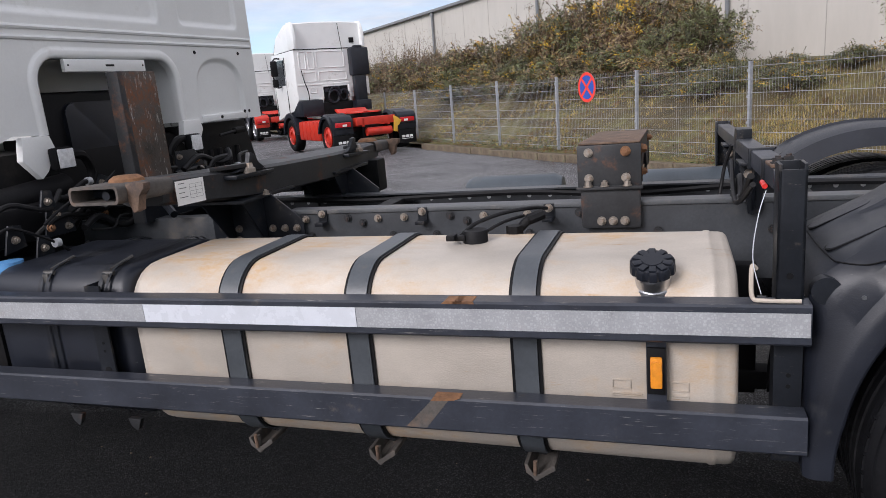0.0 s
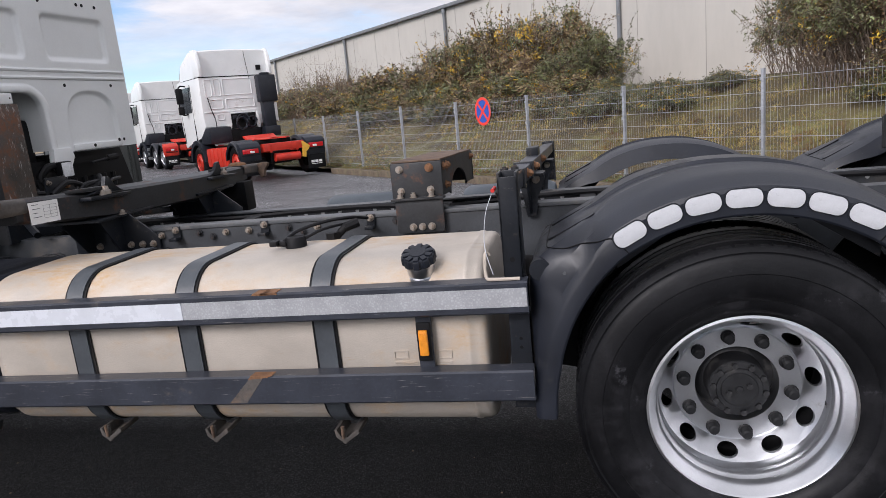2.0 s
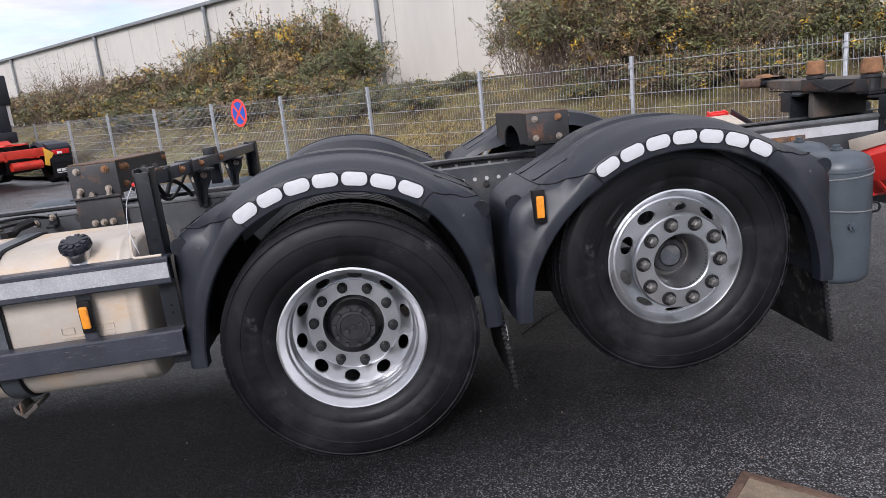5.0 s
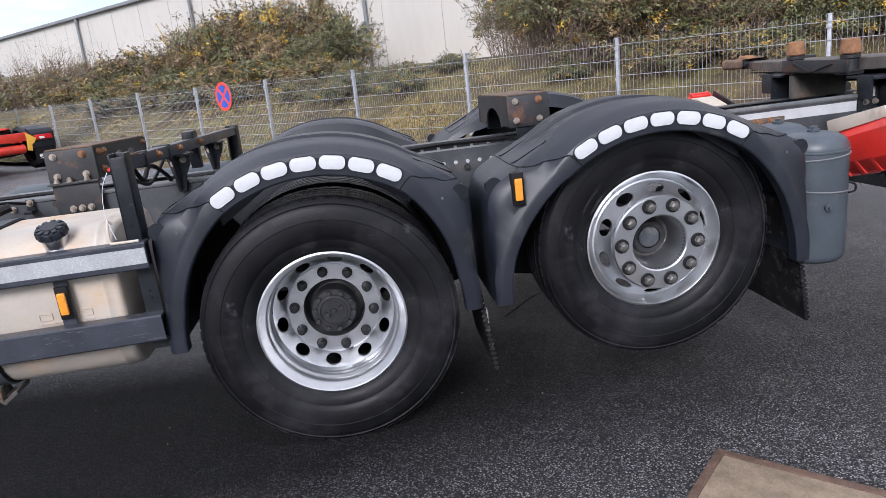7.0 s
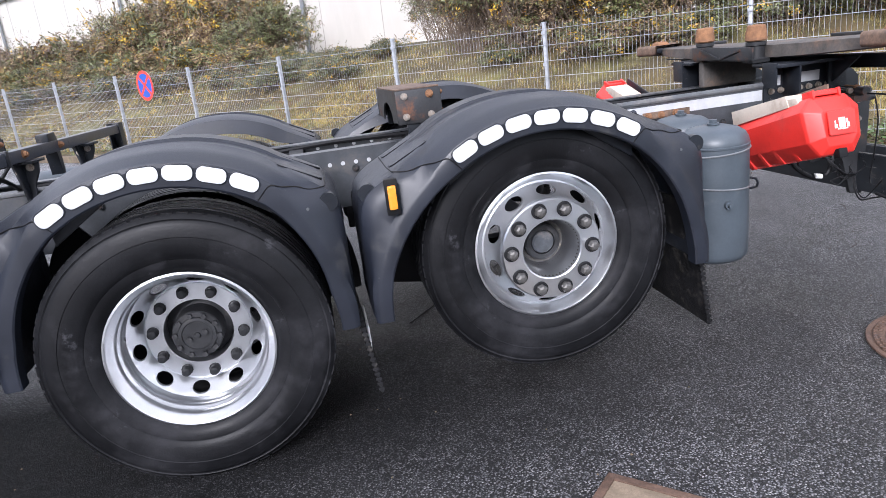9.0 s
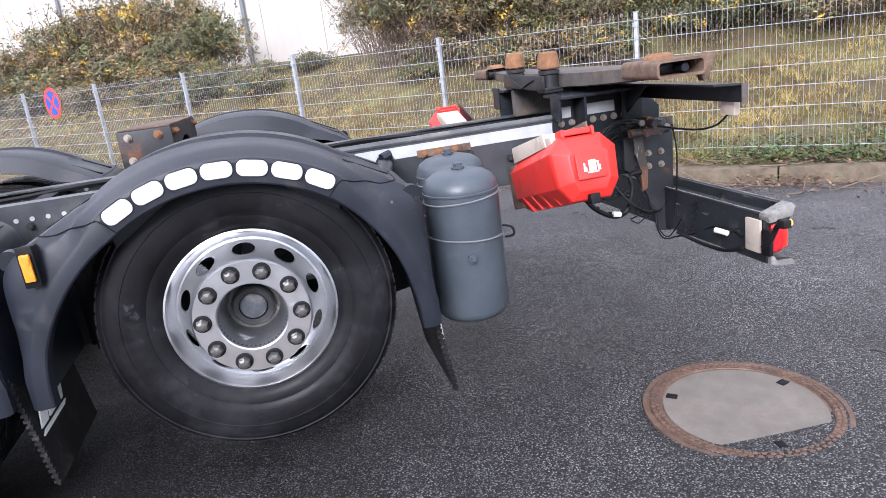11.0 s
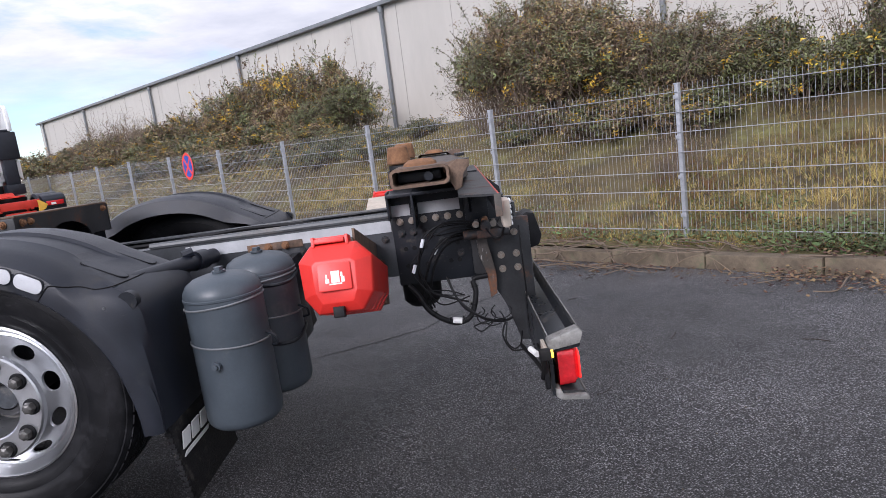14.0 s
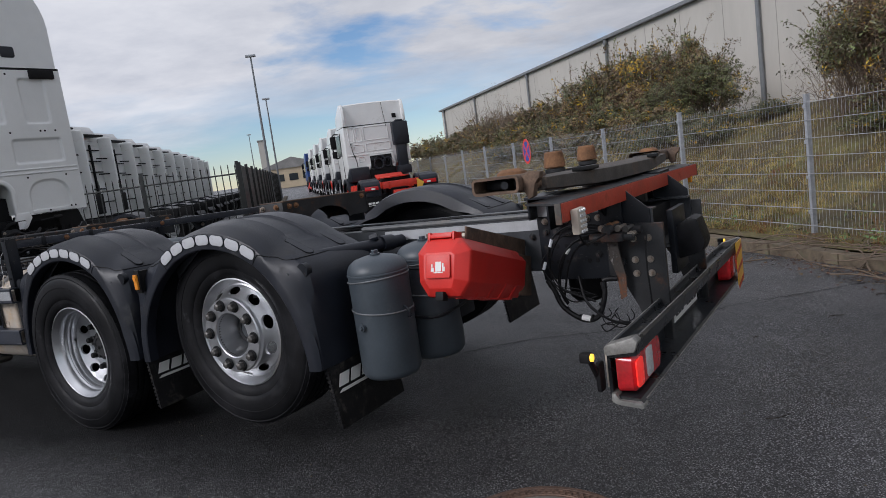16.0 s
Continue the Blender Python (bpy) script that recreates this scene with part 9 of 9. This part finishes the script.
def yard_truck(m):
    """Cab to -y, chassis to +y of the cab's back wall at y = 0."""
    root = thing("yard_truck", "white high-roofed truck cab with bare dark chassis in the yard", "truck", m, group="trucks in the yard")
    bm = bm_new()
    rows = []
    for y, zt in ((0, 3.85), (-0.08, 3.97), (-0.9, 4.0), (-1.7, 3.4), (-2.2, 2.7), (-2.25, 1.1)):
        rows.append([(-1.2, y, 1.05), (-1.22, y, min(2.4, zt - 0.2)), (-1.12, y, zt - 0.12), (-0.95, y, zt), (0.95, y, zt), (1.12, y, zt - 0.12), (1.22, y, min(2.4, zt - 0.2)), (1.2, y, 1.05)])
    loft(bm, rows)
    c = part("cab", bm, "white", root)
    for s in (-1, 1):
        bm = bm_new()
        prism(bm, [(-1.2, 2.0), (-1.95, 2.0), (-2.05, 2.25), (-1.75, 2.75), (-1.2, 2.75)], "x", *sorted((s * 1.224, s * 1.23)))
        part("side_window", bm, "glass", c)
        bm = bm_new()
        box(bm, *sorted((s * 1.12, s * 1.20)), 0.01, 0.46, 1.1, 3.6, 0.03)
        part("side_deflector", bm, "white", c)
        for z in (1.5, 2.4, 2.9):
            bm = bm_new()
            box(bm, *sorted((s * 0.55, s * 1.12)), 0.20, 0.24, z, z + 0.04)
            part("deflector_stay", bm, "black", c)
        bm = bm_new()
        box(bm, *sorted((s * 0.36, s * 0.44)), -1.5, 3.6, 0.85, 1.08, 0.01)
        part("frame_rail", bm, "black", root)
        for y in (-0.9, 2.6):
            t = place("wheel", TYRE_FAR, root, pose(s * 1.2, y, 0.515, 0, 0, 90 if s < 0 else -90) @ pose(0, 0, 0, 0, 0, -180))
            place("rim", RIM_FAR, t)
            if y > 0:
                bm = bm_new()
                rows = []
                for k in range(9):
                    a = radians(-70 + 140 * k / 8)
                    rows.append([(s * w, y + math.sin(a) * r, 0.5 + math.cos(a) * r) for w, r in ((1.24, 0.57), (1.25, 0.64), (0.66, 0.65), (0.66, 0.62))])
                loft(bm, rows)
                part("mudguard", bm, "plastic", root)
    bm = bm_new()
    box(bm, -0.55, 0.55, 0.06, 0.22, 1.15, 1.8, 0.04)
    part("cab_back_fittings", bm, "black", c)
    bm = bm_new()
    box(bm, -1.0, 1.0, 0.004, 0.02, 1.2, 3.35, 0.006)
    pnl = part("rear_panel", bm, "white", c)
    for z in (1.95, 2.5, 2.85, 3.2):
        bm = bm_new()
        rod(bm, (-1.0, 0.08, z), (1.0, 0.08, z + 0.03), 0.022, 6)
        part("rear_rail", bm, "black", pnl)
    bm = bm_new()
    box(bm, -0.25, 0.2, 0.02, 0.16, 2.55, 2.75, 0.02)
    part("work_lamp", bm, "black", pnl)
    bm = bm_new()
    box(bm, -0.98, 0.98, 0.02, 0.34, 3.62, 3.68, 0.02)
    part("roof_spoiler_frame", bm, "black", c)
    for x in (-0.55, 0.5):
        bm = bm_new()
        box(bm, x - 0.03, x + 0.03, 0.03, 0.09, 1.3, 3.38, 0.01)
        part("upright_stay", bm, "black", c)
    return root


y1 = yard_truck(ROAD @ pose(-4.6, 15.7, 0, 0, 0, -108))
for k in range(1, 11):
    copy_thing(y1, ROAD @ pose(-4.6 + 0.02 * k, 15.7 + 3.2 * k, 0, 0, 0, -108))

# ---- black palisade and panel fence ----
pal = thing("palisade_fence", "black steel palisade fence with pointed bars round the yard", "fence", ROAD)
P0, P1 = Vector((0.42, 12.85, 0)), Vector((-10.3, 16.1, 0))
d = (P1 - P0)
L = d.length
d.normalize()
bm = bm_new()
box(bm, -0.011, 0.011, -0.011, 0.011, 0.08, 1.92)
rod(bm, (0, 0, 1.92), (0, 0, 2.0), 0.015, 4, 0.002)
bar_me = mesh_only(part("bar", bm, "blackfence"))
for k in range(int(L / 0.175)):
    p = P0 + d * (0.06 + 0.175 * k)
    place("bar", bar_me, pal, pose(p.x, p.y, 0))
for z in (0.2, 1.75):
    bm = bm_new()
    rod(bm, tuple(P0 + Vector((0, 0, z))), tuple(P1 + Vector((0, 0, z))), 0.022, 6)
    part("cross_rail", bm, "blackfence", pal)
for k in range(5):
    p = P0 + d * (2.45 * k)
    bm = bm_new()
    box(bm, p.x - 0.04, p.x + 0.04, p.y - 0.04, p.y + 0.04, 0, 2.05, 0.006)
    part("post", bm, "blackfence", pal)
pan = thing("panel_fence", "solid black sheet-metal fence along the road", "fence", ROAD)
bm = bm_new()
front = [(0.015 + (0.015 if k % 4 in (1, 2) else 0), 2.45 * k / 40) for k in range(41)]
prism(bm, front + [(-0.015, 2.45), (-0.015, 0.0)], "z", 0.06, 1.95)
pm = mesh_only(part("panel", bm, "blackfence"))
for k in range(17):
    place("panel", pm, pan, pose(0.47 + 0.05 * k, 12.9 + 2.5 * k, 0))
    bm = bm_new()
    box(bm, 0.43 + 0.05 * k, 0.51 + 0.05 * k, 12.81 + 2.5 * k, 12.89 + 2.5 * k, 0, 2.02, 0.005)
    part("post", bm, "blackfence", pan)
bm = bm_new()
prism(bm, [(0.52, 12.8), (0.82, 12.8), (1.72, 55.5), (1.42, 55.5)], "z", 0.0, 0.14, 0.01)
tagged(part("yard_kerb", bm, "concrete", matrix=ROAD), "low concrete kerb before the panel fence", "kerb", kind="structure")

# ---- lamp posts ----


def lamp_post(u, v, h):
    root = thing("street_lamp", "tall slim grey lamp post with a flat head", "lamp", ROAD @ pose(v, u, 0), group="lamp posts")
    bm = bm_new()
    rod(bm, (0, 0, 0), (0, 0, h), 0.085, 12, 0.045)
    part("pole", bm, "hall_trim", root)
    bm = bm_new()
    box(bm, -0.28, 0.28, -0.14, 0.14, h, h + 0.12, 0.03)
    part("lamp_head", bm, "galva", root)


lamp_post(35.0, 0.85, 8.35)
lamp_post(49.0, 1.25, 7.6)
lamp_post(90.0, -1.8, 8.0)

# ---- far end of the road ----


def far_block(name, label, v0, v1, u0, u1, h, wall, roof=None, rise=0.0, windows=0):
    root = thing(name, label, "building", ROAD)
    bm = bm_new()
    box(bm, v0, v1, u0, u1, 0, h)
    part("wall", bm, wall, root)
    bm = bm_new()
    if rise:
        prism(bm, [(v0 - 0.4, h), ((v0 + v1) / 2, h + rise), (v1 + 0.4, h)], "y", u0 - 0.3, u1 + 0.3)
    else:
        box(bm, v0 - 0.2, v1 + 0.2, u0 - 0.2, u1 + 0.2, h, h + 0.25)
    part("roof", bm, roof or "far_roof", root)
    for k in range(windows):
        x = v0 + (v1 - v0) * (k + 0.5) / windows
        bm = bm_new()
        box(bm, x - 0.9, x + 0.9, u0 - 0.06, u0 - 0.01, h * 0.35, h * 0.7)
        part("window", bm, "glass", root)


far_block("dark_container", "dark blue container block at the end of the road", 4.4, 8.2, 160, 176, 4.6, "far_dark", "far_dark")
far_block("far_house", "low beige house with grey roof far down the road", -3, 11.0, 140, 150, 4.0, "far_wall", None, 2.2, 5)
far_block("far_shed", "low pale shed in the far distance", -40, -16, 150, 165, 5.0, "hall", None, 1.5, 4)
far_block("far_tower", "pale concrete tower in the far distance", -2.6, -0.9, 165, 171, 11.5, "hall", None, 0)
far_block("far_warehouse", "long low grey warehouse beyond the yard", -120, -44, 120, 150, 6.0, "far_roof", None, 1.0, 8)
far_block("behind_hall", "long pale hall on the other side of the road", -60, -30, -60, 60, 7.0, "hall", None, 0, 0)

# ---- in the ground: manhole cover and concrete cover ----
mh = thing("manhole_cover", "round rusty iron manhole ring with a worn concrete centre", "manhole", pose(3.18, -0.16, -0.046, 1.0, 0.8))
bm = bm_new()
lathe(bm, [(0.385, 0.0), (0.383, 0.007), (0.365, 0.007), (0.363, 0.003), (0.357, 0.003), (0.355, 0.008), (0.318, 0.008), (0.316, 0.003), (0.305, 0.003)], 80, axis="z")
ring_ob = part("iron_ring", bm, "iron", mh)
bm = bm_new()
for k in range(72):
    a = 2 * math.pi * k / 72
    box(bm, 0.321, 0.334, -0.0085, 0.0085, 0.0075, 0.0135, 0.002, Matrix.Rotation(a, 4, "Z"))
    box(bm, 0.340, 0.353, -0.009, 0.009, 0.0075, 0.0135, 0.002, Matrix.Rotation(a + 0.0436, 4, "Z"))
part("ring_studs", bm, "iron", ring_ob)
bm = bm_new()
lathe(bm, [(0.305, 0.0), (0.304, 0.005), (0.0001, 0.0055)], 64, axis="z")
part("centre", bm, "manhole_fill", mh)
for a in (20, 140, 260):
    bm = bm_new()
    box(bm, 0.25, 0.295, -0.018, 0.018, 0.004, 0.0085, 0.003, Matrix.Rotation(radians(a), 4, "Z"))
    part("lift_slot", bm, "black", mh)

cover = thing("pit_cover", "square rusty steel frame round a brown concrete cover", "cover", ROAD @ pose(0.588, -1.314, 0))
bm = bm_new()
box(bm, -0.80, -0.03, -0.80, -0.03, -0.01, 0.004, 0.002)
part("slab", bm, "patch", cover)
for x0, x1, yy0, yy1 in ((-0.83, 0.0, -0.03, 0.0), (-0.83, 0.0, -0.83, -0.80), (-0.03, 0.0, -0.80, -0.03), (-0.83, -0.80, -0.80, -0.03)):
    bm = bm_new()
    box(bm, x0, x1, yy0, yy1, -0.01, 0.009, 0.002)
    part("frame_bar", bm, "iron", cover)

# ---- shrubs on the bank ----
first = {id(b1): True, id(b2): True, id(b3): True, id(b4): True, id(b5): True, id(b6): True, id(b7): True}
rng = random.Random(21)
plan = [(b1, 15.2, 14.8, 0, 0.80, 1.02), (b5, 17.4, 15.4, 70, 0.98, 1.22), (b5, 20.3, 15.2, 200, 1.1, 1.10), (b5, 22.8, 14.8, 130, 1.05, 1.0), (b6, 25.6, 15.4, 40, 1.1, 0.86), (b7, 28.6, 15.0, 280, 1.1, 0.85), (b6, 32, 15.5, 120, 1.2, 0.74), (b7, 36, 15.2, 10, 1.2, 0.78), (b6, 40, 15.5, 220, 1.3, 0.66), (b7, 45, 15.5, 330, 1.3, 0.7), (b6, 50, 15.5, 90, 1.4, 0.6), (b7, 56, 15.5, 190, 1.4, 0.6), (b6, 62, 15.5, 20, 1.4, 0.52),
        (b2, 5.0, 12.2, 0, 0.80, 1.16), (b2, 3.2, 12.3, 100, 0.80, 0.92), (b2, 1.5, 12.5, 210, 0.70, 0.78), (b2, 5.8, 13.9, 50, 0.9, 1.15), (b1, 2.4, 14.2, 300, 0.66, 0.7), (b7, 4.2, 11.6, 310, 0.5, 0.75), (b6, 2.2, 11.5, 250, 0.5, 0.7),
        (b3, 0.35, 12.2, 170, 0.58, 1.15), (b3, 3.0, 11.3, 80, 0.38, 0.8), (b3, 17.2, 12.9, 20, 0.8, 0.6), (b3, 21.6, 13.0, 140, 0.9, 0.65), (b3, 27, 13, 310, 0.9, 0.6), (b3, 11.6, 12.0, 0, 0.45, 0.75), (b3, 9.8, 11.9, 60, 0.42, 0.6), (b3, 8.3, 12.0, 130, 0.42, 0.6), (b7, 13.2, 11.9, 20, 0.55, 0.75), (b6, 15.3, 12.0, 160, 0.6, 0.8), (b7, 17.6, 12.0, 300, 0.6, 0.8), (b6, 20.0, 12.1, 40, 0.65, 0.75), (b7, 22.6, 12.0, 190, 0.65, 0.75), (b6, 25.4, 12.2, 260, 0.7, 0.7), (b7, 28.4, 12.2, 80, 0.75, 0.7), (b2, 7.5, 14.4, 140, 0.72, 1.3),  (b3, -9.5, 12.6, 0, 1.2, 1.2),
        (b4, -1.2, 12.0, 0, 0.6, 1.4), (b4, 4.2, 11.4, 90, 0.7, 0.9), (b4, 1.7, 11.5, 140, 0.7, 1.0), (b4, 15.4, 14.2, 30, 0.8, 0.7), (b4, 30.0, 14.0, 150, 1.1, 0.9), (b4, 35.5, 14.4, 60, 1.3, 1.0), (b4, 38.5, 14.6, 210, 1.3, 0.95), (b4, 33.0, 14.2, 320, 1.2, 0.8), (b4, 24.0, 14.2, 250, 1.0, 0.95), (b4, 5.8, 11.7, 200, 0.7, 0.8), (b4, 0.55, 9.3, 200, 0.34, 1.1),
        (b3, 8.9, 10.7, 40, 0.50, 0.7), (b3, 10.9, 10.8, 210, 0.58, 0.75), (b6, 13.0, 11.0, 100, 0.45, 0.7), (b7, 15.6, 11.0, 10, 0.48, 0.8), (b6, 18.4, 11.1, 230, 0.5, 0.75), (b7, 21.2, 11.2, 140, 0.55, 0.75), (b6, 24.0, 11.2, 300, 0.55, 0.7), (b7, 1.6, 11.0, 20, 0.42, 0.7), (b3, 4.6, 10.9, 250, 0.35, 0.7),
        (b3, -0.4, 11.3, 20, 0.55, 0.95), (b7, -2.2, 11.3, 70, 0.45, 0.75), (b6, -3.6, 11.4, 160, 0.48, 0.75), (b7, -5.2, 11.5, 250, 0.55, 0.75), (b6, 0.9, 10.8, 300, 0.36, 0.8), (b7, 2.5, 10.7, 120, 0.38, 0.75), (b3, -1.3, 11.9, 200, 0.62, 1.1)]
for ob, u, v, turn, s, sz in plan:
    plant(ob, u, v, turn, s, sz, first.pop(id(ob), False))
